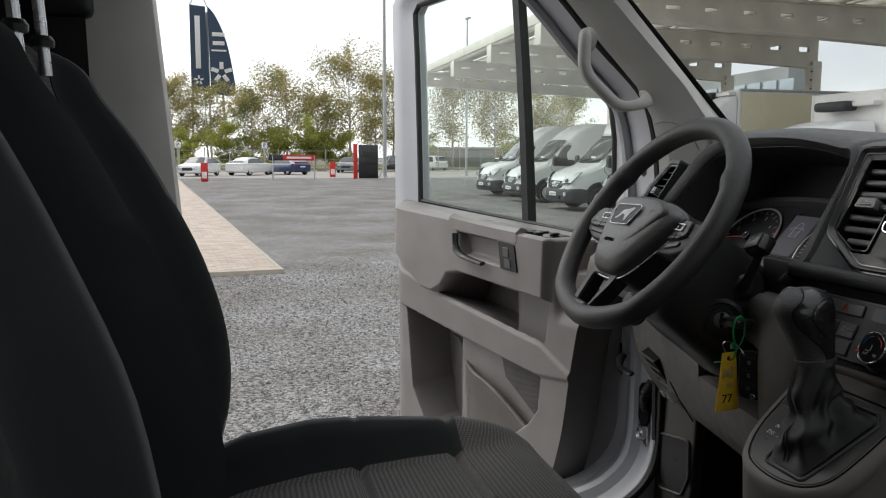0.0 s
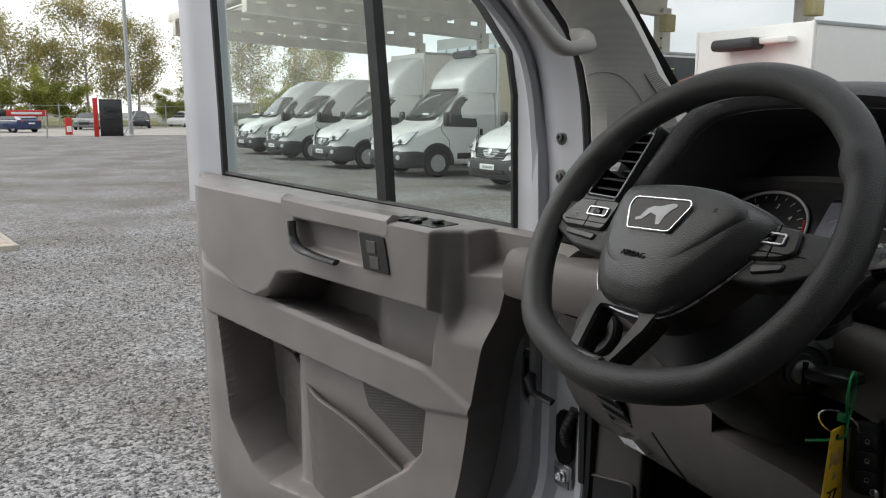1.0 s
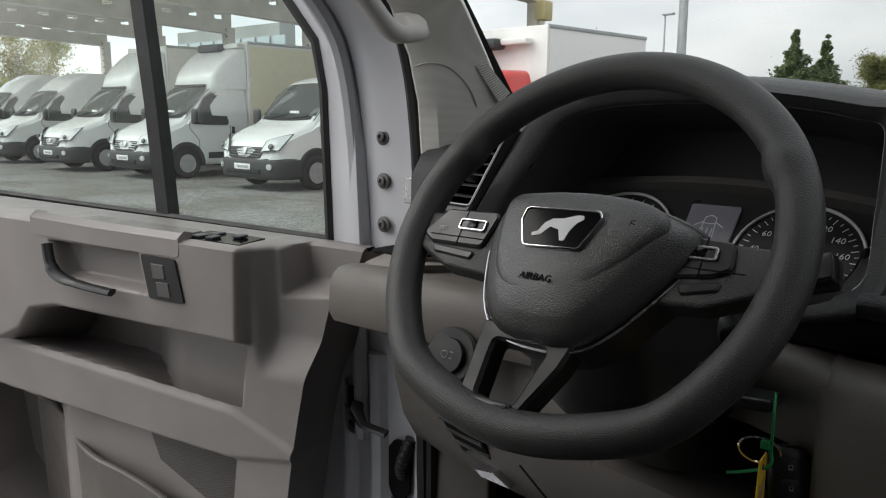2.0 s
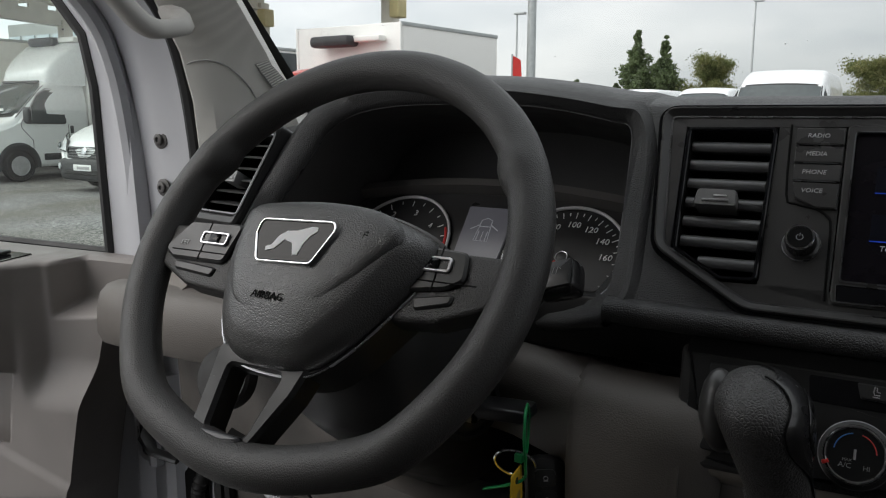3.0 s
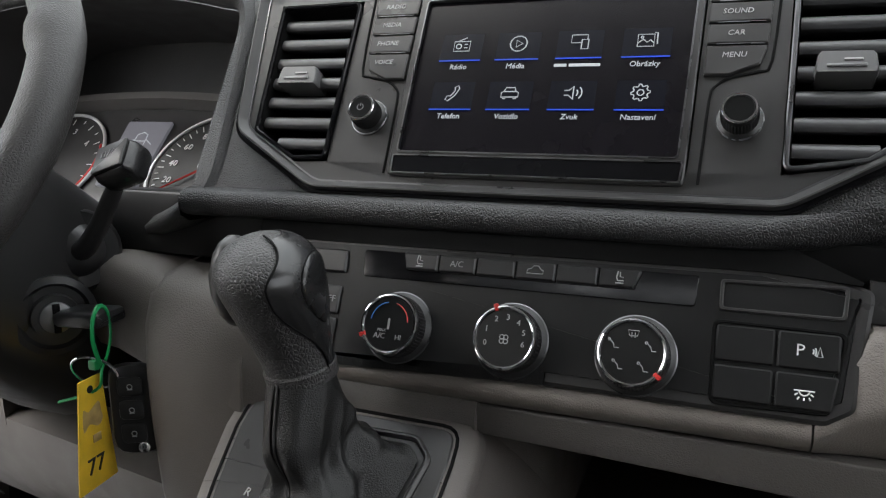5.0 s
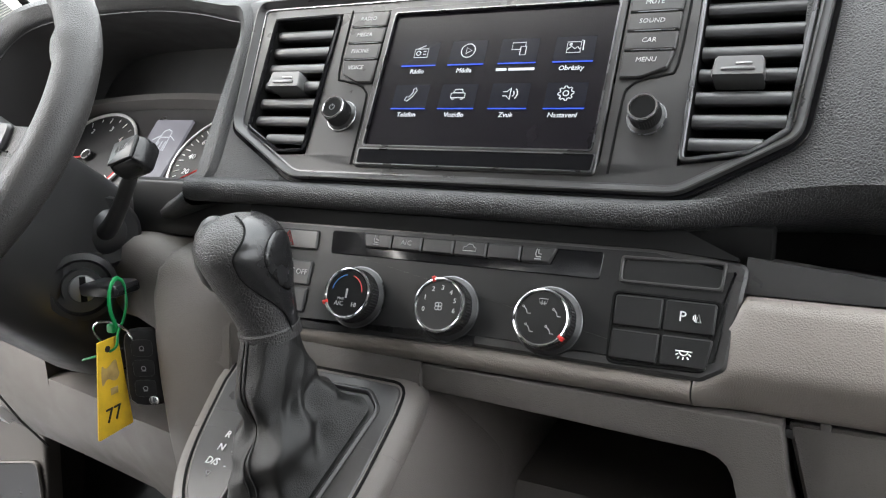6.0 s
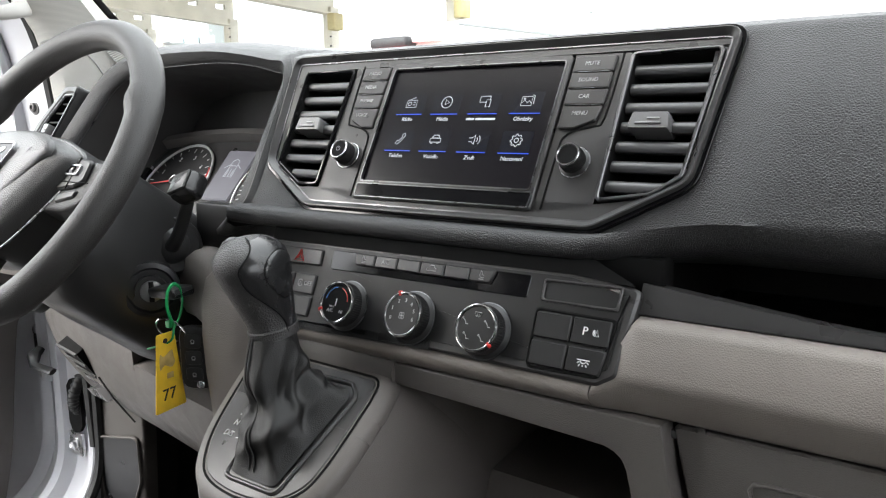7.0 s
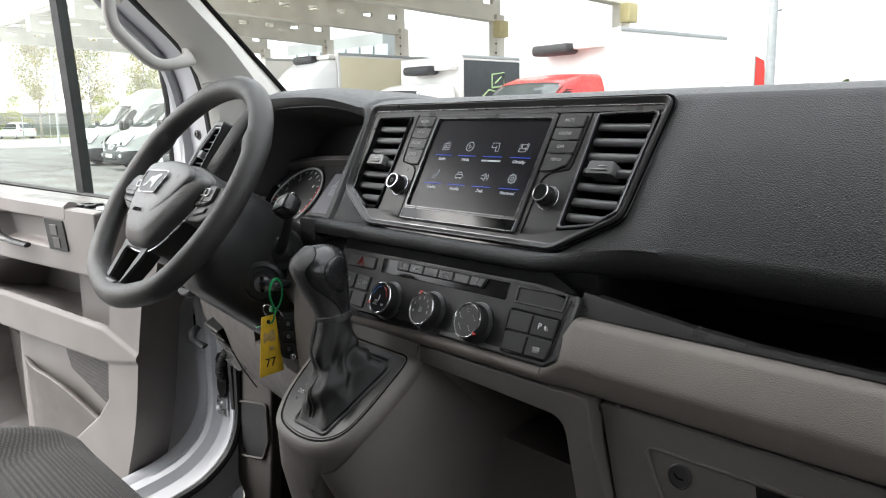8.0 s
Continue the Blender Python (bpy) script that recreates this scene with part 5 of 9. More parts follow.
for v in (0.02, 0.34, 0.66, 0.96):
    part("knee_slat", loft([[kq(u, v + a, o) for a, o in ((-0.035, 0.002), (-0.03, 0.006), (0.03, 0.006), (0.035, 0.002))] for u in (0.0, 1.0)]), M_SATIN, gr_)
part("silver_flap", loft([[V((-1.288, 0.752, 1.147)), V((-1.258, 0.749, 1.152)), V((-1.235, 0.752, 1.138)), V((-1.282, 0.757, 1.137))], [V((-1.288, 0.775, 1.147)), V((-1.258, 0.772, 1.152)), V((-1.235, 0.775, 1.138)), V((-1.282, 0.78, 1.137))]]), M_SATINCHROME, dash, "small silver flap")
part("knee_panel_seam", tube([(-1.20, 0.722, 1.19), (-1.17, 0.724, 1.165), (-1.143, 0.735, 1.135)], 0.0013, 5), M_HOLE, dash)
# light switch and door-side shelf
lsw = axes((-1.272, 0.688, 1.312), (1, 0.1, 0), slope(20))
ls = part("light_switch", lathe([(0.034, -0.01), (0.034, 0.004), (0.031, 0.007), (0.021, 0.007), (0.02, 0.014), (0.0001, 0.015)], 36), M_SEAL, dash, "round black light switch", lsw)
line_art([circle(0, 0, 0.45), [(0.7, 0.4), (1.2, 0.4)], [(0.7, -0.4), (1.2, -0.4)]], (-0.002, 0.001), 0.009, ls, M_GREY_INK, 0.0005, lsw, 0.0155)
shelf = [[(-1.526, y, z) for y, z in ((0.84, 1.36), (0.80, 1.375), (0.775, 1.365), (0.765, 1.34), (0.78, 1.30), (0.83, 1.26))], [(-1.452, y, z) for y, z in ((0.84, 1.385), (0.76, 1.40), (0.735, 1.39), (0.725, 1.36), (0.735, 1.31), (0.80, 1.27))],
         [(-1.36, y, z) for y, z in ((0.84, 1.385), (0.73, 1.40), (0.71, 1.39), (0.70, 1.36), (0.71, 1.31), (0.78, 1.28))]]
part("side_shelf", loft(shelf), M_BEIGE, dash, "taupe shelf end beside the door")
# dark of the shelf's hollow, a flat black patch on top
part("shelf_hollow_patch", plate(rounded(rect(0.09, 0.06), 0.02, 4), 0, 0.003), M_HOLE, dash, "", axes((-1.44, 0.79, 1.3985), (1, 0, 0), (0, 1, 0)))
# dark bulkhead behind the pedals
part("bulkhead", loft([[(x, y, z) for y, z in ((1.08, 1.30), (1.02, 1.0), (0.98, 0.72), (1.10, 0.72), (1.12, 1.30))] for x in (-1.50, -0.70)]), M_DARK, dash, "dark bulkhead behind the footwell")
# footwell side cover at the left
part("footwell_wall", block((0.03, 0.30, 0.60), (-1.468, 1.02, 1.0), 0.004), M_MAT, dash, "dark felt footwell lining")
fm_ = axes((-1.41, 0.865, 0.96), (0.96, 0.28, 0), (0, 0.05, 1))
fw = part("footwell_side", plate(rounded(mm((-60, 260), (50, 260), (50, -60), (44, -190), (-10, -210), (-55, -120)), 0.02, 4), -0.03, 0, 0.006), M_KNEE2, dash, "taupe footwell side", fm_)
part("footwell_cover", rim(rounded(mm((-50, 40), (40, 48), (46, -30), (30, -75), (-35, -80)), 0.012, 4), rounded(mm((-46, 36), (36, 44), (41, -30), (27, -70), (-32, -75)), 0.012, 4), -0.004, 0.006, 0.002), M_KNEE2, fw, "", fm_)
part("footwell_pocket", plate(rounded(mm((-47, 37), (37, 45), (42, -30), (28, -71), (-33, -76)), 0.012, 4), -0.004, 0.002), M_KEY, fw, "dark cover", fm_)

# ---- centre console with the selector ----
KP = axes((-0.70, 0.60, 1.27), (1, 0, 0), (0, 1, 0.8))
PL = mm((60, 72), (61, 50), (57, -11), (47, -38), (22, -53), (-15, -57), (-52, -50), (-70, -30), (-80, 0), (-86, 50), (-84, 74))
console = thing("gear_console", "taupe centre console with a dark selector plate", "console", (-0.70, 0.7, 0.72))
soft = smooth([(x, y, 0) for x, y in PL[1:-1]], 4)
out = rounded(PL[:1] + [(p.x, p.y) for p in soft] + PL[-1:], 0.012, 4)
big = inset(out, -0.011)
top_ring = [KP @ V((x, y, -0.001)) for x, y in big]
mid_ring = [KP @ V((x, y, -0.011)) for x, y in inset(out, -0.016)]
rings = [[KP @ V((x, y, 0.001)) for x, y in inset(out, -0.002)], top_ring, mid_ring]
for dz, k, dy in ((0.04, 1.02, 0.004), (0.10, 1.03, 0.02), (0.2, 0.98, 0.06), (0.33, 0.9, 0.10), (0.5, 0.86, 0.12)):
    ring = []
    for p in mid_ring:
        bot = V(((p.x + 0.70) * k - 0.70 - 0.7 * min(dz, 0.12) * step(-0.70, -0.645, p.x), 0.60 + (p.y - 0.60) * k + dy, p.z - dz))
        ring.append(bot)
    rings.append(ring)
part("console_body", loft(rings), M_TAUPE2, console, "taupe moulded console", sharp=75)
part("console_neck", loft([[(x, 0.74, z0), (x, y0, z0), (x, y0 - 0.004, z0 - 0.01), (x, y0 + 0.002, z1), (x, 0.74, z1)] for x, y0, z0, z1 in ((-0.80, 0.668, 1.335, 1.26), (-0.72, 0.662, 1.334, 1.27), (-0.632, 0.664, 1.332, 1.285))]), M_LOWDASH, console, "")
part("selector_plate", plate(out, -0.006, 0.002, 0.002), M_SATIN, console, "dark grey plate with position letters", KP)
part("plate_groove", rim(inset(out, -0.0025), inset(out, -0.0005), -0.004, 0.0016), M_HOLE, console, "", KP)
gp = rounded(mm((-31, -44), (27, -44), (46, 50), (36, 60), (-30, 60)), 0.006, 3)
part("gaiter_frame", rim(inset(gp, -0.004), gp, 0.0, 0.0045, 0.0015), M_SATIN, console, "", KP)
for w, x, y in (("R", -57, 9), ("N", -57, -1), ("D/S", -58, -12), ("+", -45, -3), ("-", -46, -13)):
    lettering(w, 0.0075, KP @ Matrix.Translation((x / 1000, y / 1000, 0.0023)), M_WHITE_INK, console, "lettering", 0.15)
line_art([[(-0.6, 0.5), (0.6, 0.5), (0, -0.6), (-0.6, 0.5)]], (-0.056, -0.021), 0.0035, console, M_WHITE_INK, 0.0003, KP, 0.0024)
# taupe flank that runs from console to the bin
rows = []
for a, b, c, d, e_ in (((-0.634, 0.675, 1.312), (-0.617, 0.70, 1.285), (-0.603, 0.735, 1.245), (-0.60, 0.775, 1.19), (-0.598, 0.90, 1.16)), ((-0.629, 0.655, 1.302), (-0.612, 0.68, 1.265), (-0.598, 0.72, 1.21), (-0.597, 0.76, 1.12), (-0.596, 0.90, 1.08)),
                   ((-0.629, 0.62, 1.272), (-0.611, 0.65, 1.22), (-0.598, 0.69, 1.14), (-0.60, 0.73, 1.03), (-0.598, 0.88, 0.98)), ((-0.633, 0.585, 1.24), (-0.615, 0.615, 1.18), (-0.602, 0.655, 1.08), (-0.608, 0.70, 0.95), (-0.60, 0.86, 0.88)), ((-0.648, 0.562, 1.212), (-0.63, 0.585, 1.15), (-0.615, 0.625, 1.04), (-0.62, 0.67, 0.88), (-0.61, 0.84, 0.80)), ((-0.672, 0.556, 1.202), (-0.662, 0.583, 1.14), (-0.65, 0.625, 1.03), (-0.655, 0.68, 0.87), (-0.65, 0.85, 0.79)), ((-0.70, 0.575, 1.20), (-0.70, 0.61, 1.14), (-0.69, 0.66, 1.03), (-0.69, 0.71, 0.87), (-0.69, 0.87, 0.79))):
    rows.append(smooth([a, b, c, d, e_], 6))
part("console_flank", sheet([list(q) for q in zip(*[smooth(list(col), 4) for col in zip(*rows)])]), M_TAUPE2, console, "", sharp=75)
edge_top = [V(p) for p in smooth([(-0.634, 0.675, 1.312), (-0.617, 0.70, 1.285), (-0.603, 0.735, 1.245), (-0.60, 0.775, 1.19), (-0.598, 0.90, 1.16), (-0.598, 0.93, 1.15)], 6)]
part("bin_side", sheet([edge_top, [V((p.x - 0.004, p.y, 1.317)) for p in edge_top]]), M_TAUPE2, console, "", sharp=75)
part("floor_tunnel", loft([[(-0.80, y, 0.72), (-0.79, y, 0.95 + k), (-0.74, y, 0.99 + k), (-0.55, y, 0.99 + k), (-0.40, y, 0.95 + k), (-0.36, y, 0.72)] for y, k in ((0.60, -0.05), (0.70, 0.02), (0.95, 0.1))]), M_MAT, console, "")

sel = thing("gear_selector", "black leather gear selector with a wrinkled gaiter", "gear lever", (-0.69, 0.6, 1.27))
# gaiter: base ring on the plate, pinched and folded up to the collar
NECK, TOP = V((-0.720, 0.612, 1.358)), V((-0.737, 0.604, 1.4365))
base2 = rounded(mm((-29, -42), (25, -42), (43, 49), (34, 57), (-27, 57)), 0.008, 3)
base = []
for i, (x, y) in enumerate(base2):
    px_, py_ = base2[i - 1]
    n_ = max(1, int(math.hypot(x - px_, y - py_) / 0.0028))
    base += [KP @ V((lerp(px_, x, k / n_), lerp(py_, y, k / n_), 0.004)) for k in range(n_)]
nb = len(base)
cb = sum(base, V()) / nb
ridge = lambda a: 1 - 2 * abs(math.sin(a)) ** 1.1
rings = []
for s in np.linspace(0, 1, 44):
    cen = cb.lerp(NECK, s ** 0.94) + V((-0.004, -0.004, 0)) * math.sin(math.pi * s)
    ring = []
    for i, p in enumerate(base):
        d = p - cb
        ang = math.atan2(d.y, d.x)
        r_end = V((math.cos(ang) * 0.0185, math.sin(ang) * 0.0195, 0.002 * math.cos(ang)))
        q = cen + d.lerp(r_end, min(1, s * 1.02) ** 0.62)
        env = min(1, s * 7) * min(1, (1 - s) * 1.8) ** 1.5
        f = 0.0034 * ridge(ang * 1.5 + s * 2.6 + 0.6) + 0.0048 * ridge(s * 6.5 - ang * 1.0 + 0.4) * (0.3 + 0.7 * math.sin(ang * 1.5 + 1) ** 2) * (1 - s) ** 1.1 + 0.0012 * ridge(ang * 4.0 - s * 5 + 2)
        f += 0.0035 * math.exp(-((s - 0.24) / 0.07) ** 2) - 0.005 * math.exp(-((s - 0.45) / 0.12) ** 2)
        q += V((math.cos(ang), math.sin(ang), 0.25)) * f * env
        ring.append(q)
    rings.append(ring)
part("gaiter", loft(rings), M_BOOT, sel, "wrinkled black leather gaiter", sharp=75)
js = min(range(nb), key=lambda j: abs(math.atan2((base[j] - cb).y, (base[j] - cb).x) + 1.75))
for dj in (-1, 1):
    part("gaiter_seam", tube([rings[k][(js + dj) % nb] + V((0, -0.0006, 0.0003)) for k in range(1, 43)], 0.0007, 5), M_BOOT, sel, "stitched seam")
# grip: leather back with a glossy side cap
GRIP = ((0.0, 0.0190, 0.0200, 0.0), (0.12, 0.0196, 0.0210, 0.0), (0.3, 0.0220, 0.0245, -0.001), (0.5, 0.0250, 0.0290, -0.002), (0.68, 0.0272, 0.0325, -0.0035), (0.8, 0.0272, 0.0330, -0.004), (0.89, 0.0245, 0.0305, -0.004), (0.95, 0.0195, 0.0255, -0.003), (0.985, 0.0125, 0.0175, -0.002), (1.0, 0.003, 0.005, -0.002))


def on_grip(s, deg, out=0.0):
    """A point of the grip at height s and bearing deg, lifted by out."""
    S = [g[0] for g in GRIP[:6]]
    w, d, o = (float(np.mean([np.interp(s + e, S, [g[k] for g in GRIP[:6]]) for e in (-0.04, -0.02, 0, 0.02, 0.04)])) for k in (1, 2, 3))
    dome = math.sqrt(max(0.02, 1 - max(0.0, (s - 0.72) / 0.28) ** 2.3))
    w, d = w * dome, d * dome
    w, d = w + out, d + out
    t = radians(deg)
    return NECK.lerp(TOP, s) + V((math.cos(t) * w, math.sin(t) * d + o, 0.16 * math.sin(t) * d + 0.10 * math.cos(t) * w * (1 - s) + out * step(0.85, 1.0, s)))


SL = [0, 0.04, 0.08, 0.12, 0.16, 0.2, 0.25, 0.3, 0.35, 0.4, 0.45, 0.5, 0.55, 0.6, 0.65, 0.7, 0.74, 0.78, 0.82, 0.85, 0.88, 0.905, 0.93, 0.95, 0.968, 0.98, 0.99, 0.996, 1.0]
part("grip", loft([[on_grip(s, a) for a in range(0, 360, 9)] for s in SL]), M_GRIP, sel, "black leather-grained grip", sharp=75)
edge0 = lambda s: -4 - 50 * step(0.05, 0.62, s) + 34 * step(0.72, 1.0, s)
part("side_cap", sheet([[on_grip(s, lerp(edge0(s), 88, k / 12), 0.0002 + 0.0005 * min(1, k, (12 - k))) for k in range(13)] for s in SL if s < 0.99]), M_CAP, sel, "glossy black side cap", sharp=75)
part("cap_seam", tube([on_grip(s, edge0(s), 0.0009) for s in SL[:-1]], 0.0006, 6), M_HOLE, sel)
ov = []
for r_ in (0.0, 0.3, 0.6, 0.85, 0.97, 1.0):
    ov.append([on_grip(0.60 + 0.25 * r_ * math.sin(t) + 0.02 * r_ * math.cos(t), 14 + 32 * r_ * math.cos(t) * (1 + 0.25 * math.sin(t)), 0.0016 if r_ < 0.99 else 0.0008) for t in np.linspace(0, 2 * math.pi, 28)])
part("cap_inlay", sheet(ov), M_CAP, sel, "oval inlay of the cap", sharp=75)
part("inlay_line", tube(ov[-1][:-1], 0.0004, 5, True), M_HOLE, sel)
part("collar", loft([[on_grip(s, a, o) for a in range(0, 360, 12)] for s, o in ((-0.07, -0.001), (-0.06, 0.0012), (0.03, 0.0014), (0.045, 0.0002))]), M_GRIP, sel, "slim leather collar")
rb = []
for s, r_ in ((-1, 0.05), (-0.92, 0.45), (-0.7, 0.75), (-0.3, 0.97), (0.1, 1.0), (0.5, 0.85), (0.8, 0.58), (0.95, 0.3), (1, 0.05)):
    rb.append([V((-0.757 + 0.0125 * r_ * math.cos(t), 0.606 + 0.019 * r_ * math.sin(t), 1.408 + 0.026 * s - 0.004 * math.cos(t) * r_)) for t in np.linspace(0, 2 * math.pi, 20, endpoint=False)])
part("release_button", loft(rb), M_SATIN, sel, "smooth side release button", sharp=75)
# ---- steering wheel, column, key ----
SW = axes((-1.053, 0.5815, 1.483), (1, 0, 0), slope(35.05))
wheel = thing("steering_wheel", "black multifunction steering wheel with a flattened lower rim", "steering wheel", (-1.053, 0.62, 1.45))
ring = []
rad = []
for i in range(160):
    t = 2 * math.pi * i / 160
    c, s = math.cos(t), math.sin(t)
    r = 0.1715
    r *= 1 - 0.045 * step(0.74, 1.0, -s) + 0.012 * math.exp(-((-s - 0.74) / 0.12) ** 2)
    ring.append((r * c, r * s, 0.0))
    thumb = sum(step(21, 27, q) * (1 - step(29, 34, q)) for q in (math.degrees(t), 180 - math.degrees(t)))
    ring[-1] = ((r - 0.002 * thumb) * c, (r - 0.002 * thumb) * s, 0.0)
    rad.append(0.0164 + 0.002 * thumb)
part("rim", tube([SW @ V(p) for p in ring], rad, 20, True, up=SW.to_3x3() @ V((0, 0, 1))), M_RIM, wheel, "black leather-grained rim", sharp=70)
# hub pad, softly domed
PADO = mm((-64, 22), (-35, 31), (0, 35), (45, 33), (82, 24), (108, 10), (100, -14), (80, -45), (57, -75), (34, -92), (0, -96), (-36, -90), (-58, -66), (-72, -22), (-73, 6))
pd = [(p.x, p.y) for p in smooth([(x, y, 0) for x, y in PADO], 4, True)]
rings = [[(x, y, -0.03) for x, y in pd], [(x, y, 0.006) for x, y in pd]]
for k, z in ((0.985, 0.0105), (0.955, 0.0145), (0.91, 0.018), (0.86, 0.0206), (0.81, 0.0230), (0.77, 0.0250), (0.73, 0.0264), (0.62, 0.0288), (0.45, 0.0316), (0.25, 0.0335), (0.05, 0.0341)):
    rings.append([(0.005 + (x - 0.005) * k, -0.025 + (y + 0.025) * k, z) for x, y in pd])
hub = part("hub_pad", loft(rings), M_HUB, wheel, "grained black hub pad", SW, sharp=60)
shield = [(p.x, p.y) for p in smooth([(x / 1000, y / 1000, 0) for x, y in ((-57, 20), (-30, 28), (20, 31), (66, 26), (88, 10), (74, -14), (50, -42), (26, -62), (2, -67), (-26, -63), (-46, -46), (-57, -12))], 4, True)]
rings = []
for k, z in ((1.0, 0.0235), (0.985, 0.0262), (0.955, 0.0282), (0.91, 0.0297), (0.84, 0.0309), (0.7, 0.0322), (0.5, 0.0334), (0.25, 0.0343), (0.05, 0.0347)):
    rings.append([(0.006 + (x - 0.006) * k, -0.018 + (y + 0.018) * k, z) for x, y in shield])
part("hub_shield", loft(rings), M_HUB, hub, "raised shield of the pad", SW, sharp=75)
em = rounded(mm((-30, 7), (35, 9), (38, 4), (27, -23), (-22, -25), (-31, -4)), 0.004, 3)
embl = part("emblem", plate(em, 0.018, 0.0362, 0.0006), M_EMBLEM, hub, "black emblem field with a pale plain figure", SW)
part("emblem_rim", rim(inset(em, -0.0016), em, 0.018, 0.0372, 0.0006), M_CHROME, embl, "chrome rim", SW)
fig = mm((-20, -17), (-13, -15), (-6, -7), (2, -9), (6, -18), (10, -18), (12, -9), (16, -2), (21, 2), (20, 5), (15, 5), (9, 3), (3, 1), (-6, 0), (-12, -4), (-16, -12), (-21, -14))
part("emblem_figure", plate([(x + 0.003, y - 0.0005) for x, y in fig], 0.0362, 0.0368), M_WHITE_INK, embl, "pale plain figure", SW)
lettering("AIRBAG", 0.0085, SW @ Matrix.Translation((-0.002, -0.0505, 0.0331)), M_HOLE, hub, "lettering", 0.0, 0.0003)
for sx, sz in ((0.062, 0.0322),):
    line_art([[(-0.5, -0.6), (-0.3, 0.8), (0.5, 0.8)], [(-0.3, 0.2), (0.6, 0.0)]], (sx, 0.004), 0.0035, hub, M_HOLE, 0.0004, SW, sz)
# trim under the pad and its fine chrome line
tr_ = inset(pd, -0.0035)
part("hub_collar", loft([[(x, y, -0.032) for x, y in tr_], [(x, y, 0.002) for x, y in tr_], [(x, y, 0.004) for x, y in inset(tr_, 0.002)]]), M_DARK, wheel, "", SW)
lowline = [p for p in tr_ if p[1] < -0.02]
k0 = max(range(len(tr_)), key=lambda i: (tr_[i][1] < -0.02) and (tr_[i - 1][1] >= -0.02))
lowline = [tr_[(k0 + i) % len(tr_)] for i in range(len(lowline))]
part("hub_line", tube([SW @ V((x, y, 0.0045)) for x, y in lowline], 0.0011, 6), M_SATINCHROME, wheel, "fine chrome line")
# side spokes with key pods
for s in (-1, 1):
    arm = rounded([(s * x / 1000, y / 1000) for x, y in ((68, 12), (165, 10), (164, -24), (120, -42), (66, -46))], 0.008, 3)
    spoke = part("spoke", plate(arm, -0.016, 0.0045, 0.004), M_RIM, wheel, "dark side spoke", SW)
    pod = rounded([(s * x / 1000, y / 1000) for x, y in (((78, 13), (132, 10), (135, -12), (122, -19), (90, -24)) if s > 0 else ((76, 14), (136, 13), (156, -14), (142, -22), (84, -22)))], 0.007, 4)
    pd_ = part("key_pod", plate(pod, 0.003, 0.0085, 0.002), M_DARK, spoke, "dark key pad", SW)
    part("pod_split", block((0.0008, 0.034, 0.001), (s * 0.112, -0.005, 0.0085), 1e-5), M_HOLE, pd_, "", SW)
    part("pod_split", block((0.062, 0.0008, 0.001), (s * 0.114, -0.0145, 0.0085), 1e-5), M_HOLE, pd_, "", SW)
    cx_k = 0.1075 if s > 0 else -0.101
    cc = rounded(rect(0.030, 0.0115, cx_k, -0.002), 0.003, 3)
    part("chrome_key", rim(cc, inset(cc, 0.0022), 0.008, 0.0108, 0.0006), M_SATINCHROME, pd_, "satin chrome frame of the rocker key", SW)
    part("rocker_key", plate(inset(cc, 0.002), 0.008, 0.0095, 0.0006), M_SATIN, pd_, "", SW)
    part("key_centre", block((0.011, 0.0085, 0.003), (cx_k, -0.002, 0.0095), 0.001), M_GLOSS, pd_, "", SW)
    part("lower_key", plate(rounded([(s * x / 1000, y / 1000) for x, y in (((98, -27), (130, -21), (128, -29), (102, -36)) if s > 0 else ((90, -26), (139, -23), (135, -31), (93, -34)))], 0.003, 3), 0.002, 0.007, 0.0015), M_DARK, spoke, "", SW)
    if s < 0:
        lettering("SET", 0.0058, SW @ Matrix.Translation((-0.133, -0.008, 0.0087)), M_GREY_INK, pd_)
# lower double spoke round an opening
lo = rounded(mm((-54, -82), (38, -84), (30, -112), (10, -152), (2, -158), (-44, -158), (-51, -146), (-52, -110)), 0.007, 3)
li = rounded(mm((-35, -99), (15, -99), (11, -112), (3, -143), (0, -147), (-31, -147), (-34, -143), (-35, -110)), 0.004, 3)
part("lower_spoke", rim(lo, li, -0.014, 0.007, 0.003), M_FIELD, wheel, "satin dark double spoke", SW)
part("spoke_foot", plate(rounded(mm((-46, -147), (4, -147), (0, -159), (-42, -159)), 0.003, 3), -0.01, 0.0115, 0.003), M_SPOKE, wheel, "satin silver spoke foot", SW)

M_GALVD = material("worn_lock_steel", (0.22, 0.22, 0.22), 0.4, 0.8)
col = thing("steering_column", "dark grey steering column shroud", "steering column", (-1.03, 0.7, 1.35))
N_ = SW.to_3x3() @ V((0, 0, 1))
cr = []
for d, w, h, dz in ((0.022, 0.052, 0.05, 0.0), (0.045, 0.066, 0.064, -0.004), (0.075, 0.072, 0.082, -0.012), (0.12, 0.078, 0.092, -0.02), (0.17, 0.08, 0.095, -0.026), (0.22, 0.082, 0.095, -0.03)):
    c = V((-1.045, 0.5815, 1.483)) - N_ * d + V((0, 0, dz))
    ring = []
    for i in range(32):
        t = 2 * math.pi * i / 32
        q = 0.62
        cx_, sx_ = math.copysign(abs(math.cos(t)) ** q, math.cos(t)), math.copysign(abs(math.sin(t)) ** q, math.sin(t))
        ring.append(c + V((cx_ * w, 0, 0)) + (SW.to_3x3() @ V((0, 1, 0))) * (sx_ * h * (0.72 if sx_ > 0 else 1.25 - 0.22 * step(0.07, 0.15, d))))
    cr.append(ring)
part("shroud", loft(cr), M_DARK, col, "dark grey shroud", sharp=60)
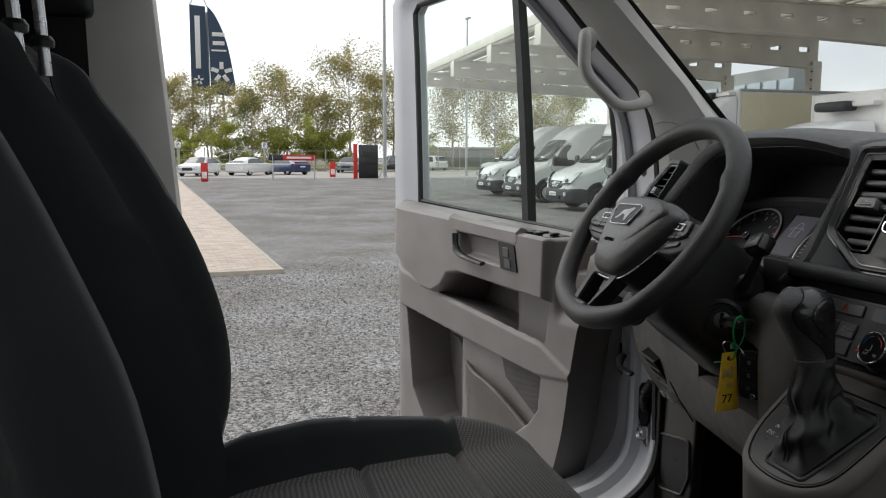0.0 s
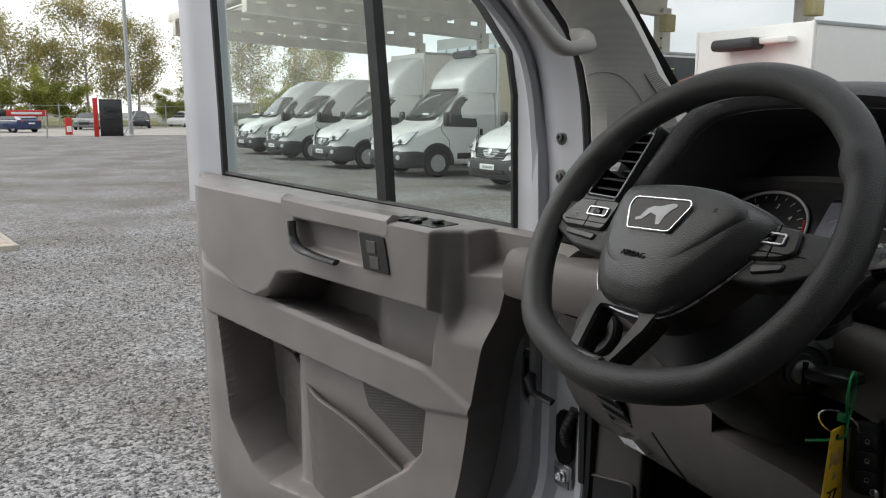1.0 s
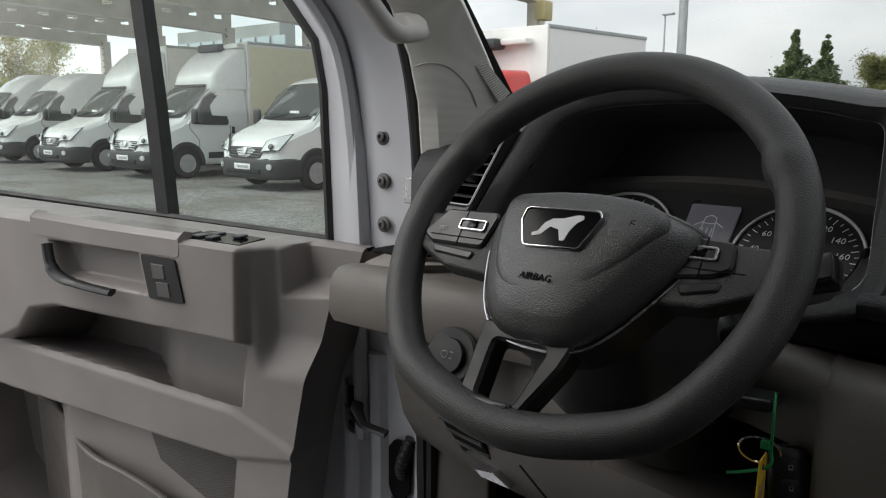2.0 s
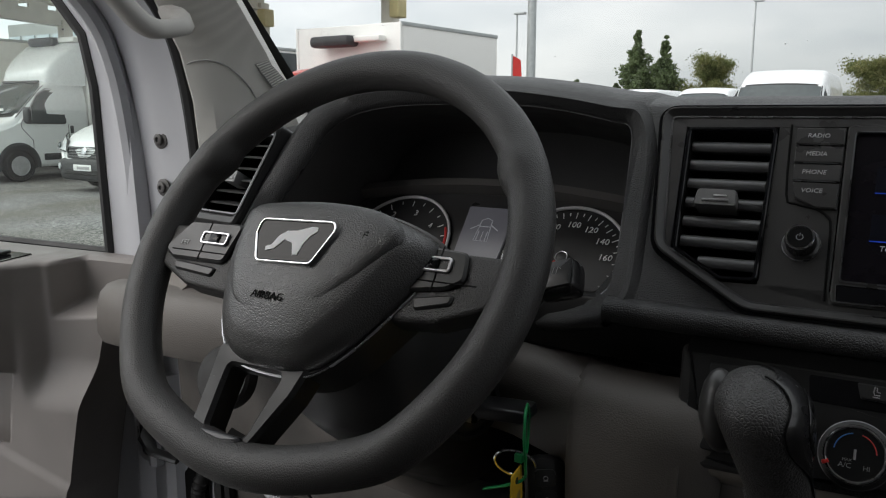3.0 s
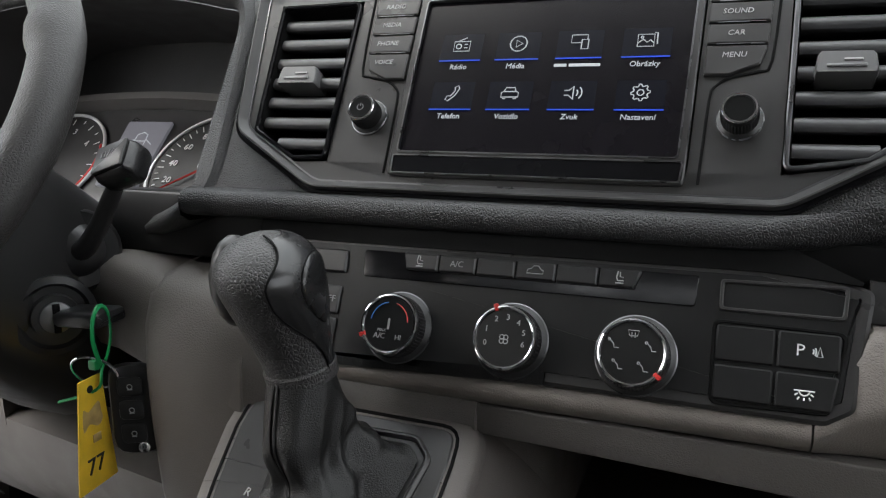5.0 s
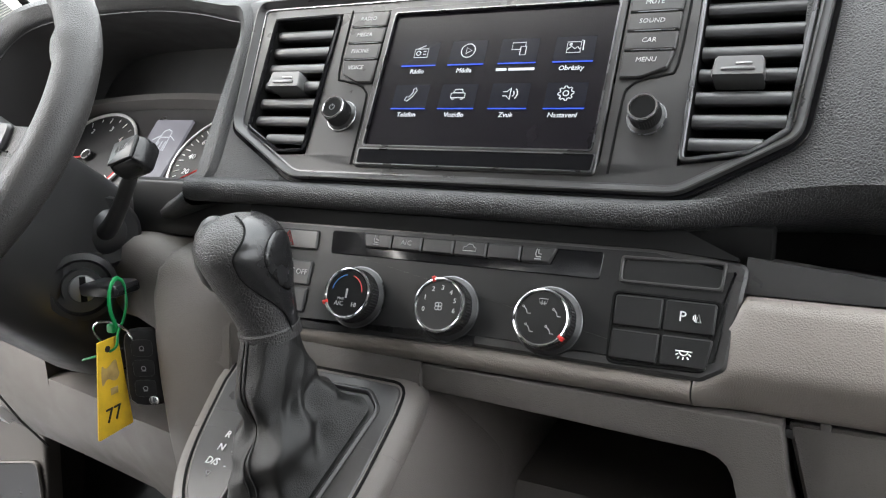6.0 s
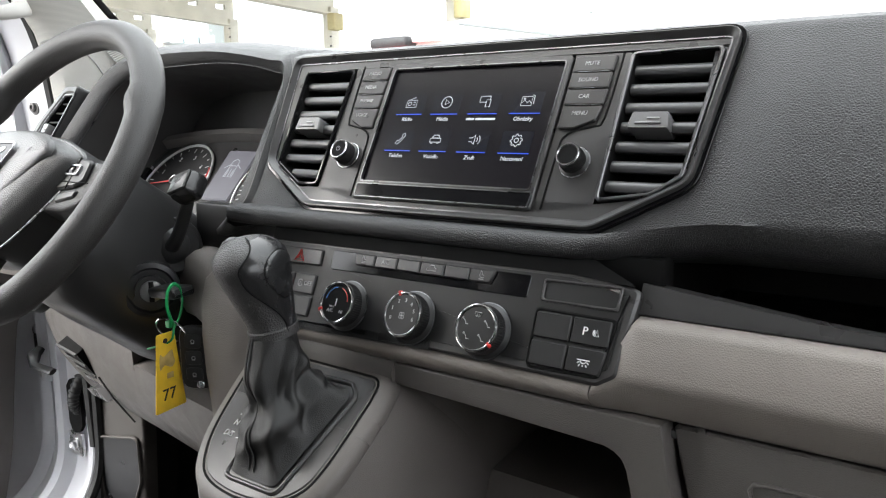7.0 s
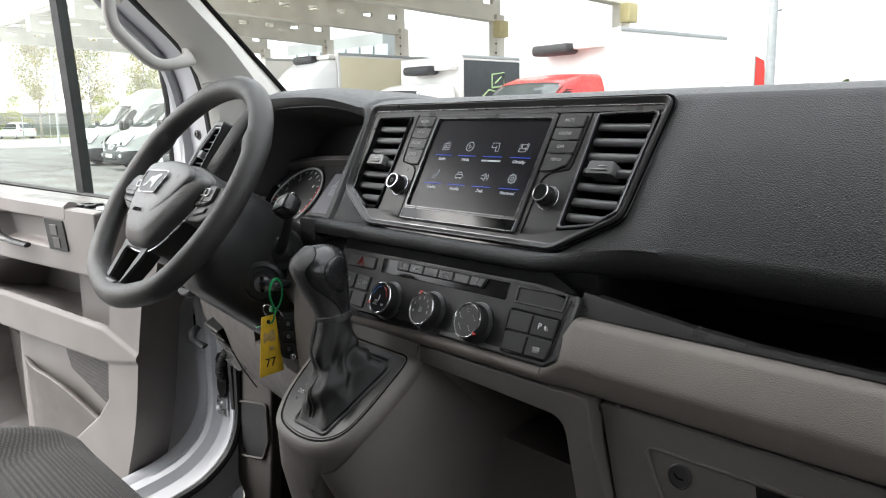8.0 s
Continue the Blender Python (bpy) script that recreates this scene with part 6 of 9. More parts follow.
# wiper stalk, right
st = [(-0.972, 0.690, 1.392), (-0.952, 0.684, 1.402), (-0.934, 0.680, 1.420), (-0.914, 0.674, 1.443), (-0.894, 0.664, 1.461)]
sp_ = smooth(st, 5)
stalk = part("wiper_stalk", tube(sp_, [0.0085 - 0.003 * i / (len(sp_) - 1) for i in range(len(sp_))], 14), M_DARK, col, "black wiper stalk")
stm = axes((-0.885, 0.656, 1.466), (0.95, 0.0, 0.30), (-0.2, 0.6, 0.75))
part("stalk_head", block((0.033, 0.027, 0.024), (0, 0, -0.001), 0.007), M_CAP, stalk, "black stalk head", stm)
part("head_face", block((0.0275, 0.0215, 0.003), (0, 0, 0.0105), 0.0012), M_DARK, stalk, "smooth face with pale marks", stm)
bm_ = axes((-0.973, 0.692, 1.395), (0.6, 0.78, 0.0), (-0.2, 0.12, 1))
part("stalk_base", lathe([(0.034, -0.012), (0.033, 0.002), (0.030, 0.006), (0.021, 0.004), (0.019, 0.008), (0.012, 0.013), (0.0001, 0.014)], 32), M_DARK, stalk, "", bm_)
line_art([[(-1, -0.4), (-1, 0.4), (-0.4, 0.4), (-0.4, -0.4), (-1, -0.4)], [(0, -0.5), (0.3, 0.5)], [(0.6, -0.5), (0.9, 0.5), (1.3, 0.1)]], (-0.001, 0.002), 0.0055, stalk, M_GREY_INK, 0.0003, stm, 0.0122)
# ignition lock and key
ign = part("ignition_lock", lathe([(0.03, -0.01), (0.03, 0.004), (0.025, 0.007), (0.0225, 0.004), (0.017, 0.004), (0.0165, 0.010), (0.0001, 0.010)], 30), M_DARK, col, "ignition lock with bright barrel", axes((-0.966, 0.66, 1.352), (0.55, 0.83, 0), (0, 0, 1)))
igm = axes((-0.966, 0.66, 1.352), (0.55, 0.83, 0), (0, 0, 1))
part("barrel", lathe([(0.012, 0.009), (0.0115, 0.0125), (0.009, 0.0135), (0.0001, 0.0135)], 26), M_GALVD, ign, "", igm)
part("barrel_slot", block((0.005, 0.022, 0.003), (0, 0, 0.0135), 0.0008), M_HOLE, ign, "", igm)

keys = thing("key_bunch", "folding car keys with a worn yellow number tag", "keys", (-0.915, 0.645, 1.32))
part("key_blade_grip", block((0.028, 0.011, 0.046), (0, 0, 0.036), 0.004), M_KEY, keys, "black plastic key grip in the lock", axes((-0.966, 0.66, 1.352), (0.02, 1.0, 0.05), (-0.08, -0.05, 1)))
# spare folding key hanging on the ring
fk = axes((-0.893, 0.660, 1.290), (0.80, 0.60, -0.05), (-0.12, 0.08, 1))
fold = part("folding_key", block((0.034, 0.066, 0.014), (0, 0, 0), 0.005, 0.012), M_KEY, keys, "black folding key with three buttons", fk)
for k in range(3):
    part("key_button", block((0.017, 0.014, 0.002), (-0.002, 0.017 - k * 0.017, 0.0072), 0.0008, 0.004), M_DARK, fold, "", fk)
    line_art([circle(0, 0, 0.5, 8), [(-0.5, -0.6), (0.5, -0.6)]], (-0.002, 0.017 - k * 0.017), 0.0035, fold, M_GREY_INK, 0.0004, fk, 0.0085)
part("key_stud", lathe([(0.004, 0), (0.004, 0.003), (0.003, 0.0035)], 14), M_CHROME, fold, "", fk @ Matrix.Translation((0.004, -0.027, 0.007)))
ringm = axes((-0.914, 0.645, 1.319), (0.93, 0.3, 0), (0, -0.45, 0.89))
part("split_ring", tube([ringm @ V((0.016 * math.cos(t), 0.015 * math.sin(t), 0)) for t in np.linspace(0, 2 * math.pi, 30, endpoint=False)], 0.0011, 6, True), M_CHROME, keys, "steel split ring")
tie = [V((-0.905, 0.645, 1.0)) + V((-0.28, 0.96, 0)) * u + V((0, 0, z)) for u, z in ((-0.004, 0.327), (-0.011, 0.345), (-0.009, 0.361), (0.0, 0.368), (0.010, 0.362), (0.012, 0.345), (0.006, 0.332), (-0.003, 0.323), (-0.008, 0.312))]
tie = smooth(tie + [V((-0.916, 0.633, 1.305)), V((-0.934, 0.630, 1.299))], 5)
part("cable_tie", tube(tie, 0.0019, 6, flat=0.6), M_GREEN, keys, "green cable tie")
part("tie_head", block((0.007, 0.006, 0.007), (-0.908, 0.640, 1.327), 0.001), M_GREEN, keys)
tg = axes((-0.908, 0.634, 1.2805), (-0.10, 1.0, 0.02), (0.02, -0.02, 1))
tag = part("number_tag", plate(rounded(mm((-11, 39), (11, 39), (20, -42), (-19, -43)), 0.0015, 2), -0.0006, 0.0006, 0.0), M_YELLOW, keys, "yellow tag lettered in black", tg)
lettering("77", 0.0175, tg @ Matrix.Translation((-0.001, -0.026, 0.0009)), M_BLACKINK, tag, "figures")
part("tag_smudge", plate([(p.x, p.y) for p in smooth([(x / 1000, y / 1000, 0) for x, y in ((-9, 18), (-4, 15), (6, 20), (8, 12), (9, 6), (4, 2), (-4, 6), (-10, 2))], 3, True)], 0.0006, 0.0008), M_SMUDGE, tag, "worn smudge", tg)
part("tag_hole", lathe([(0.0028, 0.0006), (0.0028, 0.0009)], 14), M_BLACKINK, tag, "", tg @ Matrix.Translation((-0.001, 0.031, 0)))
part("tag_mark", block((0.008, 0.006, 0.0004), (0.002, -0.006, 0.0009), 0.0001), M_SMUDGE, tag, "", tg)

# ---- open driver's door ----
TH = radians(16.7)
HX, HY = -1.60, 0.855


def dp(u, z, o=0.0):
    """A point of the door: u from the hinge, z up, o towards the cab."""
    return V((HX - u * math.cos(TH) + o * math.sin(TH), HY - u * math.sin(TH) - o * math.cos(TH), z))


def inside(poly, U, Z):
    """Signed distance to a polygon, minus inside."""
    P = np.array(poly)
    d = np.full(U.shape, 1e9)
    ins = np.zeros(U.shape, bool)
    for i in range(len(P)):
        a, b = P[i - 1], P[i]
        e = b - a
        t = np.clip(((U - a[0]) * e[0] + (Z - a[1]) * e[1]) / (e @ e), 0, 1)
        d = np.minimum(d, np.hypot(U - a[0] - t * e[0], Z - a[1] - t * e[1]))
        cond = ((a[1] > Z) != (b[1] > Z)) & (U < (b[0] - a[0]) * (Z - a[1]) / (b[1] - a[1] + 1e-12) + a[0])
        ins ^= cond
    return np.where(ins, -d, d)


def sstep(e0, e1, x):
    t = np.clip((x - e0) / (e1 - e0), 0, 1)
    return t * t * (3 - 2 * t)


door = thing("driver_door", "wide open driver's door with taupe moulded lining", "van door", tuple(dp(0.3, 0.55)))
NU, NZ = 330, 280
uu = np.linspace(0, 1, NU)
vv = np.linspace(0, 1, NZ)
Ug, Vg = np.meshgrid(uu, vv)
z_lo = 0.58
belt = lambda u: 1.385 + 0.052 * u
# front edge of the lining leans back downwards, rear edge stands nearly straight
zt_ = belt(Ug)
Zg = z_lo + (zt_ - z_lo) * Vg
front = sum(np.interp(Zg + d, [0.50, 0.58, 0.72, 0.88, 0.95, 1.07, 1.30, 1.39, 1.48], [0.26, 0.20, 0.13, 0.075, 0.05, 0.036, -0.012, -0.045, -0.075]) for d in (-0.08, -0.05, -0.02, 0.0, 0.02, 0.05, 0.08)) / 7
rear = np.interp(Zg, [0.58, 0.9, 1.1, 1.3, 1.44], [1.00, 1.05, 1.062, 1.068, 1.07])
Ug = front + (rear - front) * Ug
off = 0.128 * (1 - sstep(0.80, 1.075, Ug)) + 0.022
off -= 0.025 * (1 - sstep(0.58, 0.75, Zg))
arm = [(1.0, 1.45), (0.60, 1.45), (0.090, 1.45), (0.098, 1.252), (0.46, 1.272), (0.515, 1.262), (0.545, 1.225), (0.60, 1.200), (0.66, 1.205), (0.86, 1.30), (1.0, 1.36)]
d_arm = inside(arm, Ug, Zg)
off += 0.026 * (1 - sstep(-0.009, 0.003, d_arm)) * (1 - sstep(0.75, 0.98, Ug))
pocket = [(0.594, 1.200), (0.555, 1.222), (0.515, 1.262), (0.46, 1.272), (0.104, 1.252), (0.119, 1.152)]
d_p = inside(pocket, Ug, Zg)
m_p = 1 - sstep(-0.012, 0.001, d_p)
off = off * (1 - m_p) + m_p * (0.10 - 0.115 * sstep(0.26, 0.46, Ug))
low_p = [(0.785, 1.128), (0.36, 1.088), (0.132, 1.070), (0.142, 0.984), (0.178, 0.940), (0.31, 0.84), (0.40, 0.78), (0.61, 0.772), (0.67, 0.80), (0.748, 0.888)]
d_l = inside(low_p, Ug, Zg)
m_l = 1 - sstep(-0.012, 0.001, d_l)
off = off * (1 - m_l) + m_l * (0.108 - 0.125 * sstep(0.52, 0.70, Ug))
step_p = [(0.062, 1.45), (-0.06, 1.45), (-0.06, 1.335), (0.056, 1.325)]
d_s = inside(step_p, Ug, Zg)
off -= 0.055 * (1 - sstep(-0.012, 0.006, d_s))
# band crease below the arm rest
band_p = [(1.1, 1.16), (0.815, 1.128), (0.36, 1.082), (0.148, 1.064), (0.02, 1.08), (0.02, 1.10), (0.134, 1.149), (0.59, 1.198), (0.80, 1.24), (1.1, 1.30)]
d_b = inside(band_p, Ug, Zg)
off += 0.006 * (1 - sstep(-0.01, 0.002, d_b)) * (1 - sstep(0.8, 0.95, Ug))
bowl = [(0.462, 1.384), (0.278, 1.376), (0.266, 1.316), (0.436, 1.325)]
off = off - 0.03 * (1 - sstep(-0.007, 0.002, inside(bowl, Ug, Zg)))
# pockets hollow out behind their lips
Zm = Zg - 0.05 * m_p * (1 - sstep(0.0, 0.07, Zg - (1.152 + 0.101 * (Ug - 0.119))))
Um = Ug + 0.05 * m_l * sstep(0.56, 0.74, Ug) + 0.06 * m_p * sstep(0.44, 0.56, Ug)
off = off - 0.03 * (1 - sstep(0.066, 0.092, Ug)) * sstep(1.2, 1.27, Zg)
rows = [[dp(Um[j, i], Zm[j, i], off[j, i]) for i in range(NU)] for j in range(NZ)]
rows.append([dp(Ug[-1, i], Zg[-1, i] + 0.004, off[-1, i] - 0.008) for i in range(NU)])
rows.append([dp(Ug[-1, i], Zg[-1, i] + 0.004, 0.03) for i in range(NU)])
rows.append([dp(Ug[-1, i], Zg[-1, i] - 0.02, 0.012) for i in range(NU)])
part("door_lining", sheet(rows), M_TAUPE, door, "taupe moulded plastic lining", sharp=60)
# returned edge of the lining on the hinge side, its shade put into the colour
part("hinge_side", sheet([[dp(Ug[j, 0], Zg[j, 0], off[j, 0]) for j in range(NZ)], [dp(Ug[j, 0] - 0.012, Zg[j, 0], off[j, 0] * 0.7) for j in range(NZ)], [dp(Ug[j, 0] - 0.008, Zg[j, 0], 0.055 * (1 - step(1.18, 1.28, Zg[j, 0]))) for j in range(NZ)]]), M_LOWDASH, door, "taupe hinge side with shade in its colour")
part("rear_side", sheet([[dp(Ug[j, -1], Zg[j, -1], off[j, -1]) for j in range(NZ)], [dp(Ug[j, -1] + 0.004, Zg[j, -1], 0.0) for j in range(NZ)]]), M_TAUPE, door)
# outer skin
sk = [(-0.03, 0.52), (0.30, 0.50), (1.04, 0.50), (1.09, 0.9), (1.095, 1.42), (-0.03, 1.37), (-0.03, 1.0)]
part("door_skin", loft([[dp(u, z, -0.025) for u, z in sk], [dp(u, z, -0.045) for u, z in sk], [dp(u * 0.98, z, -0.06) for u, z in sk]]), M_SILVER, door, "silver painted outer skin")
# window frame: rear post, roof rail, raked front
FO = [(1.095, 1.36), (1.098, 1.6), (1.105, 1.9), (1.11, 2.08), (1.06, 2.12), (0.50, 2.13), (0.40, 2.09), (0.22, 1.945), (0.08, 1.80), (0.0, 1.70), (-0.02, 1.62), (-0.03, 1.36)]
FI = [(0.935, 1.36), (0.945, 1.6), (0.962, 1.9), (0.975, 2.03), (0.95, 2.055), (0.52, 2.06), (0.42, 2.02), (0.255, 1.90), (0.13, 1.775), (0.065, 1.69), (0.052, 1.62), (0.045, 1.36)]
rows = []
for (uo, zo), (ui, zi) in zip(FO, FI):
    rows.append([dp(uo, zo, -0.025), dp(uo, zo, 0.02), dp(lerp(uo, ui, 0.12), lerp(zo, zi, 0.12), 0.034), dp(lerp(uo, ui, 0.5), lerp(zo, zi, 0.5), 0.03), dp(lerp(uo, ui, 0.62), lerp(zo, zi, 0.62), 0.018), dp(lerp(uo, ui, 0.9), lerp(zo, zi, 0.9), 0.016), dp(ui, zi, 0.01), dp(ui, zi, -0.02)])
fr2 = []
for a, b in zip(rows, rows[1:]):
    for k in range(4):
        fr2.append([p.lerp(q, k / 4) for p, q in zip(a, b)])
fr2.append(rows[-1])
part("window_frame", loft(fr2), M_SILVER, door, "silver painted window frame", sharp=50)
part("glass_seal", tube([dp(lerp(a, b, 0.97), lerp(c, d, 0.97), 0.012) for (a, c), (b, d) in zip(FO, FI)], 0.009, 8), M_SEAL, door, "black glass seal")
gl = part("door_glass", sheet([[dp(u, z, 0.002) for u, z in FI[:6]], [dp(u, z, 0.002) for u, z in FI[11:5:-1]]]), M_DOORGLASS, door, "greenish clear door glass")
gl.visible_shadow = False
part("divider_bar", loft([[dp(u - 0.014, z, -0.01), dp(u + 0.014, z, -0.01), dp(u + 0.013, z, 0.016), dp(u - 0.013, z, 0.016)] for u, z in ((0.374, 1.36), (0.392, 1.6), (0.415, 1.82), (0.445, 2.06))]), M_SEAL, door, "black divider bar")
part("belt_seal", tube([dp(u, belt(u) + 0.004, 0.012) for u in np.linspace(0.04, 0.94, 20)], 0.006, 6), M_SEAL, door)
# arm rest cap, switches, inner handle
part("pull_cap", loft([[dp(u, z + 0.03, 0.145), dp(u, z + 0.034, 0.163), dp(u, z + 0.026, 0.176), dp(u, z, 0.177), dp(u, z - 0.004, 0.17), dp(u, z - 0.004, 0.15)] for u, z in ((0.500, 1.395), (0.496, 1.392), (0.36, 1.383), (0.205, 1.376), (0.20, 1.379))]), M_TAUPE, door, "taupe pull rail")
# shaded hollow behind the rail, drawn as a flat darker patch
part("pull_hollow_patch", plate(rounded([(0, 0), (0.22, 0), (0.22, 0.05), (0, 0.05)], 0.01, 3), 0, 0.002), M_TAUPE2, door, "", axes(tuple(dp(0.44, 1.413, 0.145)), (math.cos(TH), math.sin(TH), -0.05), (-math.sin(TH), math.cos(TH), 0)))
swp = part("window_switches", loft([[dp(0.215, 1.39, 0.085), dp(0.215, 1.4035, 0.088), dp(0.215, 1.4025, 0.150), dp(0.215, 1.39, 0.154)], [dp(0.112, 1.385, 0.085), dp(0.112, 1.3985, 0.088), dp(0.112, 1.3975, 0.15), dp(0.112, 1.385, 0.154)]]), M_GLOSS, door, "glossy black window switch block")
for u, o in ((0.195, 0.135), (0.17, 0.135), (0.185, 0.105), (0.14, 0.11)):
    b = block((0.016, 0.02, 0.005), (0, 0, 0), 0.003)
    part("window_switch", b, M_DARK, swp, "", axes(tuple(dp(u, 1.4025, o)), (math.cos(TH), math.sin(TH), 0), (-math.sin(TH), math.cos(TH), 0)))
hp = rounded([(0.470, 1.388), (0.272, 1.380), (0.203, 1.375), (0.188, 1.305), (0.256, 1.308), (0.31, 1.312), (0.442, 1.318)], 0.006, 3)
part("handle_recess", tube([dp(u, z, 0.1745) for u, z in hp], 0.0014, 5, True), M_SEAL, door, "dark recess line")
part("inner_handle", tube(smooth([dp(0.455, 1.380, 0.186), dp(0.446, 1.352, 0.19), dp(0.428, 1.332, 0.192), (dp(0.375, 1.322, 0.194)), dp(0.318, 1.316, 0.192)], 6), [0.009] * 8 + [0.011] * 8 + [0.009] * 9, 10, flat=0.6), M_DARK, door, "dark inner door handle")
lock_p = rounded([(0.270, 1.377), (0.206, 1.373), (0.192, 1.308), (0.257, 1.311)], 0.004, 3)
dl = part("lock_switch_plate", loft([[dp(u, z, 0.1745) for u, z in lock_p], [dp(u, z, 0.1795) for u, z in lock_p]]), M_DARK, door, "dark plate with two lock buttons")
for z in (1.353, 1.326):
    part("lock_button", loft([[dp(u, z + dz, 0.178) for u, dz in ((0.249 - (1.345 - z) * 0.3, 0.0125), (0.223 - (1.345 - z) * 0.3, 0.0115), (0.220 - (1.345 - z) * 0.3, -0.0125), (0.246 - (1.345 - z) * 0.3, -0.0115))], [dp(u, z + dz, 0.1812) for u, dz in ((0.247 - (1.345 - z) * 0.3, 0.0105), (0.225 - (1.345 - z) * 0.3, 0.0098), (0.222 - (1.345 - z) * 0.3, -0.0105), (0.244 - (1.345 - z) * 0.3, -0.0098))]]), M_BROW, dl)
# loudspeaker mesh
spk = [(0.337, 1.086), (0.136, 1.068), (0.145, 0.988), (0.178, 0.948), (0.312, 1.02)]
cen = (sum(p[0] for p in spk) / 5, sum(p[1] for p in spk) / 5)
part("speaker_mesh", loft([[dp(u, z, 0.114) for u, z in spk], [dp(u, z, 0.12) for u, z in spk]]), M_GRILLE, door, "dark woven speaker mesh")
wall_r = []
for u in np.linspace(0.71, 0.195, 40):
    top_ = float(np.mean([np.interp(u + d, [0.15, 0.195, 0.25, 0.31, 0.36, 0.42, 0.52, 0.62, 0.75], [0.90, 0.918, 0.943, 0.970, 0.988, 1.001, 1.016, 1.030, 1.046]) for d in (-0.04, -0.02, 0, 0.02, 0.04)]))
    bot_ = float(np.interp(u, [0.195, 0.31, 0.40, 0.61, 0.71], [0.90, 0.80, 0.75, 0.74, 0.77]))
    back_ = 0.11 * step(0.42, 0.72, u)
    wall_r.append([dp(u, z, o - back_) for z, o in ((bot_, 0.128), (top_ - 0.010, 0.136), (top_ - 0.003, 0.1385), (top_, 0.136), (top_, 0.130), (top_ - 0.006, 0.122), (bot_, 0.110))])
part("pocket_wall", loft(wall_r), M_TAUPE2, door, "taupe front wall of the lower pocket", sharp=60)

# ---- driver's seat ----
seat = thing("driver_seat", "dark grey cloth driver's seat with black side bolsters", "car seat", (-1.055, 0.15, 0.72))
SX = -1.055


def across(t):
    """-1 to 1 over the width: height and depth of the bolsters."""
    a = abs(t)
    return step(0.58, 0.86, a) * (1 - 0.35 * step(0.9, 1.0, a))


cush = []
for y, zc, bol, wid in ((-0.12, 1.02, 0.035, 0.255), (0.0, 1.055, 0.045, 0.26), (0.1, 1.072, 0.045, 0.262), (0.165, 1.076, 0.045, 0.265), (0.178, 1.068, 0.05, 0.265), (0.19, 1.077, 0.045, 0.265), (0.26, 1.083, 0.04, 0.268), (0.325, 1.086, 0.038, 0.268), (0.338, 1.077, 0.04, 0.268), (0.35, 1.088, 0.036, 0.268), (0.41, 1.094, 0.02, 0.268), (0.455, 1.088, 0.01, 0.265), (0.485, 1.07, 0.004, 0.262), (0.505, 1.04, 0.0, 0.258), (0.51, 1.0, 0.0, 0.255), (0.505, 0.94, 0, 0.25)):
    cush.append([(SX + t * wid * (0.97 if abs(t) > 0.95 else 1), y, zc + (bol + (0.03 * (1 - step(0.05, 0.45, y)) if t < 0 else 0)) * across(t) - 0.035 * step(0.86, 1.0, abs(t))) for t in np.linspace(-1, 1, 33)])
mid = [[r[i] for i in range(6, 27)] for r in cush]
part("cushion", sheet(mid), M_FABRIC, seat, "charcoal woven cloth cushion", sharp=75)
for nm, idx in (("bolster", range(0, 7)), ("bolster", range(26, 33))):
    rows_ = []
    for r in cush[:]:
        pts = [r[i] for i in idx]
        edge = pts[0] if idx[0] == 0 else pts[-1]
        s = -1 if idx[0] == 0 else 1
        low_ = [(edge[0] + s * 0.006, edge[1], edge[2] - 0.04), (edge[0] + s * 0.004, edge[1], 0.90)]
        rows_.append((low_[::-1] + pts) if idx[0] == 0 else pts + low_)
    part(nm, sheet(rows_), M_SEATSIDE, seat, "black cloth side bolster", sharp=75)
fc = [[(p[0], p[1] + 0.002, p[2] + 0.002) for p in r[1:32]] for r in cush[9:]]
part("front_roll", sheet(fc), M_FABRIC, seat, "raised front roll in woven cloth", sharp=75)
part("seat_base", block((0.44, 0.5, 0.24), (SX, 0.16, 0.85), 0.03), M_DARK, seat, "dark plastic seat base")
# backrest
back = []
for z, yf, bol, wid in ((1.03, -0.085, 0.03, 0.24), (1.10, -0.088, 0.045, 0.25), (1.19, -0.087, 0.065, 0.262), (1.30, -0.096, 0.072, 0.268), (1.42, -0.129, 0.072, 0.266), (1.52, -0.173, 0.07, 0.258), (1.60, -0.208, 0.062, 0.245), (1.66, -0.238, 0.05, 0.228), (1.70, -0.245, 0.035, 0.21), (1.722, -0.262, 0.015, 0.185), (1.73, -0.30, 0.0, 0.16)):
    back.append([(SX + t * wid, yf + bol * across(t) - 0.05 * step(0.88, 1.0, abs(t)), z) for t in np.linspace(-1, 1, 33)])
def denser(rows, n=4):
    """Rows in between on soft curves, for a rounded outline."""
    return [list(r) for r in zip(*[[tuple(p) for p in smooth(list(c), n)] for c in zip(*rows)])]


back = denser(back)
part("backrest_centre", sheet([[r[i] for i in range(7, 26)] for r in back]), M_FABRIC, seat, "charcoal woven cloth backrest", sharp=75)
for idx in (range(0, 8), range(25, 33)):
    rows_ = []
    for r in back:
        pts = [r[i] for i in idx]
        s = -1 if idx[0] == 0 else 1
        e = pts[0] if s < 0 else pts[-1]
        more = [(e[0] + s * 0.004, e[1] - 0.06, e[2]), (e[0] - s * 0.01, e[1] - 0.14, e[2] - 0.005), (SX + s * 0.1, e[1] - 0.15, e[2] - 0.01)]
        rows_.append(more[::-1] + pts if s < 0 else pts + more)
    part("side_bolster", sheet(rows_), M_SEATSIDE, seat, "black cloth side bolster", sharp=75)
    part("bolster_piping", tube([r[7 if idx[0] == 0 else 25] for r in back[1:-1]], 0.0028, 6), M_SEATSIDE, seat, "black piping")
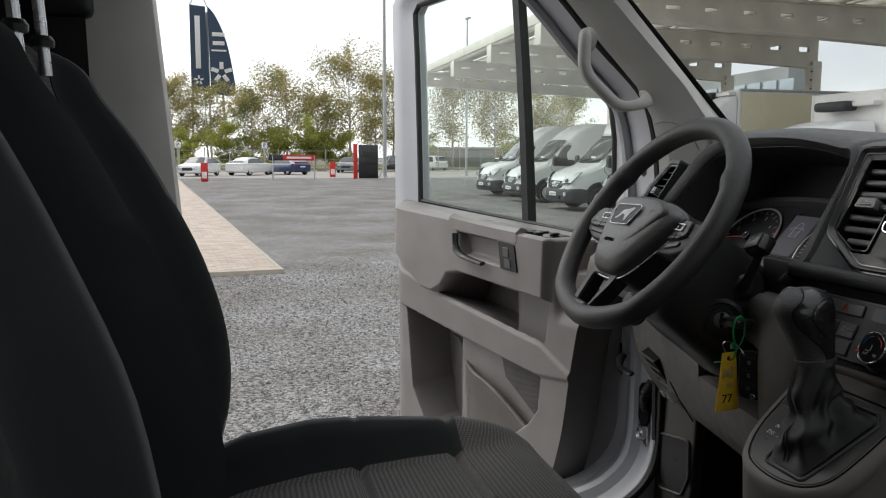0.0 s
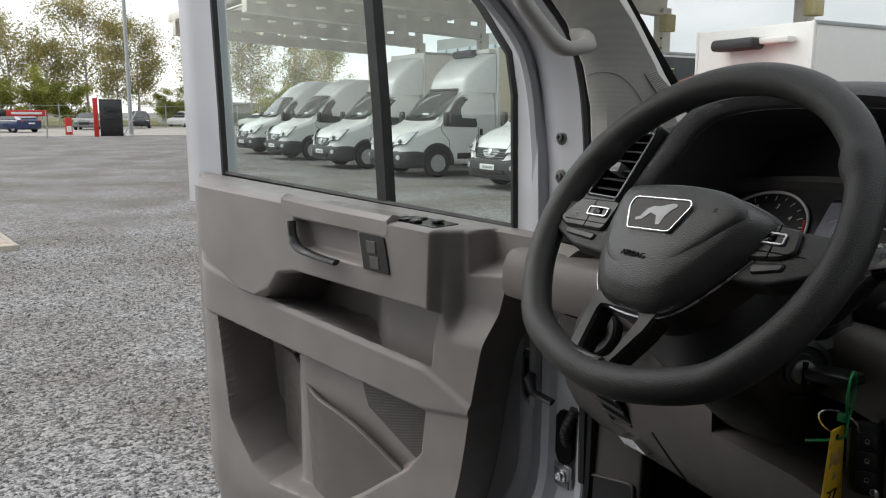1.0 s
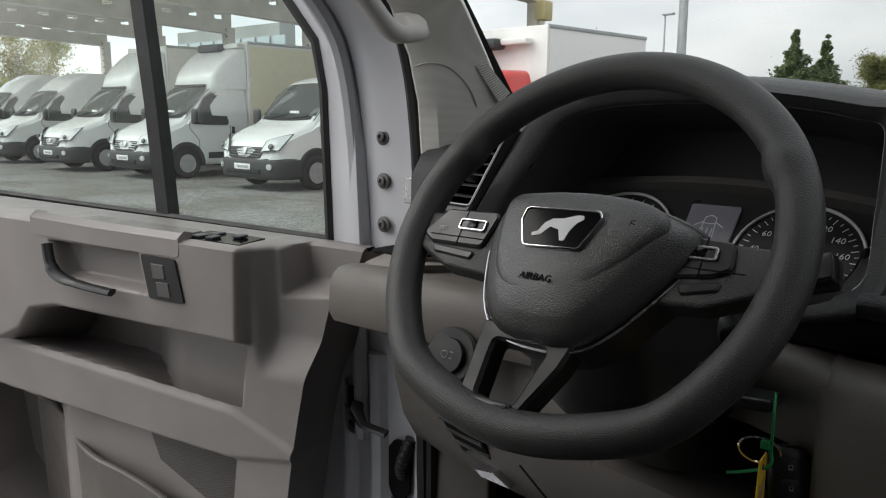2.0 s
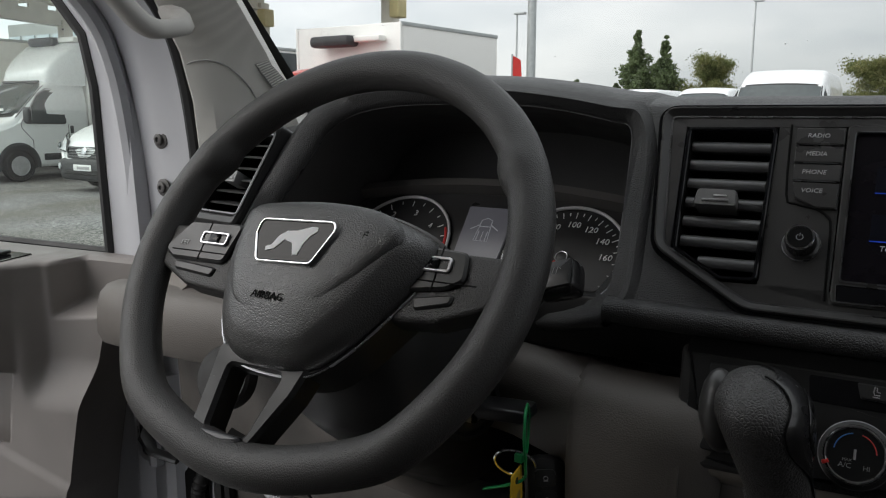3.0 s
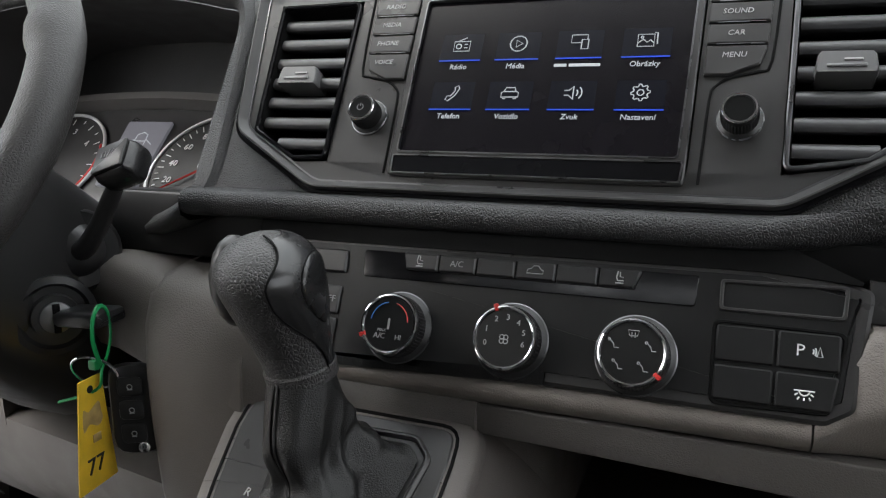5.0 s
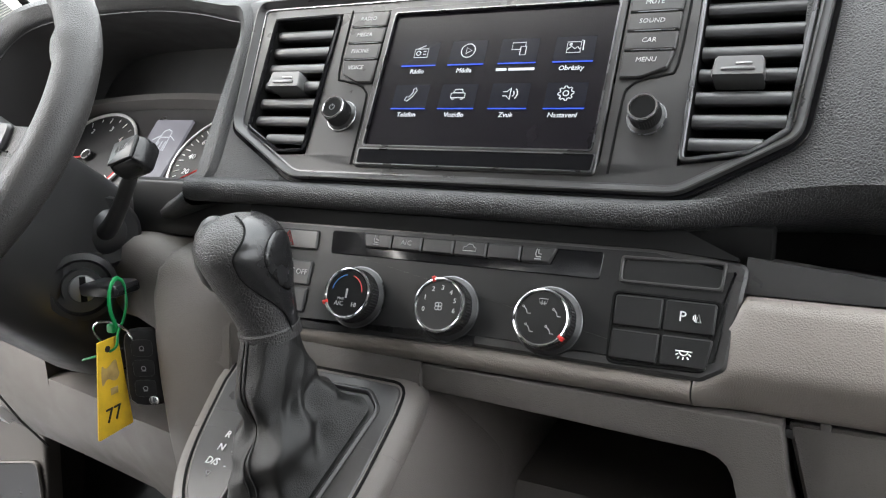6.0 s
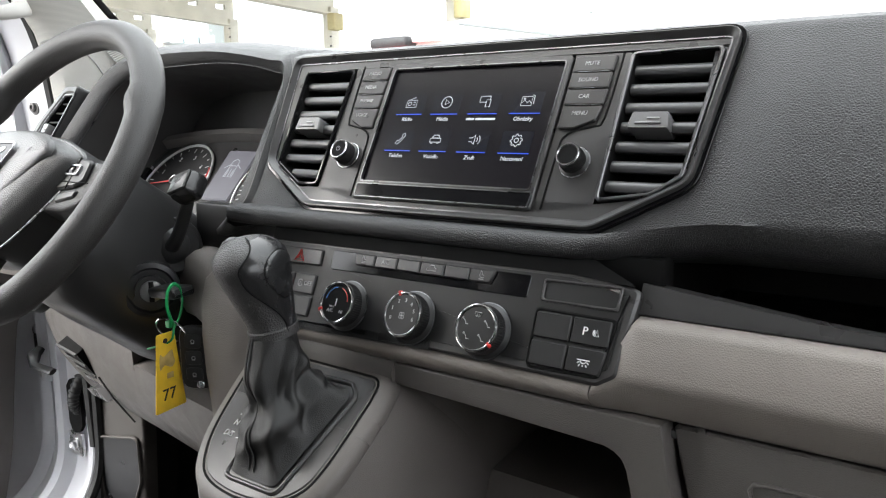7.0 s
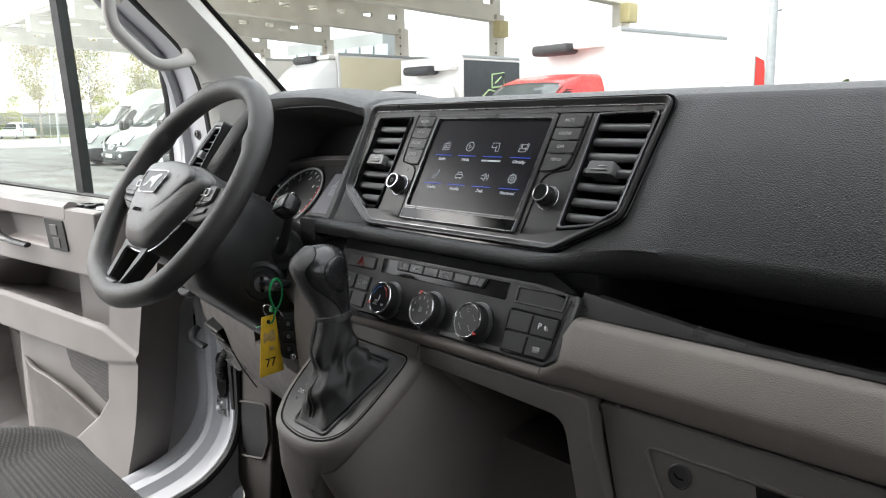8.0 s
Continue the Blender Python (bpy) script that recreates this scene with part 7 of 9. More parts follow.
part("seat_back_shell", block((0.4, 0.03, 0.6), (SX, -0.34, 1.36), 0.012), M_DARK, seat)
for dx in (-0.065, 0.065):
    part("headrest_post", tube([(SX + dx, -0.234, 1.68), (SX + dx, -0.245, 1.86)], 0.0075, 12), M_SATINCHROME, seat, "bright steel headrest post")
    part("post_sleeve", lathe([(0.014, 0), (0.015, 0.008), (0.011, 0.014)], 18), M_KEY, seat, "", Matrix.Translation((SX + dx, -0.237, 1.716)))
part("headrest", block((0.26, 0.11, 0.2), (SX, -0.262, 1.905), 0.045), M_SEATSIDE, seat, "black cloth headrest")
# belt at the pillar
belt_t = thing("seat_belt", "black woven seat belt hanging at the pillar", "seat belt", (-1.45, -0.25, 1.4))
part("belt_webbing", sheet([[(-1.44, y + 0.012, z), (-1.445, y - 0.05, z)] for y, z in ((-0.22, 0.95), (-0.235, 1.3), (-0.245, 1.6), (-0.25, 1.82))]), M_SEAL, belt_t)
part("belt_guide", block((0.03, 0.09, 0.05), (-1.445, -0.27, 1.83), 0.012), M_KEY, belt_t, "black belt guide")


# ---- passenger bench beside the driver ----
bench = thing("passenger_bench", "charcoal cloth passenger bench with black bolsters", "car seat", (-0.3, 0.1, 0.72))
BX = -0.29
bb = []
for z, yf, bol, wid in ((1.03, -0.075, 0.03, 0.26), (1.19, -0.098, 0.055, 0.275), (1.30, -0.104, 0.055, 0.28), (1.42, -0.120, 0.052, 0.28), (1.52, -0.154, 0.05, 0.275), (1.60, -0.183, 0.045, 0.262), (1.66, -0.205, 0.035, 0.24), (1.70, -0.235, 0.02, 0.21), (1.71, -0.28, 0.0, 0.18)):
    bb.append([(BX + t * wid, yf + bol * across(t) - 0.04 * step(0.9, 1.0, abs(t)), z) for t in np.linspace(-1, 1, 33)])
bb = denser(bb)
part("backrest_centre", sheet([[r[i] for i in range(7, 26)] for r in bb]), M_SEATPLAIN, bench, "dark grey cloth centre", sharp=75)
for idx in (range(0, 8), range(25, 33)):
    rows_ = []
    for r in bb:
        pts = [r[i] for i in idx]
        sgn_ = -1 if idx[0] == 0 else 1
        e = pts[0] if sgn_ < 0 else pts[-1]
        more = [(e[0] + sgn_ * 0.004, e[1] - 0.06, e[2]), (e[0] - sgn_ * 0.01, e[1] - 0.14, e[2] - 0.005), (BX + sgn_ * 0.1, e[1] - 0.15, e[2] - 0.01)]
        rows_.append(more[::-1] + pts if sgn_ < 0 else pts + more)
    part("side_bolster", sheet(rows_), M_SEATSIDE, bench, "black cloth side bolster", sharp=75)
part("bench_cushion", block((0.84, 0.5, 0.12), (-0.17, 0.22, 0.97), 0.04), M_FABRIC, bench, "charcoal cloth cushion")
part("bench_base", block((0.8, 0.44, 0.2), (-0.17, 0.2, 0.82), 0.02), M_DARK, bench)
# ---- outside ----
def gravel_material():
    m = bpy.data.materials.new("grey_gravel")
    m.use_nodes = True
    nt = m.node_tree
    n, l = nt.nodes, nt.links
    b = n["Principled BSDF"]
    tc = n.new("ShaderNodeTexCoord")
    v1, v2 = n.new("ShaderNodeTexVoronoi"), n.new("ShaderNodeTexVoronoi")
    v1.inputs["Scale"].default_value, v2.inputs["Scale"].default_value = 46, 110
    nz, big = n.new("ShaderNodeTexNoise"), n.new("ShaderNodeTexNoise")
    nz.inputs["Scale"].default_value, nz.inputs["Detail"].default_value = 0.6, 6
    big.inputs["Scale"].default_value, big.inputs["Detail"].default_value = 0.11, 4
    for q in (v1, v2, nz, big):
        l.new(tc.outputs["Object"], q.inputs["Vector"])
    sep1, sep2 = n.new("ShaderNodeSeparateColor"), n.new("ShaderNodeSeparateColor")
    l.new(v1.outputs["Color"], sep1.inputs["Color"])
    l.new(v2.outputs["Color"], sep2.inputs["Color"])
    add = n.new("ShaderNodeMath")
    add.operation = "ADD"
    l.new(sep1.outputs[0], add.inputs[0])
    l.new(sep2.outputs[1], add.inputs[1])
    ramp = n.new("ShaderNodeValToRGB")
    e = ramp.color_ramp.elements
    e[0].position, e[1].position = 0.2, 0.85
    e[0].color, e[1].color = (0.035, 0.034, 0.035, 1), (0.40, 0.395, 0.39, 1)
    half = n.new("ShaderNodeMath")
    half.operation, half.inputs[1].default_value = "MULTIPLY", 0.5
    l.new(add.outputs["Value"], half.inputs[0])
    l.new(half.outputs["Value"], ramp.inputs["Fac"])
    mix = n.new("ShaderNodeMixRGB")
    mix.blend_type, mix.inputs["Fac"].default_value = "MULTIPLY", 1.0
    tone = n.new("ShaderNodeValToRGB")
    tone.color_ramp.elements[0].position, tone.color_ramp.elements[1].position = 0.38, 0.62
    tone.color_ramp.elements[0].color, tone.color_ramp.elements[1].color = (0.72, 0.68, 0.62, 1), (1.05, 1.05, 1.05, 1)
    l.new(nz.outputs["Fac"], tone.inputs["Fac"])
    l.new(ramp.outputs["Color"], mix.inputs["Color1"])
    l.new(tone.outputs["Color"], mix.inputs["Color2"])
    l.new(mix.outputs["Color"], b.inputs["Base Color"])
    b.inputs["Roughness"].default_value = 0.9
    bump = n.new("ShaderNodeBump")
    bump.inputs["Strength"].default_value, bump.inputs["Distance"].default_value = 0.9, 0.012
    l.new(v1.outputs["Distance"], bump.inputs["Height"])
    bump.invert = True
    l.new(bump.outputs["Normal"], b.inputs["Normal"])
    return m


M_GRAVEL = gravel_material()
M_STONE = material("gravel_stone", (0.29, 0.286, 0.282), 0.85, vary=0.2, island=0.45)
M_PAVER = material("salmon_paving_brick", (0.46, 0.385, 0.325), 0.85, vary=0.12, vscale=3, grain="noise", gscale=200, gdepth=0.3, random=0.12)
M_KERB = material("pale_concrete", (0.42, 0.38, 0.32), 0.85, vary=0.12, grain="noise", gscale=120, gdepth=0.3)
M_ROAD = material("pale_worn_concrete_road", (0.36, 0.34, 0.31), 0.9, vary=0.12, vscale=0.4)
M_GRASS = material("dry_grass", (0.13, 0.13, 0.05), 0.95, vary=0.35, vscale=0.7)
M_WHITE = material("white_vehicle_paint", (0.78, 0.79, 0.79), 0.28, coat=0.5, vary=0.03, rvary=0.05)
M_CREAM = material("cream_box_panel", (0.72, 0.66, 0.47), 0.45, vary=0.04)
M_WBOX = material("white_box_panel", (0.76, 0.75, 0.72), 0.4, vary=0.04)
M_BLACKBOX = material("dark_grey_box_wrap", (0.035, 0.042, 0.045), 0.4)
M_MARK = material("pale_green_print", (0.45, 0.62, 0.32), 0.5)
M_BUMPER = material("black_bumper_plastic", (0.03, 0.031, 0.033), 0.6)
M_TYRE = material("black_tyre", (0.016, 0.016, 0.016), 0.85)
M_ALLOY = material("dull_silver_wheel", (0.5, 0.5, 0.51), 0.4, 0.6)
# base colour lightened to stand for reflections and light through the glass
M_CARGLASS = material("reflection_lightened_vehicle_glass", (0.055, 0.066, 0.066), 0.06, rvary=0.02, spec=0.7)
M_LAMP = material("headlamp_glass", (0.55, 0.57, 0.58), 0.15, rvary=0.05)
M_REDCAB = material("red_vehicle_paint", (0.6, 0.04, 0.035), 0.3, coat=0.5, vary=0.04)
M_BLUECAR = material("blue_vehicle_paint", (0.015, 0.03, 0.10), 0.3, coat=0.5)
M_BLACKCAR = material("black_vehicle_paint", (0.015, 0.016, 0.018), 0.25, coat=0.5)
M_GREYCAR = material("grey_vehicle_paint", (0.2, 0.22, 0.22), 0.3, coat=0.5)
M_PLATE = material("white_number_plate", (0.75, 0.75, 0.75), 0.4)
M_STEEL = material("cream_painted_steel", (0.68, 0.655, 0.58), 0.6, vary=0.1, vscale=1.5)
M_ROOFP = material("brown_grey_roof_sheet", (0.43, 0.40, 0.33), 0.7, vary=0.15)
M_GALV = material("galvanised_pole", (0.42, 0.44, 0.44), 0.5, 0.4)
M_BARK = material("birch_bark", (0.42, 0.39, 0.35), 0.9, vary=0.45, vscale=5)
M_DARKBARK = material("dark_bark", (0.09, 0.075, 0.055), 0.95, vary=0.3)
def leaf_material(name, a, b_, through_=0.45):
    """Thin leaf that lets light through, its colour drifting from branch to branch."""
    m = material(name, a, 0.6, vary=0.15, vscale=0.45, island=0.35, tint=b_)
    nt = m.node_tree
    p, out = nt.nodes["Principled BSDF"], nt.nodes["Material Output"]
    tl, mx = nt.nodes.new("ShaderNodeBsdfTranslucent"), nt.nodes.new("ShaderNodeMixShader")
    mx.inputs[0].default_value = through_
    nt.links.new(p.inputs["Base Color"].links[0].from_socket, tl.inputs["Color"])
    nt.links.new(p.outputs[0], mx.inputs[1])
    nt.links.new(tl.outputs[0], mx.inputs[2])
    nt.links.new(mx.outputs[0], out.inputs["Surface"])
    return m


M_LEAF = leaf_material("autumn_birch_leaf", (0.28, 0.30, 0.10), (0.38, 0.31, 0.13))
M_LEAF2 = leaf_material("yellow_green_leaf", (0.27, 0.31, 0.07), (0.36, 0.36, 0.09))
M_LEAF4 = leaf_material("dull_green_leaf", (0.15, 0.19, 0.07), (0.23, 0.22, 0.085), 0.5)
M_LEAF3 = leaf_material("dark_poplar_leaf", (0.11, 0.15, 0.07), (0.14, 0.18, 0.08), 0.4)
M_NAVY = material("navy_banner", (0.03, 0.055, 0.10), 0.6)
M_LAMPBOX = material("yellowed_floodlight", (0.5, 0.43, 0.22), 0.5)
M_BLDG = material("far_grey_wall", (0.26, 0.28, 0.27), 0.8, vary=0.2, vscale=0.2)
M_BLDGGLASS = material("pale_far_glass", (0.35, 0.42, 0.45), 0.2)

ground = part("ground", sheet([[(x, y, 0) for x in (-900, -120, -60, -20, 0, 20, 60, 900)] for y in (-900, -60, -20, 0, 20, 60, 120, 900)]), M_GRAVEL, None, "grey crushed gravel yard")
tagged(ground, category="gravel", kind="structure")
road = part("road", block((34, 260, 0.02), (-74, 0, 0.008), 0.001), M_ROAD, None, "pale concrete access road beyond the yard")
tagged(road, category="road", kind="structure")
verge = part("grass_verge", block((120, 400, 0.03), (-152, 0, 0.012), 0.001), M_GRASS, None, "dry autumn grass verge behind the road")
tagged(verge, category="grass", kind="structure")
# loose stones near the door
rs = random.Random(11)
gv, gf = [], []
for _ in range(15000):
    x, y = -2.0 - 9.5 * rs.random() ** 1.3, rs.uniform(-1.6, 5.6)
    r = rs.uniform(0.007, 0.019)
    q = pose(x, y, r * 0.3, rs.uniform(0, 360), rs.uniform(0, 360), rs.uniform(0, 360)) @ Matrix.Diagonal((r, r * rs.uniform(0.6, 1), r * rs.uniform(0.5, 0.8), 1))
    n0 = len(gv)
    gv += [tuple(q @ V(p)) for p in ((1, 0, 0), (-1, 0.1, 0), (0, 1, 0), (0.1, -1, 0), (0, 0, 1), (0, 0.1, -1))]
    gf += [tuple(n0 + i for i in f) for f in ((0, 2, 4), (2, 1, 4), (1, 3, 4), (3, 0, 4), (2, 0, 5), (1, 2, 5), (3, 1, 5), (0, 3, 5))]
stones_me = bpy.data.meshes.new("loose_gravel")
stones_me.from_pydata(gv, [], gf)
stones_me.materials.append(M_STONE)
tagged(new("loose_gravel", stones_me), "loose grey gravel stones on the yard", "gravel", kind="stuff")


def wheel_parts(parent, x, y, r, w, rim_mat=M_ALLOY):
    m = axes((x, y, r), (0, 1, 0), (0, 0, 1))
    s = 1 if x > 0 else -1
    prof = [(r * 0.6, -w * 0.15), (r * 0.63, -w * 0.46), (r * 0.68, -w / 2), (r * 0.9, -w / 2), (r, -w * 0.36), (r, w * 0.36), (r * 0.9, w / 2), (r * 0.68, w / 2), (r * 0.63, w * 0.46), (r * 0.6, w * 0.15)]
    t = part("wheel", lathe(prof, 28), M_TYRE, parent, "black tyre", m)
    zz = w / 2
    out = (lambda a: a) if s > 0 else (lambda a: -a)
    part("wheel_rim", lathe([(r * 0.62, out(zz * 0.9)), (r * 0.6, out(zz * 0.98)), (r * 0.52, out(zz * 0.6)), (r * 0.3, out(zz * 0.75)), (r * 0.26, out(zz * 0.95)), (0.001, out(zz * 0.95))], 28), rim_mat, t, "", m)
    bm = bmesh.new()
    for k in range(8):
        a = 2 * math.pi * k / 8
        lathe([(0.018, out(zz * 0.62)), (0.018, out(zz * 0.68))], 8, bm, m @ Matrix.Translation((r * 0.43 * math.cos(a), r * 0.43 * math.sin(a), 0)))
    part("rim_holes", bm, M_TYRE, t)


def body_ring(y, zb, zt, wb, wt, belt_z):
    """One cross-section of a vehicle, half-widths at belt and roof."""
    pts = [(wb * 0.9, zb), (wb * 0.985, zb + 0.08), (wb, zb + 0.3), (wb, belt_z), (lerp(wb, wt, 0.55), lerp(belt_z, zt, 0.55)), (wt, zt - 0.1), (wt * 0.93, zt - 0.03), (wt * 0.7, zt - 0.004), (0.001, zt)]
    return [(x, y, z) for x, z in pts] + [(-x, y, z) for x, z in pts[::-1]]


def van_profile(roof):
    """Side line of a van: y, top, half-width at the belt, half-width at the top."""
    return np.array([(-1.03, 0.58, 0.55, 0.50), (-1.0, 0.76, 0.70, 0.62), (-0.95, 0.90, 0.82, 0.74), (-0.86, 1.01, 0.92, 0.82), (-0.70, 1.13, 0.98, 0.88), (-0.40, 1.26, 1.01, 0.92), (-0.08, 1.36, 1.015, 0.94), (0.02, 1.42, 1.02, 0.94), (0.72, 2.12, 1.02, 0.90), (0.88, 2.23, 1.02, 0.89), (1.25, min(roof, 2.34) if roof < 2.4 else lerp(2.26, roof, 0.55), 1.02, 0.89), (1.75, roof, 1.02, 0.89), (9.0, roof, 1.02, 0.89)])


def van_section(tab, y):
    """Values of the side line, softened over a few centimetres."""
    return [float(np.mean([np.interp(y + d, tab[:, 0], tab[:, k]) for d in (-0.05, -0.025, 0, 0.025, 0.05)])) for k in (1, 2, 3)]


def van_top(tab, x, y):
    """Height of hood, screen or roof over a point of the plan."""
    zt, wb, wt = van_section(tab, y)
    r = 0.14
    q = abs(x) - (wt - r)
    z = zt - 0.04 * (x / wt) ** 2
    return z - (r - math.sqrt(max(0.0, r * r - min(q, r) ** 2)) if q > 0 else 0.0)


def panel_van(label, place, turn=0.0, roof=2.5, length=5.6, paint=None, nose="dark", group="vans parked in a row", tall_cab=False, box=None, unit=False, far=False):
    """A van that looks to -y, its front axle at the origin."""
    paint = paint or M_WHITE
    v = thing("delivery_van" if box is None else "box_truck", label, "van" if box is None else "truck", (0, 0, 0), group)
    cab_roof = roof if box is None else 2.36
    tab = van_profile(cab_roof)
    end = length - 0.95 if box is None else 1.75
    rings = []
    ys = list(np.arange(-1.02, min(end, 2.0), 0.05 if not far else 0.12)) + list(np.linspace(min(end, 2.0), end, 4))
    for y in ys:
        zt, wb, wt = van_section(tab, y)
        belt = min(1.28, zt - 0.16)
        half = [(wb * 0.955, 0.30), (wb * 0.99, 0.36), (wb, 0.5), (wb, 0.8 if belt > 0.85 else belt * 0.9), (wb, belt)]
        for q in (0.3, 0.65, 0.9):
            half.append((lerp(wb, wt, q * q * 0.9), lerp(belt, zt - 0.18, q)))
        for q in (0.0, 0.25, 0.5, 0.75, 1.0):
            x = wt - 0.14 * (1 - math.cos(q * math.pi / 2))
            half.append((x - 0.0004 * q, van_top(tab, x, y)))
        for q in (0.7, 0.35):
            half.append(((wt - 0.14) * q, van_top(tab, (wt - 0.14) * q, y)))
        half.append((0.0005, zt))
        rings.append([V((x, y, z)) for x, z in half] + [V((-x, y, z)) for x, z in half[::-1]])
    part("van_body", loft(rings), paint, v, "white painted body" if paint is M_WHITE else "red painted body", sharp=60)
    # raked windscreen in its black edge
    def screen(x0, y0, y1, lift):
        rows = []
        for y in np.linspace(y0, y1, 9):
            wt = van_section(tab, y)[2] - x0
            rows.append([(x * wt, y + 0.10 * x * x * (1 - (y - y0) / (y1 - y0)), van_top(tab, x * wt, y + 0.10 * x * x * (1 - (y - y0) / (y1 - y0))) + lift) for x in np.linspace(-1, 1, 15)])
        return sheet(rows)
    wsp = part("windscreen", screen(0.075, 0.03, 0.74, 0.018), M_CARGLASS, v, "dark windscreen")
    part("screen_edge", screen(0.045, -0.04, 0.80, 0.009), M_SEAL, wsp, "black edge of the glass")
    for x0 in (-0.55, 0.15):
        part("wiper", tube([(x0, 0.0, van_top(tab, x0, 0.0) + 0.03), (x0 + 0.55, 0.09, van_top(tab, x0 + 0.55, 0.09) + 0.035)], 0.012, 5), M_SEAL, wsp)
    part("dash_papers", block((0.3, 0.004, 0.1), (0.2, 0.13, van_top(tab, 0.2, 0.13) + 0.02), 0.001), M_PLATE, wsp)
    for s in (-1, 1):
        side = lambda z: 1.02 - 0.13 * max(0.0, (min(z, 2.2) - 1.28) / 0.8) ** 1.6
        poly = rounded([(0.20, 1.30), (1.16, 1.27), (1.20, 1.95), (0.80, 1.97), (0.62, 1.86)], 0.07, 4)
        big = rounded([(0.13, 1.27), (1.19, 1.24), (1.23, 1.99), (0.79, 2.01), (0.60, 1.90)], 0.07, 4)
        part("side_window", loft([[(s * (side(z) - 0.03), y, z) for y, z in poly], [(s * (side(z) + 0.014), y, z) for y, z in poly]]), M_CARGLASS, v, "dark side window")
        part("window_seal", loft([[(s * (side(z) - 0.03), y, z) for y, z in big], [(s * (side(z) + 0.008), y, z) for y, z in big]]), M_SEAL, v)
        part("door_gap", tube([(s * side(z) + s * 0.001, y, z) for y, z in ((0.34, 0.42), (0.36, 0.9), (0.12, 1.16), (0.10, 1.27), (0.58, 1.92), (0.8, 2.04), (1.26, 2.02), (1.24, 1.2), (1.24, 0.42))], 0.008, 4), M_BUMPER, v)
        part("door_handle", block((0.03, 0.08, 0.17), (s * 1.03, 1.32, 1.12), 0.012), M_BUMPER, v, "black door handle")
        mi = part("mirror", block((0.20, 0.1, 0.34), (s * 1.15, 0.18, 1.46), 0.04), M_BUMPER, v, "black door mirror")
        part("mirror_glass", block((0.15, 0.01, 0.25), (s * 1.15, 0.235, 1.47), 0.002), M_ALLOY, mi)
        part("mirror_arm", tube([(s * 0.98, 0.24, 1.36), (s * 1.12, 0.19, 1.38)], 0.03, 6), M_BUMPER, mi)
        for yw in (0.0, 3.2 if box is None else 3.4):
            if yw < 1 or box is None:
                part("wheel_housing", loft([[(s * k, yw + 0.41 * math.cos(t), max(0.29, 0.36 + 0.41 * math.sin(t))) for t in np.linspace(-0.2, math.pi + 0.2, 22)] for k in (0.9, 1.026)]), M_TYRE, v, "dark wheel housing")
                part("arch_trim", tube([(s * 1.02, yw + 0.45 * math.cos(t), 0.36 + 0.45 * math.sin(t)) for t in np.linspace(-0.15, math.pi + 0.15, 18)], 0.05, 6, flat=0.45, up=(s, 0, 0)), M_BUMPER, v, "black arch trim")
            wheel_parts(v, s * 0.95, yw, 0.35, 0.22)
        part("side_rub_strip", block((0.03, (end - 1.1) if box is None else 0.72, 0.15), (s * 1.02, 0.55 + (end - 1.1) / 2 if box is None else 0.95, 0.52), 0.01), M_BUMPER, v)
        # headlamp swept round the corner
        cor = [V((s * 0.54, -1.0, 0.78)), V((s * 0.95, -0.88, 0.82)), V((s * 1.01, -0.58, 1.12)), V((s * 0.62, -0.90, 0.99))]
        def lamp_patch(grow, push, n=6):
            mid = sum(cor, V((0, 0, 0))) / 4
            c = [mid + (p - mid) * grow for p in cor]
            rows = []
            for i in range(n):
                a, b_ = c[0].lerp(c[1], i / (n - 1)), c[3].lerp(c[2], i / (n - 1))
                rows.append([a.lerp(b_, j / (n - 1)) + V((s * 0.35, -0.8, 0.45)) * (push + 0.035 * math.sin(math.pi * i / (n - 1))) for j in range(n)])
            return sheet(rows)
        hl = part("headlamp", lamp_patch(1.0, 0.03), M_LAMP, v, "clear headlamp")
        part("lamp_surround", lamp_patch(1.13, 0.016), M_BUMPER, hl)
        part("lamp_lens", lathe([(0.06, 0), (0.055, 0.02), (0.03, 0.03), (0.001, 0.032)], 14), M_CARGLASS, hl, "dark projector lens", axes((s * 0.80, -0.965, 0.90), (1, 0.25 * s, 0), (0, 0.4, 1)))
        part("fog_lamp", lathe([(0.06, 0), (0.06, 0.03), (0.045, 0.035), (0.001, 0.03)], 14), M_LAMP, v, "round fog lamp", axes((s * 0.78, -1.0, 0.50), (1, 0.4 * s, 0), (0, 0, 1)))
    plan = [(-1.03, -0.44), (-1.035, -0.62), (-0.98, -0.84), (-0.80, -0.99), (-0.45, -1.06), (0, -1.075), (0.45, -1.06), (0.80, -0.99), (0.98, -0.84), (1.035, -0.62), (1.03, -0.44)]
    plan = [(p.x, p.y) for p in smooth([(x, y, 0) for x, y in plan], 3)]
    part("bumper", loft([[(x * k, y * k, z) for x, y in plan] for z, k in ((0.24, 0.95), (0.28, 0.985), (0.36, 1.0), (0.56, 1.0), (0.62, 0.985), (0.66, 0.955))]), M_BUMPER, v, "black front bumper", sharp=50)
    part("bumper_slot", block((1.1, 0.05, 0.10), (0, -1.065, 0.40), 0.02), M_TYRE, v)
    gp = rounded([(-0.50, 0.66), (0.50, 0.66), (0.60, 0.88), (-0.60, 0.88)], 0.05, 3)
    gy = lambda x, z: -1.035 + 0.09 * abs(x) ** 2 + 0.42 * max(0.0, z - 0.70)
    gr = part("grille", loft([[(x, gy(x, z) - 0.012, z) for x, z in gp], [(x, gy(x, z) + 0.1, z) for x, z in gp]]), M_BUMPER, v, "black grille")
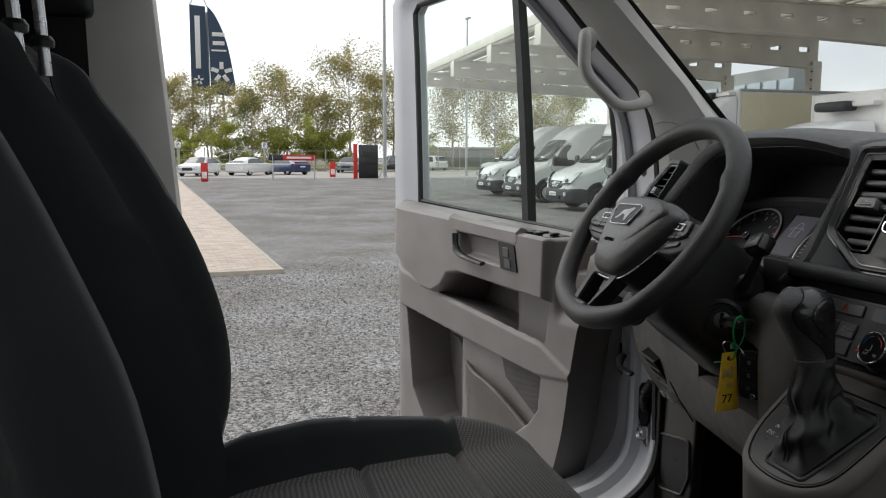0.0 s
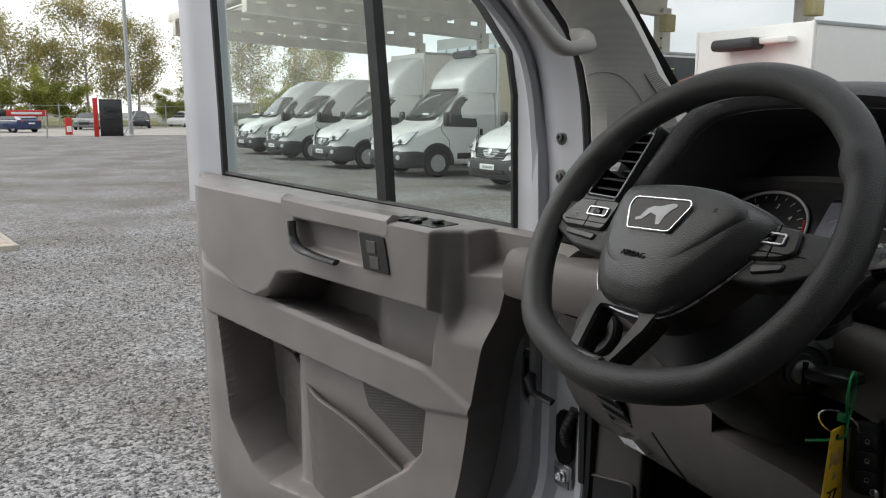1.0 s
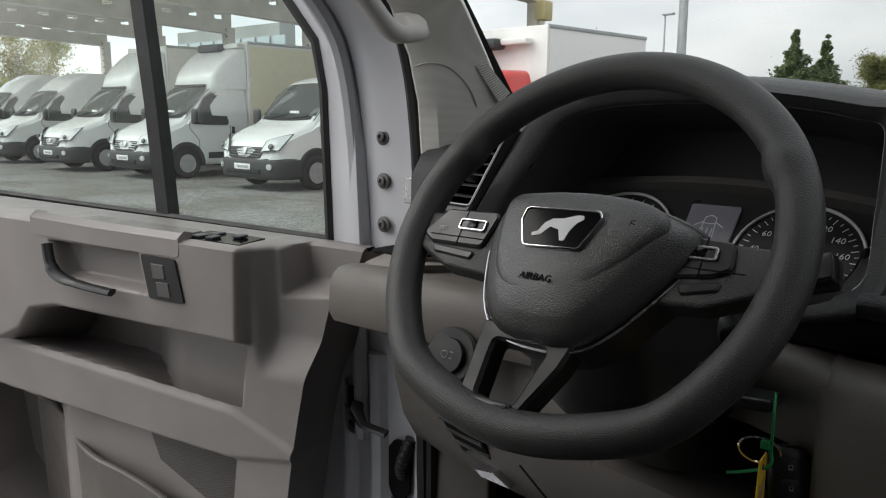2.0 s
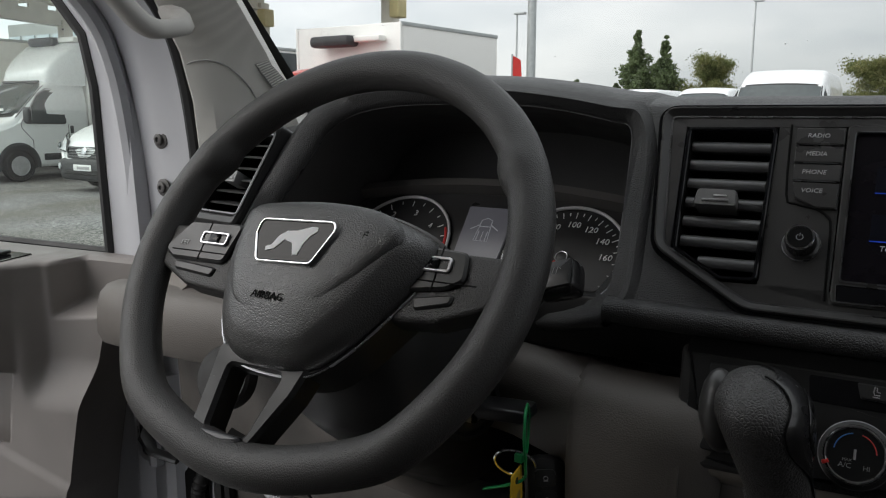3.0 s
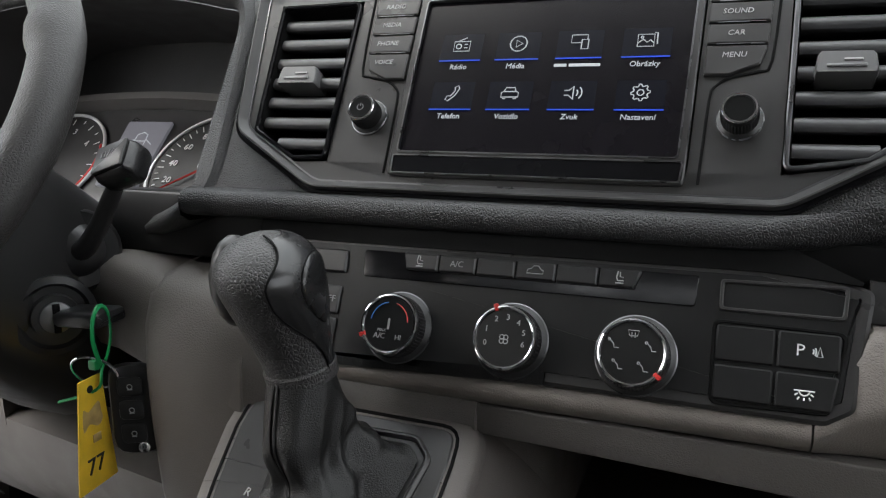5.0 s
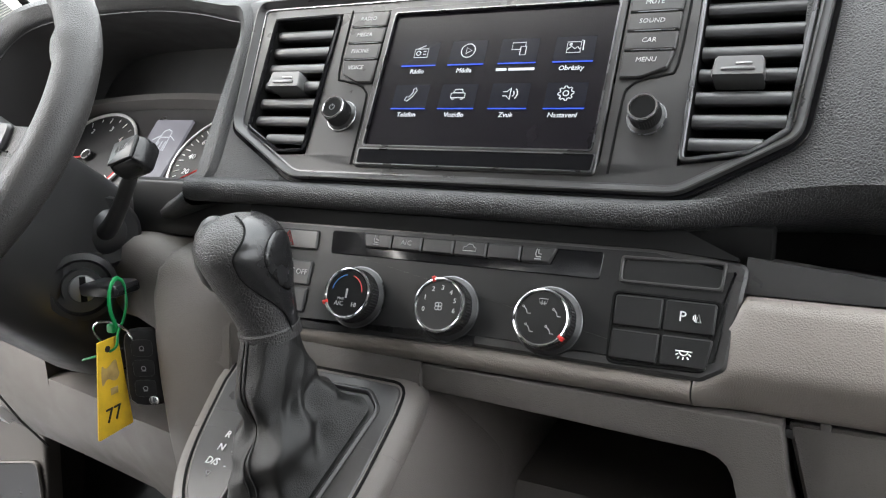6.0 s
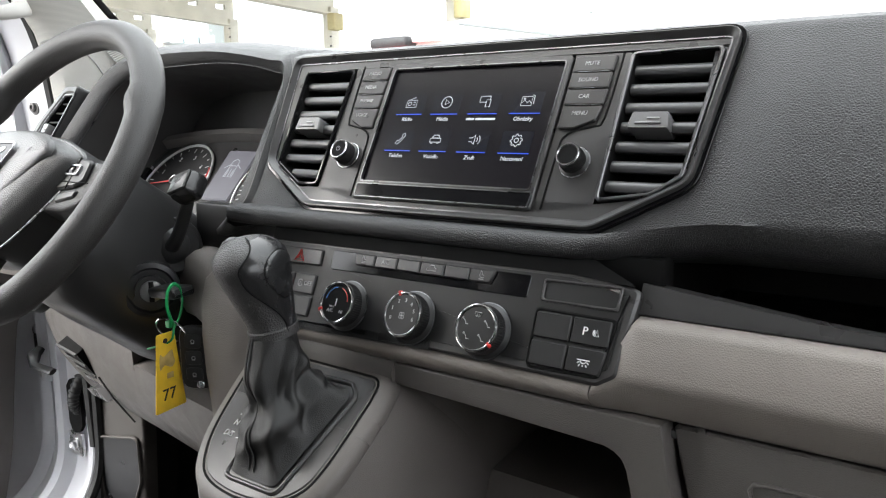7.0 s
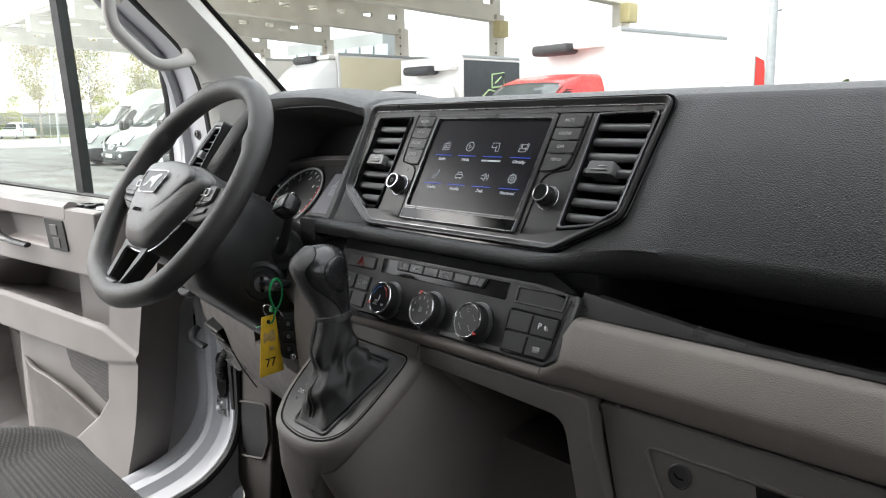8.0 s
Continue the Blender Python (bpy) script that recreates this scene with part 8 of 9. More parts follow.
    for z in (0.70, 0.75, 0.80, 0.85):
        part("grille_bar", tube([(x, gy(x, z) - 0.018, z) for x in np.linspace(-0.5, 0.5, 7)], 0.009, 5), M_SATINCHROME if nose == "bright" else M_BLACKCAR, gr)
    part("maker_badge", lathe([(0.075, 0), (0.075, 0.014), (0.06, 0.02), (0.001, 0.02)], 18), M_SATINCHROME, gr, "plain round badge", axes((0, gy(0, 0.8) - 0.016, 0.80), (1, 0, 0), (0, 0.3, 1)))
    npl = part("number_plate", block((0.52, 0.012, 0.12), (0, -1.082, 0.49), 0.003), M_PLATE, v, "white number plate with plain bars")
    part("plate_bars", block((0.36, 0.004, 0.055), (0.03, -1.09, 0.49), 0.001), M_GREY_INK, npl)
    if box:
        b_mat, top, w, l0, l1 = box
        bx = part("cargo_box", block((w * 2, l1 - l0, top - 0.75), (0, (l0 + l1) / 2, (top + 0.75) / 2), 0.02), b_mat[0], v, "box body")
        for s in (-1, 1):
            part("side_panel", block((0.012, l1 - l0 - 0.14, top - 0.95), (s * (w + 0.004), (l0 + l1) / 2, (top + 0.75) / 2), 0.004), b_mat[1], bx, "flat side panel")
            part("corner_post", block((0.06, 0.06, top - 0.75), (s * (w - 0.01), l0 + 0.01, (top + 0.75) / 2), 0.015), M_WBOX, bx)
            part("roof_rail", block((0.06, l1 - l0, 0.07), (s * (w - 0.01), (l0 + l1) / 2, top - 0.02), 0.015), M_GALV, bx)
        part("chassis", block((1.0, l1 - l0, 0.25), (0, (l0 + l1) / 2, 0.6), 0.02), M_BUMPER, v, "dark chassis")
        if tall_cab:
            f = []
            for q in np.linspace(0, 1, 14):
                y = lerp(0.78, l0 - 0.04, q)
                z = lerp(2.30, top - 0.14, min(1.0, 1.12 * q) ** 0.62 if q < 0.95 else 1.0)
                w2 = lerp(0.80, w * 0.97, q ** 0.7)
                f.append([(x * w2, y + 0.10 * x * x * (1 - q), zz) for x, zz in ((-1.0, 2.12), (-1.0, lerp(2.12, z, 0.55)), (-0.985, z - 0.10), (-0.94, z - 0.04), (-0.85, z - 0.012), (-0.5, z), (0, z + 0.01), (0.5, z), (0.85, z - 0.012), (0.94, z - 0.04), (0.985, z - 0.10), (1.0, lerp(2.12, z, 0.55)), (1.0, 2.12))])
            rf = part("roof_fairing", loft(f), paint, v, "smooth white roof fairing", sharp=60)
            part("fairing_slot", block((1.4, 0.05, 0.06), (0, 0.80, 2.2), 0.02), M_BUMPER, rf)
    if unit:
        z = (box[1] if box else roof)
        y = box[3] if box else 1.0
        u = part("cooling_unit", block((0.95, 0.34, 0.2), (-0.1, y - 0.22, z - 0.13 if tall_cab else z - 0.3), 0.07), M_BUMPER, v, "dark cooling unit")
        part("unit_cover", block((0.7, 0.2, 0.1), (0.6, y - 0.12, z - 0.1 if tall_cab else z - 0.27), 0.02), M_WBOX, u)
    if box and box[0][1] is M_BLACKBOX:
        for pts in (((2.5, 1.95), (2.75, 2.0), (3.05, 1.95), (3.0, 2.15), (2.7, 2.2), (2.5, 2.05)), ((2.8, 2.25), (2.8, 2.55), (3.2, 2.6), (3.2, 2.3), (2.8, 2.25)), ((2.9, 2.35), (3.1, 2.5)), ((3.25, 2.25), (3.4, 2.35), (3.3, 2.1))):
            part("wrap_mark", tube([(box[2] + 0.012, y, z) for y, z in pts], 0.022, 5), M_MARK, bx, "pale green line mark")
    v.matrix_basis = pose(*place, 0, 0, turn)
    return v


panel_van("white high-roof panel van with a dark bumper", (-30.7, 10.6, 0), 2, 2.82)
panel_van("white panel van with black bumper and grille", (-26.6, 10.35, 0), 1, 2.76)
panel_van("white cab with a tall cream roof fairing", (-22.1, 10.2, 0), -1, 2.4, box=((M_WBOX, M_WBOX), 3.35, 1.05, 1.85, 6.0), tall_cab=True)
panel_van("white box van with a cream side and cooling unit", (-18.6, 10.4, 0), 0, 2.3, nose="bright", box=((M_WBOX, M_CREAM), 3.28, 1.06, 1.8, 5.8), tall_cab=True, unit=True)
panel_van("white cab with a dark wrapped cooling box", (-14.15, 10.6, 0), 0, 2.35, box=((M_WBOX, M_BLACKBOX), 2.95, 1.05, 1.85, 5.4), unit=True)
panel_van("red cab with a white cooling box", (-9.9, 10.3, 0), -4, 2.3, paint=M_REDCAB, box=((M_WBOX, M_WBOX), 3.1, 1.25, 1.75, 5.05), unit=True)
panel_van("white high-roof van facing the yard", (-3.3, 18.6, 0), 0, 2.52, group="vans behind the windscreen")
for k, (x, y, h) in enumerate(((-9.6, 28, 2.36), (-7.2, 28.5, 2.4), (-4.9, 29, 2.45), (1.9, 24, 2.15), (4.4, 24, 2.3), (7.2, 25, 2.2))):
    panel_van("white van in the far rank", (x, y, 0), 0, h, group="vans behind the windscreen", far=True)


def car(label, place, turn, paint, suv=False):
    """A car looking to -y with its middle at the origin."""
    v = thing("parked_car", label, "car", (0, 0, 0), "cars along the road")
    h, l = (1.65, 4.6) if suv else (1.46, 4.6)
    S = [(-l / 2, 0.3, 0.62, 0.72, 0.66), (-l / 2 + 0.1, 0.25, 0.78, 0.86, 0.78), (-l / 2 + 0.5, 0.22, 0.9, 0.91, 0.82), (-0.95, 0.22, 0.99, 0.92, 0.82), (-0.3, 0.22, h - 0.06, 0.92, 0.62), (0.2, 0.22, h, 0.92, 0.6), (1.0, 0.22, h - 0.05, 0.92, 0.6), (1.7, 0.22, h - 0.3 if not suv else h - 0.12, 0.91, 0.62), (l / 2 - 0.15, 0.25, 1.02, 0.87, 0.74), (l / 2, 0.35, 0.85, 0.78, 0.7)]
    rings = [[V(p) for p in body_ring(y, zb, zt, wb, wt, min(0.92, zt - 0.08))] for y, zb, zt, wb, wt in S]
    part("car_body", loft(rings), paint, v, "", sharp=40)
    part("front_glass", sheet([[(x * 0.72, -0.93 + 0.1 * x * x, 1.0), (x * 0.6, -0.28 + 0.06 * x * x, h - 0.06)] for x in np.linspace(-1, 1, 7)]), M_CARGLASS, v, "", Matrix.Translation((0, -0.03, 0.025)))
    part("rear_glass", sheet([[(x * 0.62, 1.72, h - 0.30 if not suv else h - 0.14), (x * 0.7, l / 2 - 0.18, 1.04)] for x in np.linspace(-1, 1, 7)]), M_CARGLASS, v, "", Matrix.Translation((0, 0.03, 0.025)))
    for s in (-1, 1):
        poly = rounded([(-0.78, 0.98), (1.75, 0.98), (1.45, h - 0.2), (0.9, h - 0.12), (-0.2, h - 0.12)], 0.05, 3)
        part("side_glass", loft([[(s * (0.925 - 0.45 * (z - 0.93)), y, z) for y, z in poly], [(s * (0.955 - 0.45 * (z - 0.93)), y, z) for y, z in poly]]), M_CARGLASS, v)
        wheel_parts(v, s * 0.8, -1.4, 0.33, 0.21)
        wheel_parts(v, s * 0.8, 1.4, 0.33, 0.21)
        part("headlamp", block((0.3, 0.12, 0.12), (s * 0.66, -l / 2 + 0.12, 0.72), 0.04), M_LAMP, v)
        part("tail_lamp", block((0.28, 0.1, 0.14), (s * 0.68, l / 2 - 0.08, 0.86), 0.04), M_RED, v)
    part("front_grille", block((0.8, 0.06, 0.24), (0, -l / 2 + 0.02, 0.55), 0.02), M_BUMPER, v)
    part("rear_plate", block((0.5, 0.02, 0.11), (0, l / 2 + 0.0, 0.68), 0.003), M_PLATE, v)
    v.matrix_basis = pose(*place, 0, 0, turn)


car("white hatchback parked by the road", (-64, -2.9, 0.02), 70, M_WHITE)
car("white saloon parked tail to the yard", (-66, 0.9, 0.02), 238, M_WHITE)
car("blue saloon parked by the road", (-68, 4.0, 0.02), -60, M_BLUECAR)
car("grey car behind the barrier", (-76, 10.3, 0.02), 75, M_GREYCAR)
car("dark car beyond the barrier", (-82, 15.8, 0.02), 80, M_BLACKCAR, True)
car("white sport utility car by the road", (-88, 21.5, 0.02), -75, M_WHITE, True)
car("white saloon beyond the yard", (-80, 27.0, 0.02), -70, M_WHITE)
car("dark car at the edge of the road", (-62, -6.5, 0.02), 70, M_BLACKCAR)

# canopy of steel beams
canopy = thing("steel_canopy", "grey steel canopy with slotted beams over the vans", "canopy", (-22, 14, 0))
COLS = [-37.2, -32.4, -27.4, -22.65, -17.9, -13.2]


def slotted_beam(x):
    """A web with slots, deeper at its column, between two flanges."""
    y0, y1 = 8.8, 18.6
    bm = bmesh.new()
    n = 9
    zb = lambda y: lerp(4.95, 4.55, (y - y0) / (y1 - y0))
    zt = 5.5
    for k in range(n):
        a, b = lerp(y0, y1, k / n), lerp(y0, y1, (k + 1) / n)
        s0, s1 = lerp(a, b, 0.32), lerp(a, b, 0.68)
        zl, zh = lerp(zb(a), zt, 0.48), lerp(zb(a), zt, 0.66)
        for ya, yb, za, zc in ((a, s0, None, None), (s1, b, None, None), (s0, s1, None, zl), (s0, s1, zh, None)):
            p0, p1 = (zb(ya) if za is None else za), (zb(yb) if za is None else za)
            q0 = zt if zc is None else zc
            vs = [bm.verts.new((x + dx, y, z)) for dx in (-0.06, 0.06) for y, z in ((ya, p0), (yb, p1), (yb, q0), (ya, q0))]
            for f in ((0, 1, 2, 3), (7, 6, 5, 4), (0, 4, 5, 1), (1, 5, 6, 2), (2, 6, 7, 3), (3, 7, 4, 0)):
                bm.faces.new([vs[i] for i in f])
    b = part("slotted_beam", bm, M_STEEL, canopy, "grey steel beam with slots")
    part("lower_flange", loft([[(x - 0.2, y, zb(y) - 0.05), (x + 0.2, y, zb(y) - 0.05), (x + 0.2, y, zb(y)), (x - 0.2, y, zb(y))] for y in (y0, y1)]), M_STEEL, b)
    part("upper_flange", loft([[(x - 0.2, y, zt), (x + 0.2, y, zt), (x + 0.2, y, zt + 0.05), (x - 0.2, y, zt + 0.05)] for y in (y0, y1)]), M_STEEL, b)
    part("end_plate", block((0.5, 0.04, 0.62), (x, y0 - 0.02, 5.22), 0.005), M_STEEL, b)
    return b


for x in COLS:
    slotted_beam(x)
    c = part("column", block((0.36, 0.36, 4.75), (x, 18.5, 2.35), 0.02), M_STEEL, canopy, "grey steel column")
    for dz in np.arange(3.0, 4.6, 0.28):
        part("column_bolt", block((0.05, 0.05, 0.05), (x + 0.16, 18.3, dz), 0.01), M_BUMPER, c)
for y in np.arange(9.2, 18.9, 1.2):
    part("purlin", block((25.2, 0.14, 0.2), (-25.5, y, 5.66), 0.01), M_STEEL, canopy, "")
for k, y in enumerate(np.arange(9.0, 18.7, 1.2)):
    part("roof_sheet", block((25.4, 1.02, 0.05), (-25.5, y + 0.6, 5.79), 0.005), M_ROOFP, canopy, "brown-grey roof sheet")
part("roof_edge", block((25.6, 0.12, 0.32), (-25.5, 8.85, 5.72), 0.01), M_STEEL, canopy, "")
for x in (COLS[-1], COLS[-2]):
    fl = thing("floodlight", "yellowed floodlight box on a canopy column", "lamp", (x + 0.35, 18.3, 4.3), "canopy floodlights")
    part("lamp_housing", block((0.3, 0.42, 0.5), (x + 0.42, 18.25, 4.25), 0.04), M_LAMPBOX, fl)
    part("lamp_bracket", block((0.16, 0.08, 0.08), (x + 0.24, 18.35, 4.25), 0.01), M_STEEL, fl)

# far building behind the canopy
fb = thing("glass_building", "far dark glass office building behind the canopy", "building", (-60, 44, 0))
part("building_wall", block((15, 1.6, 8.6), (-60.5, 41.85, 4.3), 0.05), M_BLDG, fb, "dark wall")
for k in range(8):
    for z in (2.2, 4.6, 6.8):
        part("window_pane", block((1.6, 0.1, 1.6), (-67 + k * 2.0, 40.97, z), 0.02), M_BLDGGLASS, fb, "pale glass pane")
hall = thing("long_hall", "long low dark hall behind the trees", "building", (-110, 40, 0))
part("hall_wall", block((10, 46, 2.6), (-112, 48, 1.3), 0.05), M_BLDG, hall)
part("hall_roof", block((10.6, 46.6, 0.3), (-112, 48, 2.75), 0.05), M_GALV, hall)


# lamp posts
def lamp_post(label, x, y, h, r, arm=True):
    p = thing("street_lamp", label, "lamp post", (x, y, 0), "lamp posts")
    part("post", tube([(x, y, 0), (x, y, h * 0.5), (x, y, h)], [r, r * 0.85, r * 0.6], 12), M_GALV, p)
    part("post_foot", lathe([(r * 1.6, 0), (r * 1.6, 0.05), (r * 1.1, 0.12)], 14), M_GALV, p, "", Matrix.Translation((x, y, 0)))
    if arm:
        part("lamp_head", block((0.7, 0.3, 0.14), (x + 0.2, y, h), 0.04), M_GALV, p, "flat lamp head")


lamp_post("tall grey steel pole near the van", -9.4, 19.4, 9.5, 0.13, False)
lamp_post("slim grey lamp post far off", -21.5, 44, 7.2, 0.08)
lamp_post("slim grey lamp post far off", -11.2, 62, 9.3, 0.09)
lamp_post("tall grey lamp post beside the barrier", -56.1, 10.2, 17, 0.14, False)
lamp_post("grey lamp post behind the vans", -62, 18.0, 12.5, 0.1)


# trees
def leaves(bm_data, centres, per, spread, size, rnd, droop=0.0):
    verts, faces = bm_data
    for c, s in centres:
        for _ in range(per):
            d = V((rnd.gauss(0, 1), rnd.gauss(0, 1), rnd.gauss(0, 0.8))) * spread * s
            if droop:
                d.z -= abs(rnd.gauss(0, 1)) * droop * s
            p = c + d
            a = V((rnd.uniform(-1, 1), rnd.uniform(-1, 1), rnd.uniform(-1, 1))).normalized()
            b = a.cross(V((rnd.uniform(-1, 1), rnd.uniform(-1, 1), rnd.uniform(-1, 1)))).normalized()
            k = size * rnd.uniform(0.6, 1.4)
            n = len(verts)
            verts += [p - a * k, p + b * k * 0.55, p + a * k, p - b * k * 0.55]
            faces.append((n, n + 1, n + 2, n + 3))


def tree(label, x, y, h, width, leaf, bark, seed, kind="birch", dense=1.0, group="trees beyond the road"):
    rnd = random.Random(seed)
    t = thing({"birch": "birch_tree", "poplar": "poplar_tree", "shrub": "shrub", "conifer": "pine_tree"}[kind], label, "tree" if kind != "shrub" else "shrub", (x, y, 0), group)
    bm = bmesh.new()
    r0 = max(0.05, h * 0.011)
    lean = V((rnd.uniform(-0.03, 0.03), rnd.uniform(-0.03, 0.03), 0))
    trunk = [V((x, y, 0)) + V((lean.x * s * h + rnd.uniform(-0.08, 0.08) * (s > 0), lean.y * s * h + rnd.uniform(-0.08, 0.08) * (s > 0), s * h * 0.93)) for s in np.linspace(0, 1, 8)]
    tube(trunk, [r0 * (1.15 - 1.05 * s) for s in np.linspace(0, 1, 8)], 7, bm=bm)
    centres = []
    n_limb = int({"birch": 26, "poplar": 40, "shrub": 18, "conifer": 30}[kind] * (0.6 + 0.4 * dense))
    for k in range(n_limb):
        s = rnd.uniform(0.28 if kind == "birch" else 0.10, 0.97)
        i = s * 7
        base = trunk[int(i)].lerp(trunk[min(7, int(i) + 1)], i - int(i))
        ang = rnd.uniform(0, 2 * math.pi)
        if kind == "birch":
            reach = width * 0.5 * (math.sin(math.pi * min(1, (s - 0.15) / 0.85)) ** 0.6 + 0.15) * rnd.uniform(0.55, 1.1)
            rise = reach * rnd.uniform(0.5, 1.0)
        elif kind == "poplar":
            reach = width * 0.5 * min(1, (1.0 - s) * 1.15) * rnd.uniform(0.5, 1.05)
            rise = reach * 1.3
        elif kind == "conifer":
            reach = width * 0.5 * (1.05 - s) * rnd.uniform(0.7, 1.1)
            rise = reach * 0.15
        else:
            reach, rise = width * 0.5 * rnd.uniform(0.4, 1.0), h * 0.15
        tip = base + V((math.cos(ang) * reach, math.sin(ang) * reach, rise))
        tube([base, base.lerp(tip, 0.5) + V((0, 0, reach * 0.08)), tip], [r0 * 0.35, r0 * 0.22, r0 * 0.06], 5, bm=bm)
        for q in (0.45, 0.75, 1.0):
            centres.append((base.lerp(tip, q), rnd.uniform(0.7, 1.2) * (1.15 - 0.95 * s if kind in ("poplar", "conifer") else 1.0)))
    part("trunk", bm, bark, t, "pale bark" if bark is M_BARK else "dark bark")
    data = ([], [])
    per = int({"birch": 80, "poplar": 60, "shrub": 110, "conifer": 60}[kind] * dense)
    leaves(data, centres, per, {"birch": 0.04, "poplar": 0.03, "shrub": 0.075, "conifer": 0.04}[kind] * (h if kind != "shrub" else h * 0.9), {"birch": 0.105, "poplar": 0.17, "shrub": 0.13, "conifer": 0.13}[kind] * (h / 11) ** 0.5, rnd, 0.06 * h if kind == "birch" else 0)
    me = bpy.data.meshes.new("crown")
    me.from_pydata([tuple(p) for p in data[0]], [], data[1])
    me.materials.append(leaf)
    c = new("crown", me)
    put_under(c, t)
    tagged(c, "ragged airy crown")
    return t


M_BIRCHROWS = [(-92, -7, 10.5, 5.5, 0), (-93, -3.2, 9.5, 6, 1), (-88, 1.5, 9, 5, 2), (-90, 5.4, 11.2, 7.5, 3), (-92, 8.6, 9, 5, 4), (-90, 12.4, 13.6, 8, 5), (-94, 15.8, 11.5, 5, 6), (-96, 18.5, 12, 5.5, 7), (-92, 25, 13, 5, 8), (-88, 29, 12, 5, 9), (-86, 34, 10, 7, 10), (-88, 38, 9.5, 7, 11)]
for x, y, h, w, k in M_BIRCHROWS:
    tree("autumn birch with thinning yellow-green leaves", x, y, h, w, M_LEAF, M_BARK, 100 + k, "birch", 1.25)
for x, y, h, w, k in ((-86, -5, 4.2, 5, 0), (-85, -1, 4.6, 5, 1), (-86, 3.5, 5.0, 6, 2), (-85, 7, 5.2, 6, 3), (-87, 10.5, 4, 5, 4), (-96, 22, 4, 6, 5), (-84, 31, 4, 6, 6), (-84, 37, 4.5, 6, 7)):
    tree("dense yellow-green shrub behind the fence", x, y, h, w, M_LEAF2, M_DARKBARK, 200 + k, "shrub", 1.6)
for x, y, h, w, k in ((-31.4, 100, 12.4, 5.2, 0), (-27.8, 100, 11.6, 4.4, 1)):
    tree("slender dark green poplar", x, y, h, w, M_LEAF3, M_DARKBARK, 300 + k, "poplar", 1.5, "trees ahead")
for x, y, h, w, k in ((-38.5, 98, 6.0, 4.5, 0), (-33.8, 100, 5.5, 4, 1)):
    tree("small dark pine ahead", x, y, h, w, M_LEAF3, M_DARKBARK, 320 + k, "conifer", 2.0, "trees ahead")
for x, y, h, w, k in ((-22.5, 100, 7.2, 6, 0), (-4, 95, 6.5, 7, 1), (2, 96, 6.2, 7, 2), (8, 94, 8.0, 8, 3), (14, 95, 7, 8, 4), (21, 92, 7.5, 8, 5)):
    tree("round dull green tree ahead", x, y, h, w, M_LEAF4, M_DARKBARK, 340 + k, "shrub", 3.2, "trees ahead")
tree("tall thin birch ahead", 3.5, 88, 10.2, 5, M_LEAF, M_BARK, 361, "birch", 0.8, "trees ahead")

# fence, barriers, board, signs
fence = thing("wire_fence", "thin grey wire fence along the road", "fence", (-82, 8, 0))
for k in range(20):
    part("fence_post", tube([(-82.5, -8 + k * 2.4, 0), (-82.5, -8 + k * 2.4, 2.3)], 0.05, 6), M_GALV, fence)
for z in (0.4, 1.2, 2.1):
    part("fence_wire", tube([(-82.5, -8, z), (-82.5, 37.6, z)], 0.015, 4), M_GALV, fence)
for lab, x, y, ln in (("red barrier post with a pale lowered boom", -50.5, -2.0, 5.2), ("red barrier post with a lowered boom", -60, 6.9, 4.0)):
    b = thing("barrier", lab, "barrier", (x, y, 0), "road barriers")
    part("barrier_cabinet", block((0.4, 0.42, 1.15), (x, y, 0.575), 0.03), M_RED, b, "red cabinet")
    part("barrier_label", block((0.02, 0.3, 0.4), (x + 0.205, y, 0.4), 0.004), M_PLATE, b)
    part("boom", tube([(x, y, 1.05), (x, y + ln, 1.05)], 0.045, 8), M_PLATE, b, "pale boom")
sgn = thing("red_sign", "red and black road sign board on posts", "sign", (-53, 4.5, 0))
part("sign_board", block((0.06, 2.2, 0.36), (-53, 3.9, 1.46), 0.02), M_RED, sgn, "red board")
part("sign_end", block((0.07, 0.9, 0.36), (-53, 2.4, 1.46), 0.02), M_BLACKCAR, sgn, "black end")
part("sign_bars", block((0.02, 1.6, 0.14), (-52.96, 3.9, 1.46), 0.004), M_PLATE, sgn)
for y in (2.2, 4.9):
    part("sign_post", tube([(-53, y, 0), (-53, y, 1.6)], 0.05, 6), M_GALV, sgn)
bd = thing("notice_board", "black notice board with a red side panel", "sign board", (-54.5, 8.7, 0))
part("board", block((0.12, 1.35, 2.3), (-54.5, 8.75, 1.2), 0.02), M_BLACKCAR, bd, "black board")
part("side_panel", block((0.14, 0.28, 2.4), (-54.5, 7.85, 1.22), 0.02), M_RED, bd, "red side panel")
part("brace", tube([(-54.5, 9.4, 0), (-54.6, 10.3, 1.6)], 0.04, 6), M_GALV, bd)
for y in (-5.0, 2.3):
    ps = thing("parking_sign", "small white and dark parking sign", "sign", (-72, y, 0), "parking signs")
    part("sign_post", tube([(-72, y, 0), (-72, y, 2.4)], 0.04, 6), M_GALV, ps)
    part("sign_face", block((0.03, 0.5, 0.5), (-72, y, 2.5), 0.01), M_PLATE, ps)
    lettering("P", 0.45, axes((-71.975, y, 2.5), (0, 1, 0), (0, 0, 1)), M_BLACKINK, ps)
# advertising tower with a sail-shaped banner
tw_ = thing("sign_tower", "tall steel tower with a navy sail-shaped banner", "sign tower", (-118, -4, 0))
for dy in (-2.2, 0.4, 2.6):
    part("tower_leg", tube([(-118, -4.0 + dy, 0), (-118, -4.0 + dy * 0.7, 21.5 if dy < 1 else 19.5)], 0.16, 8), M_GALV, tw_)
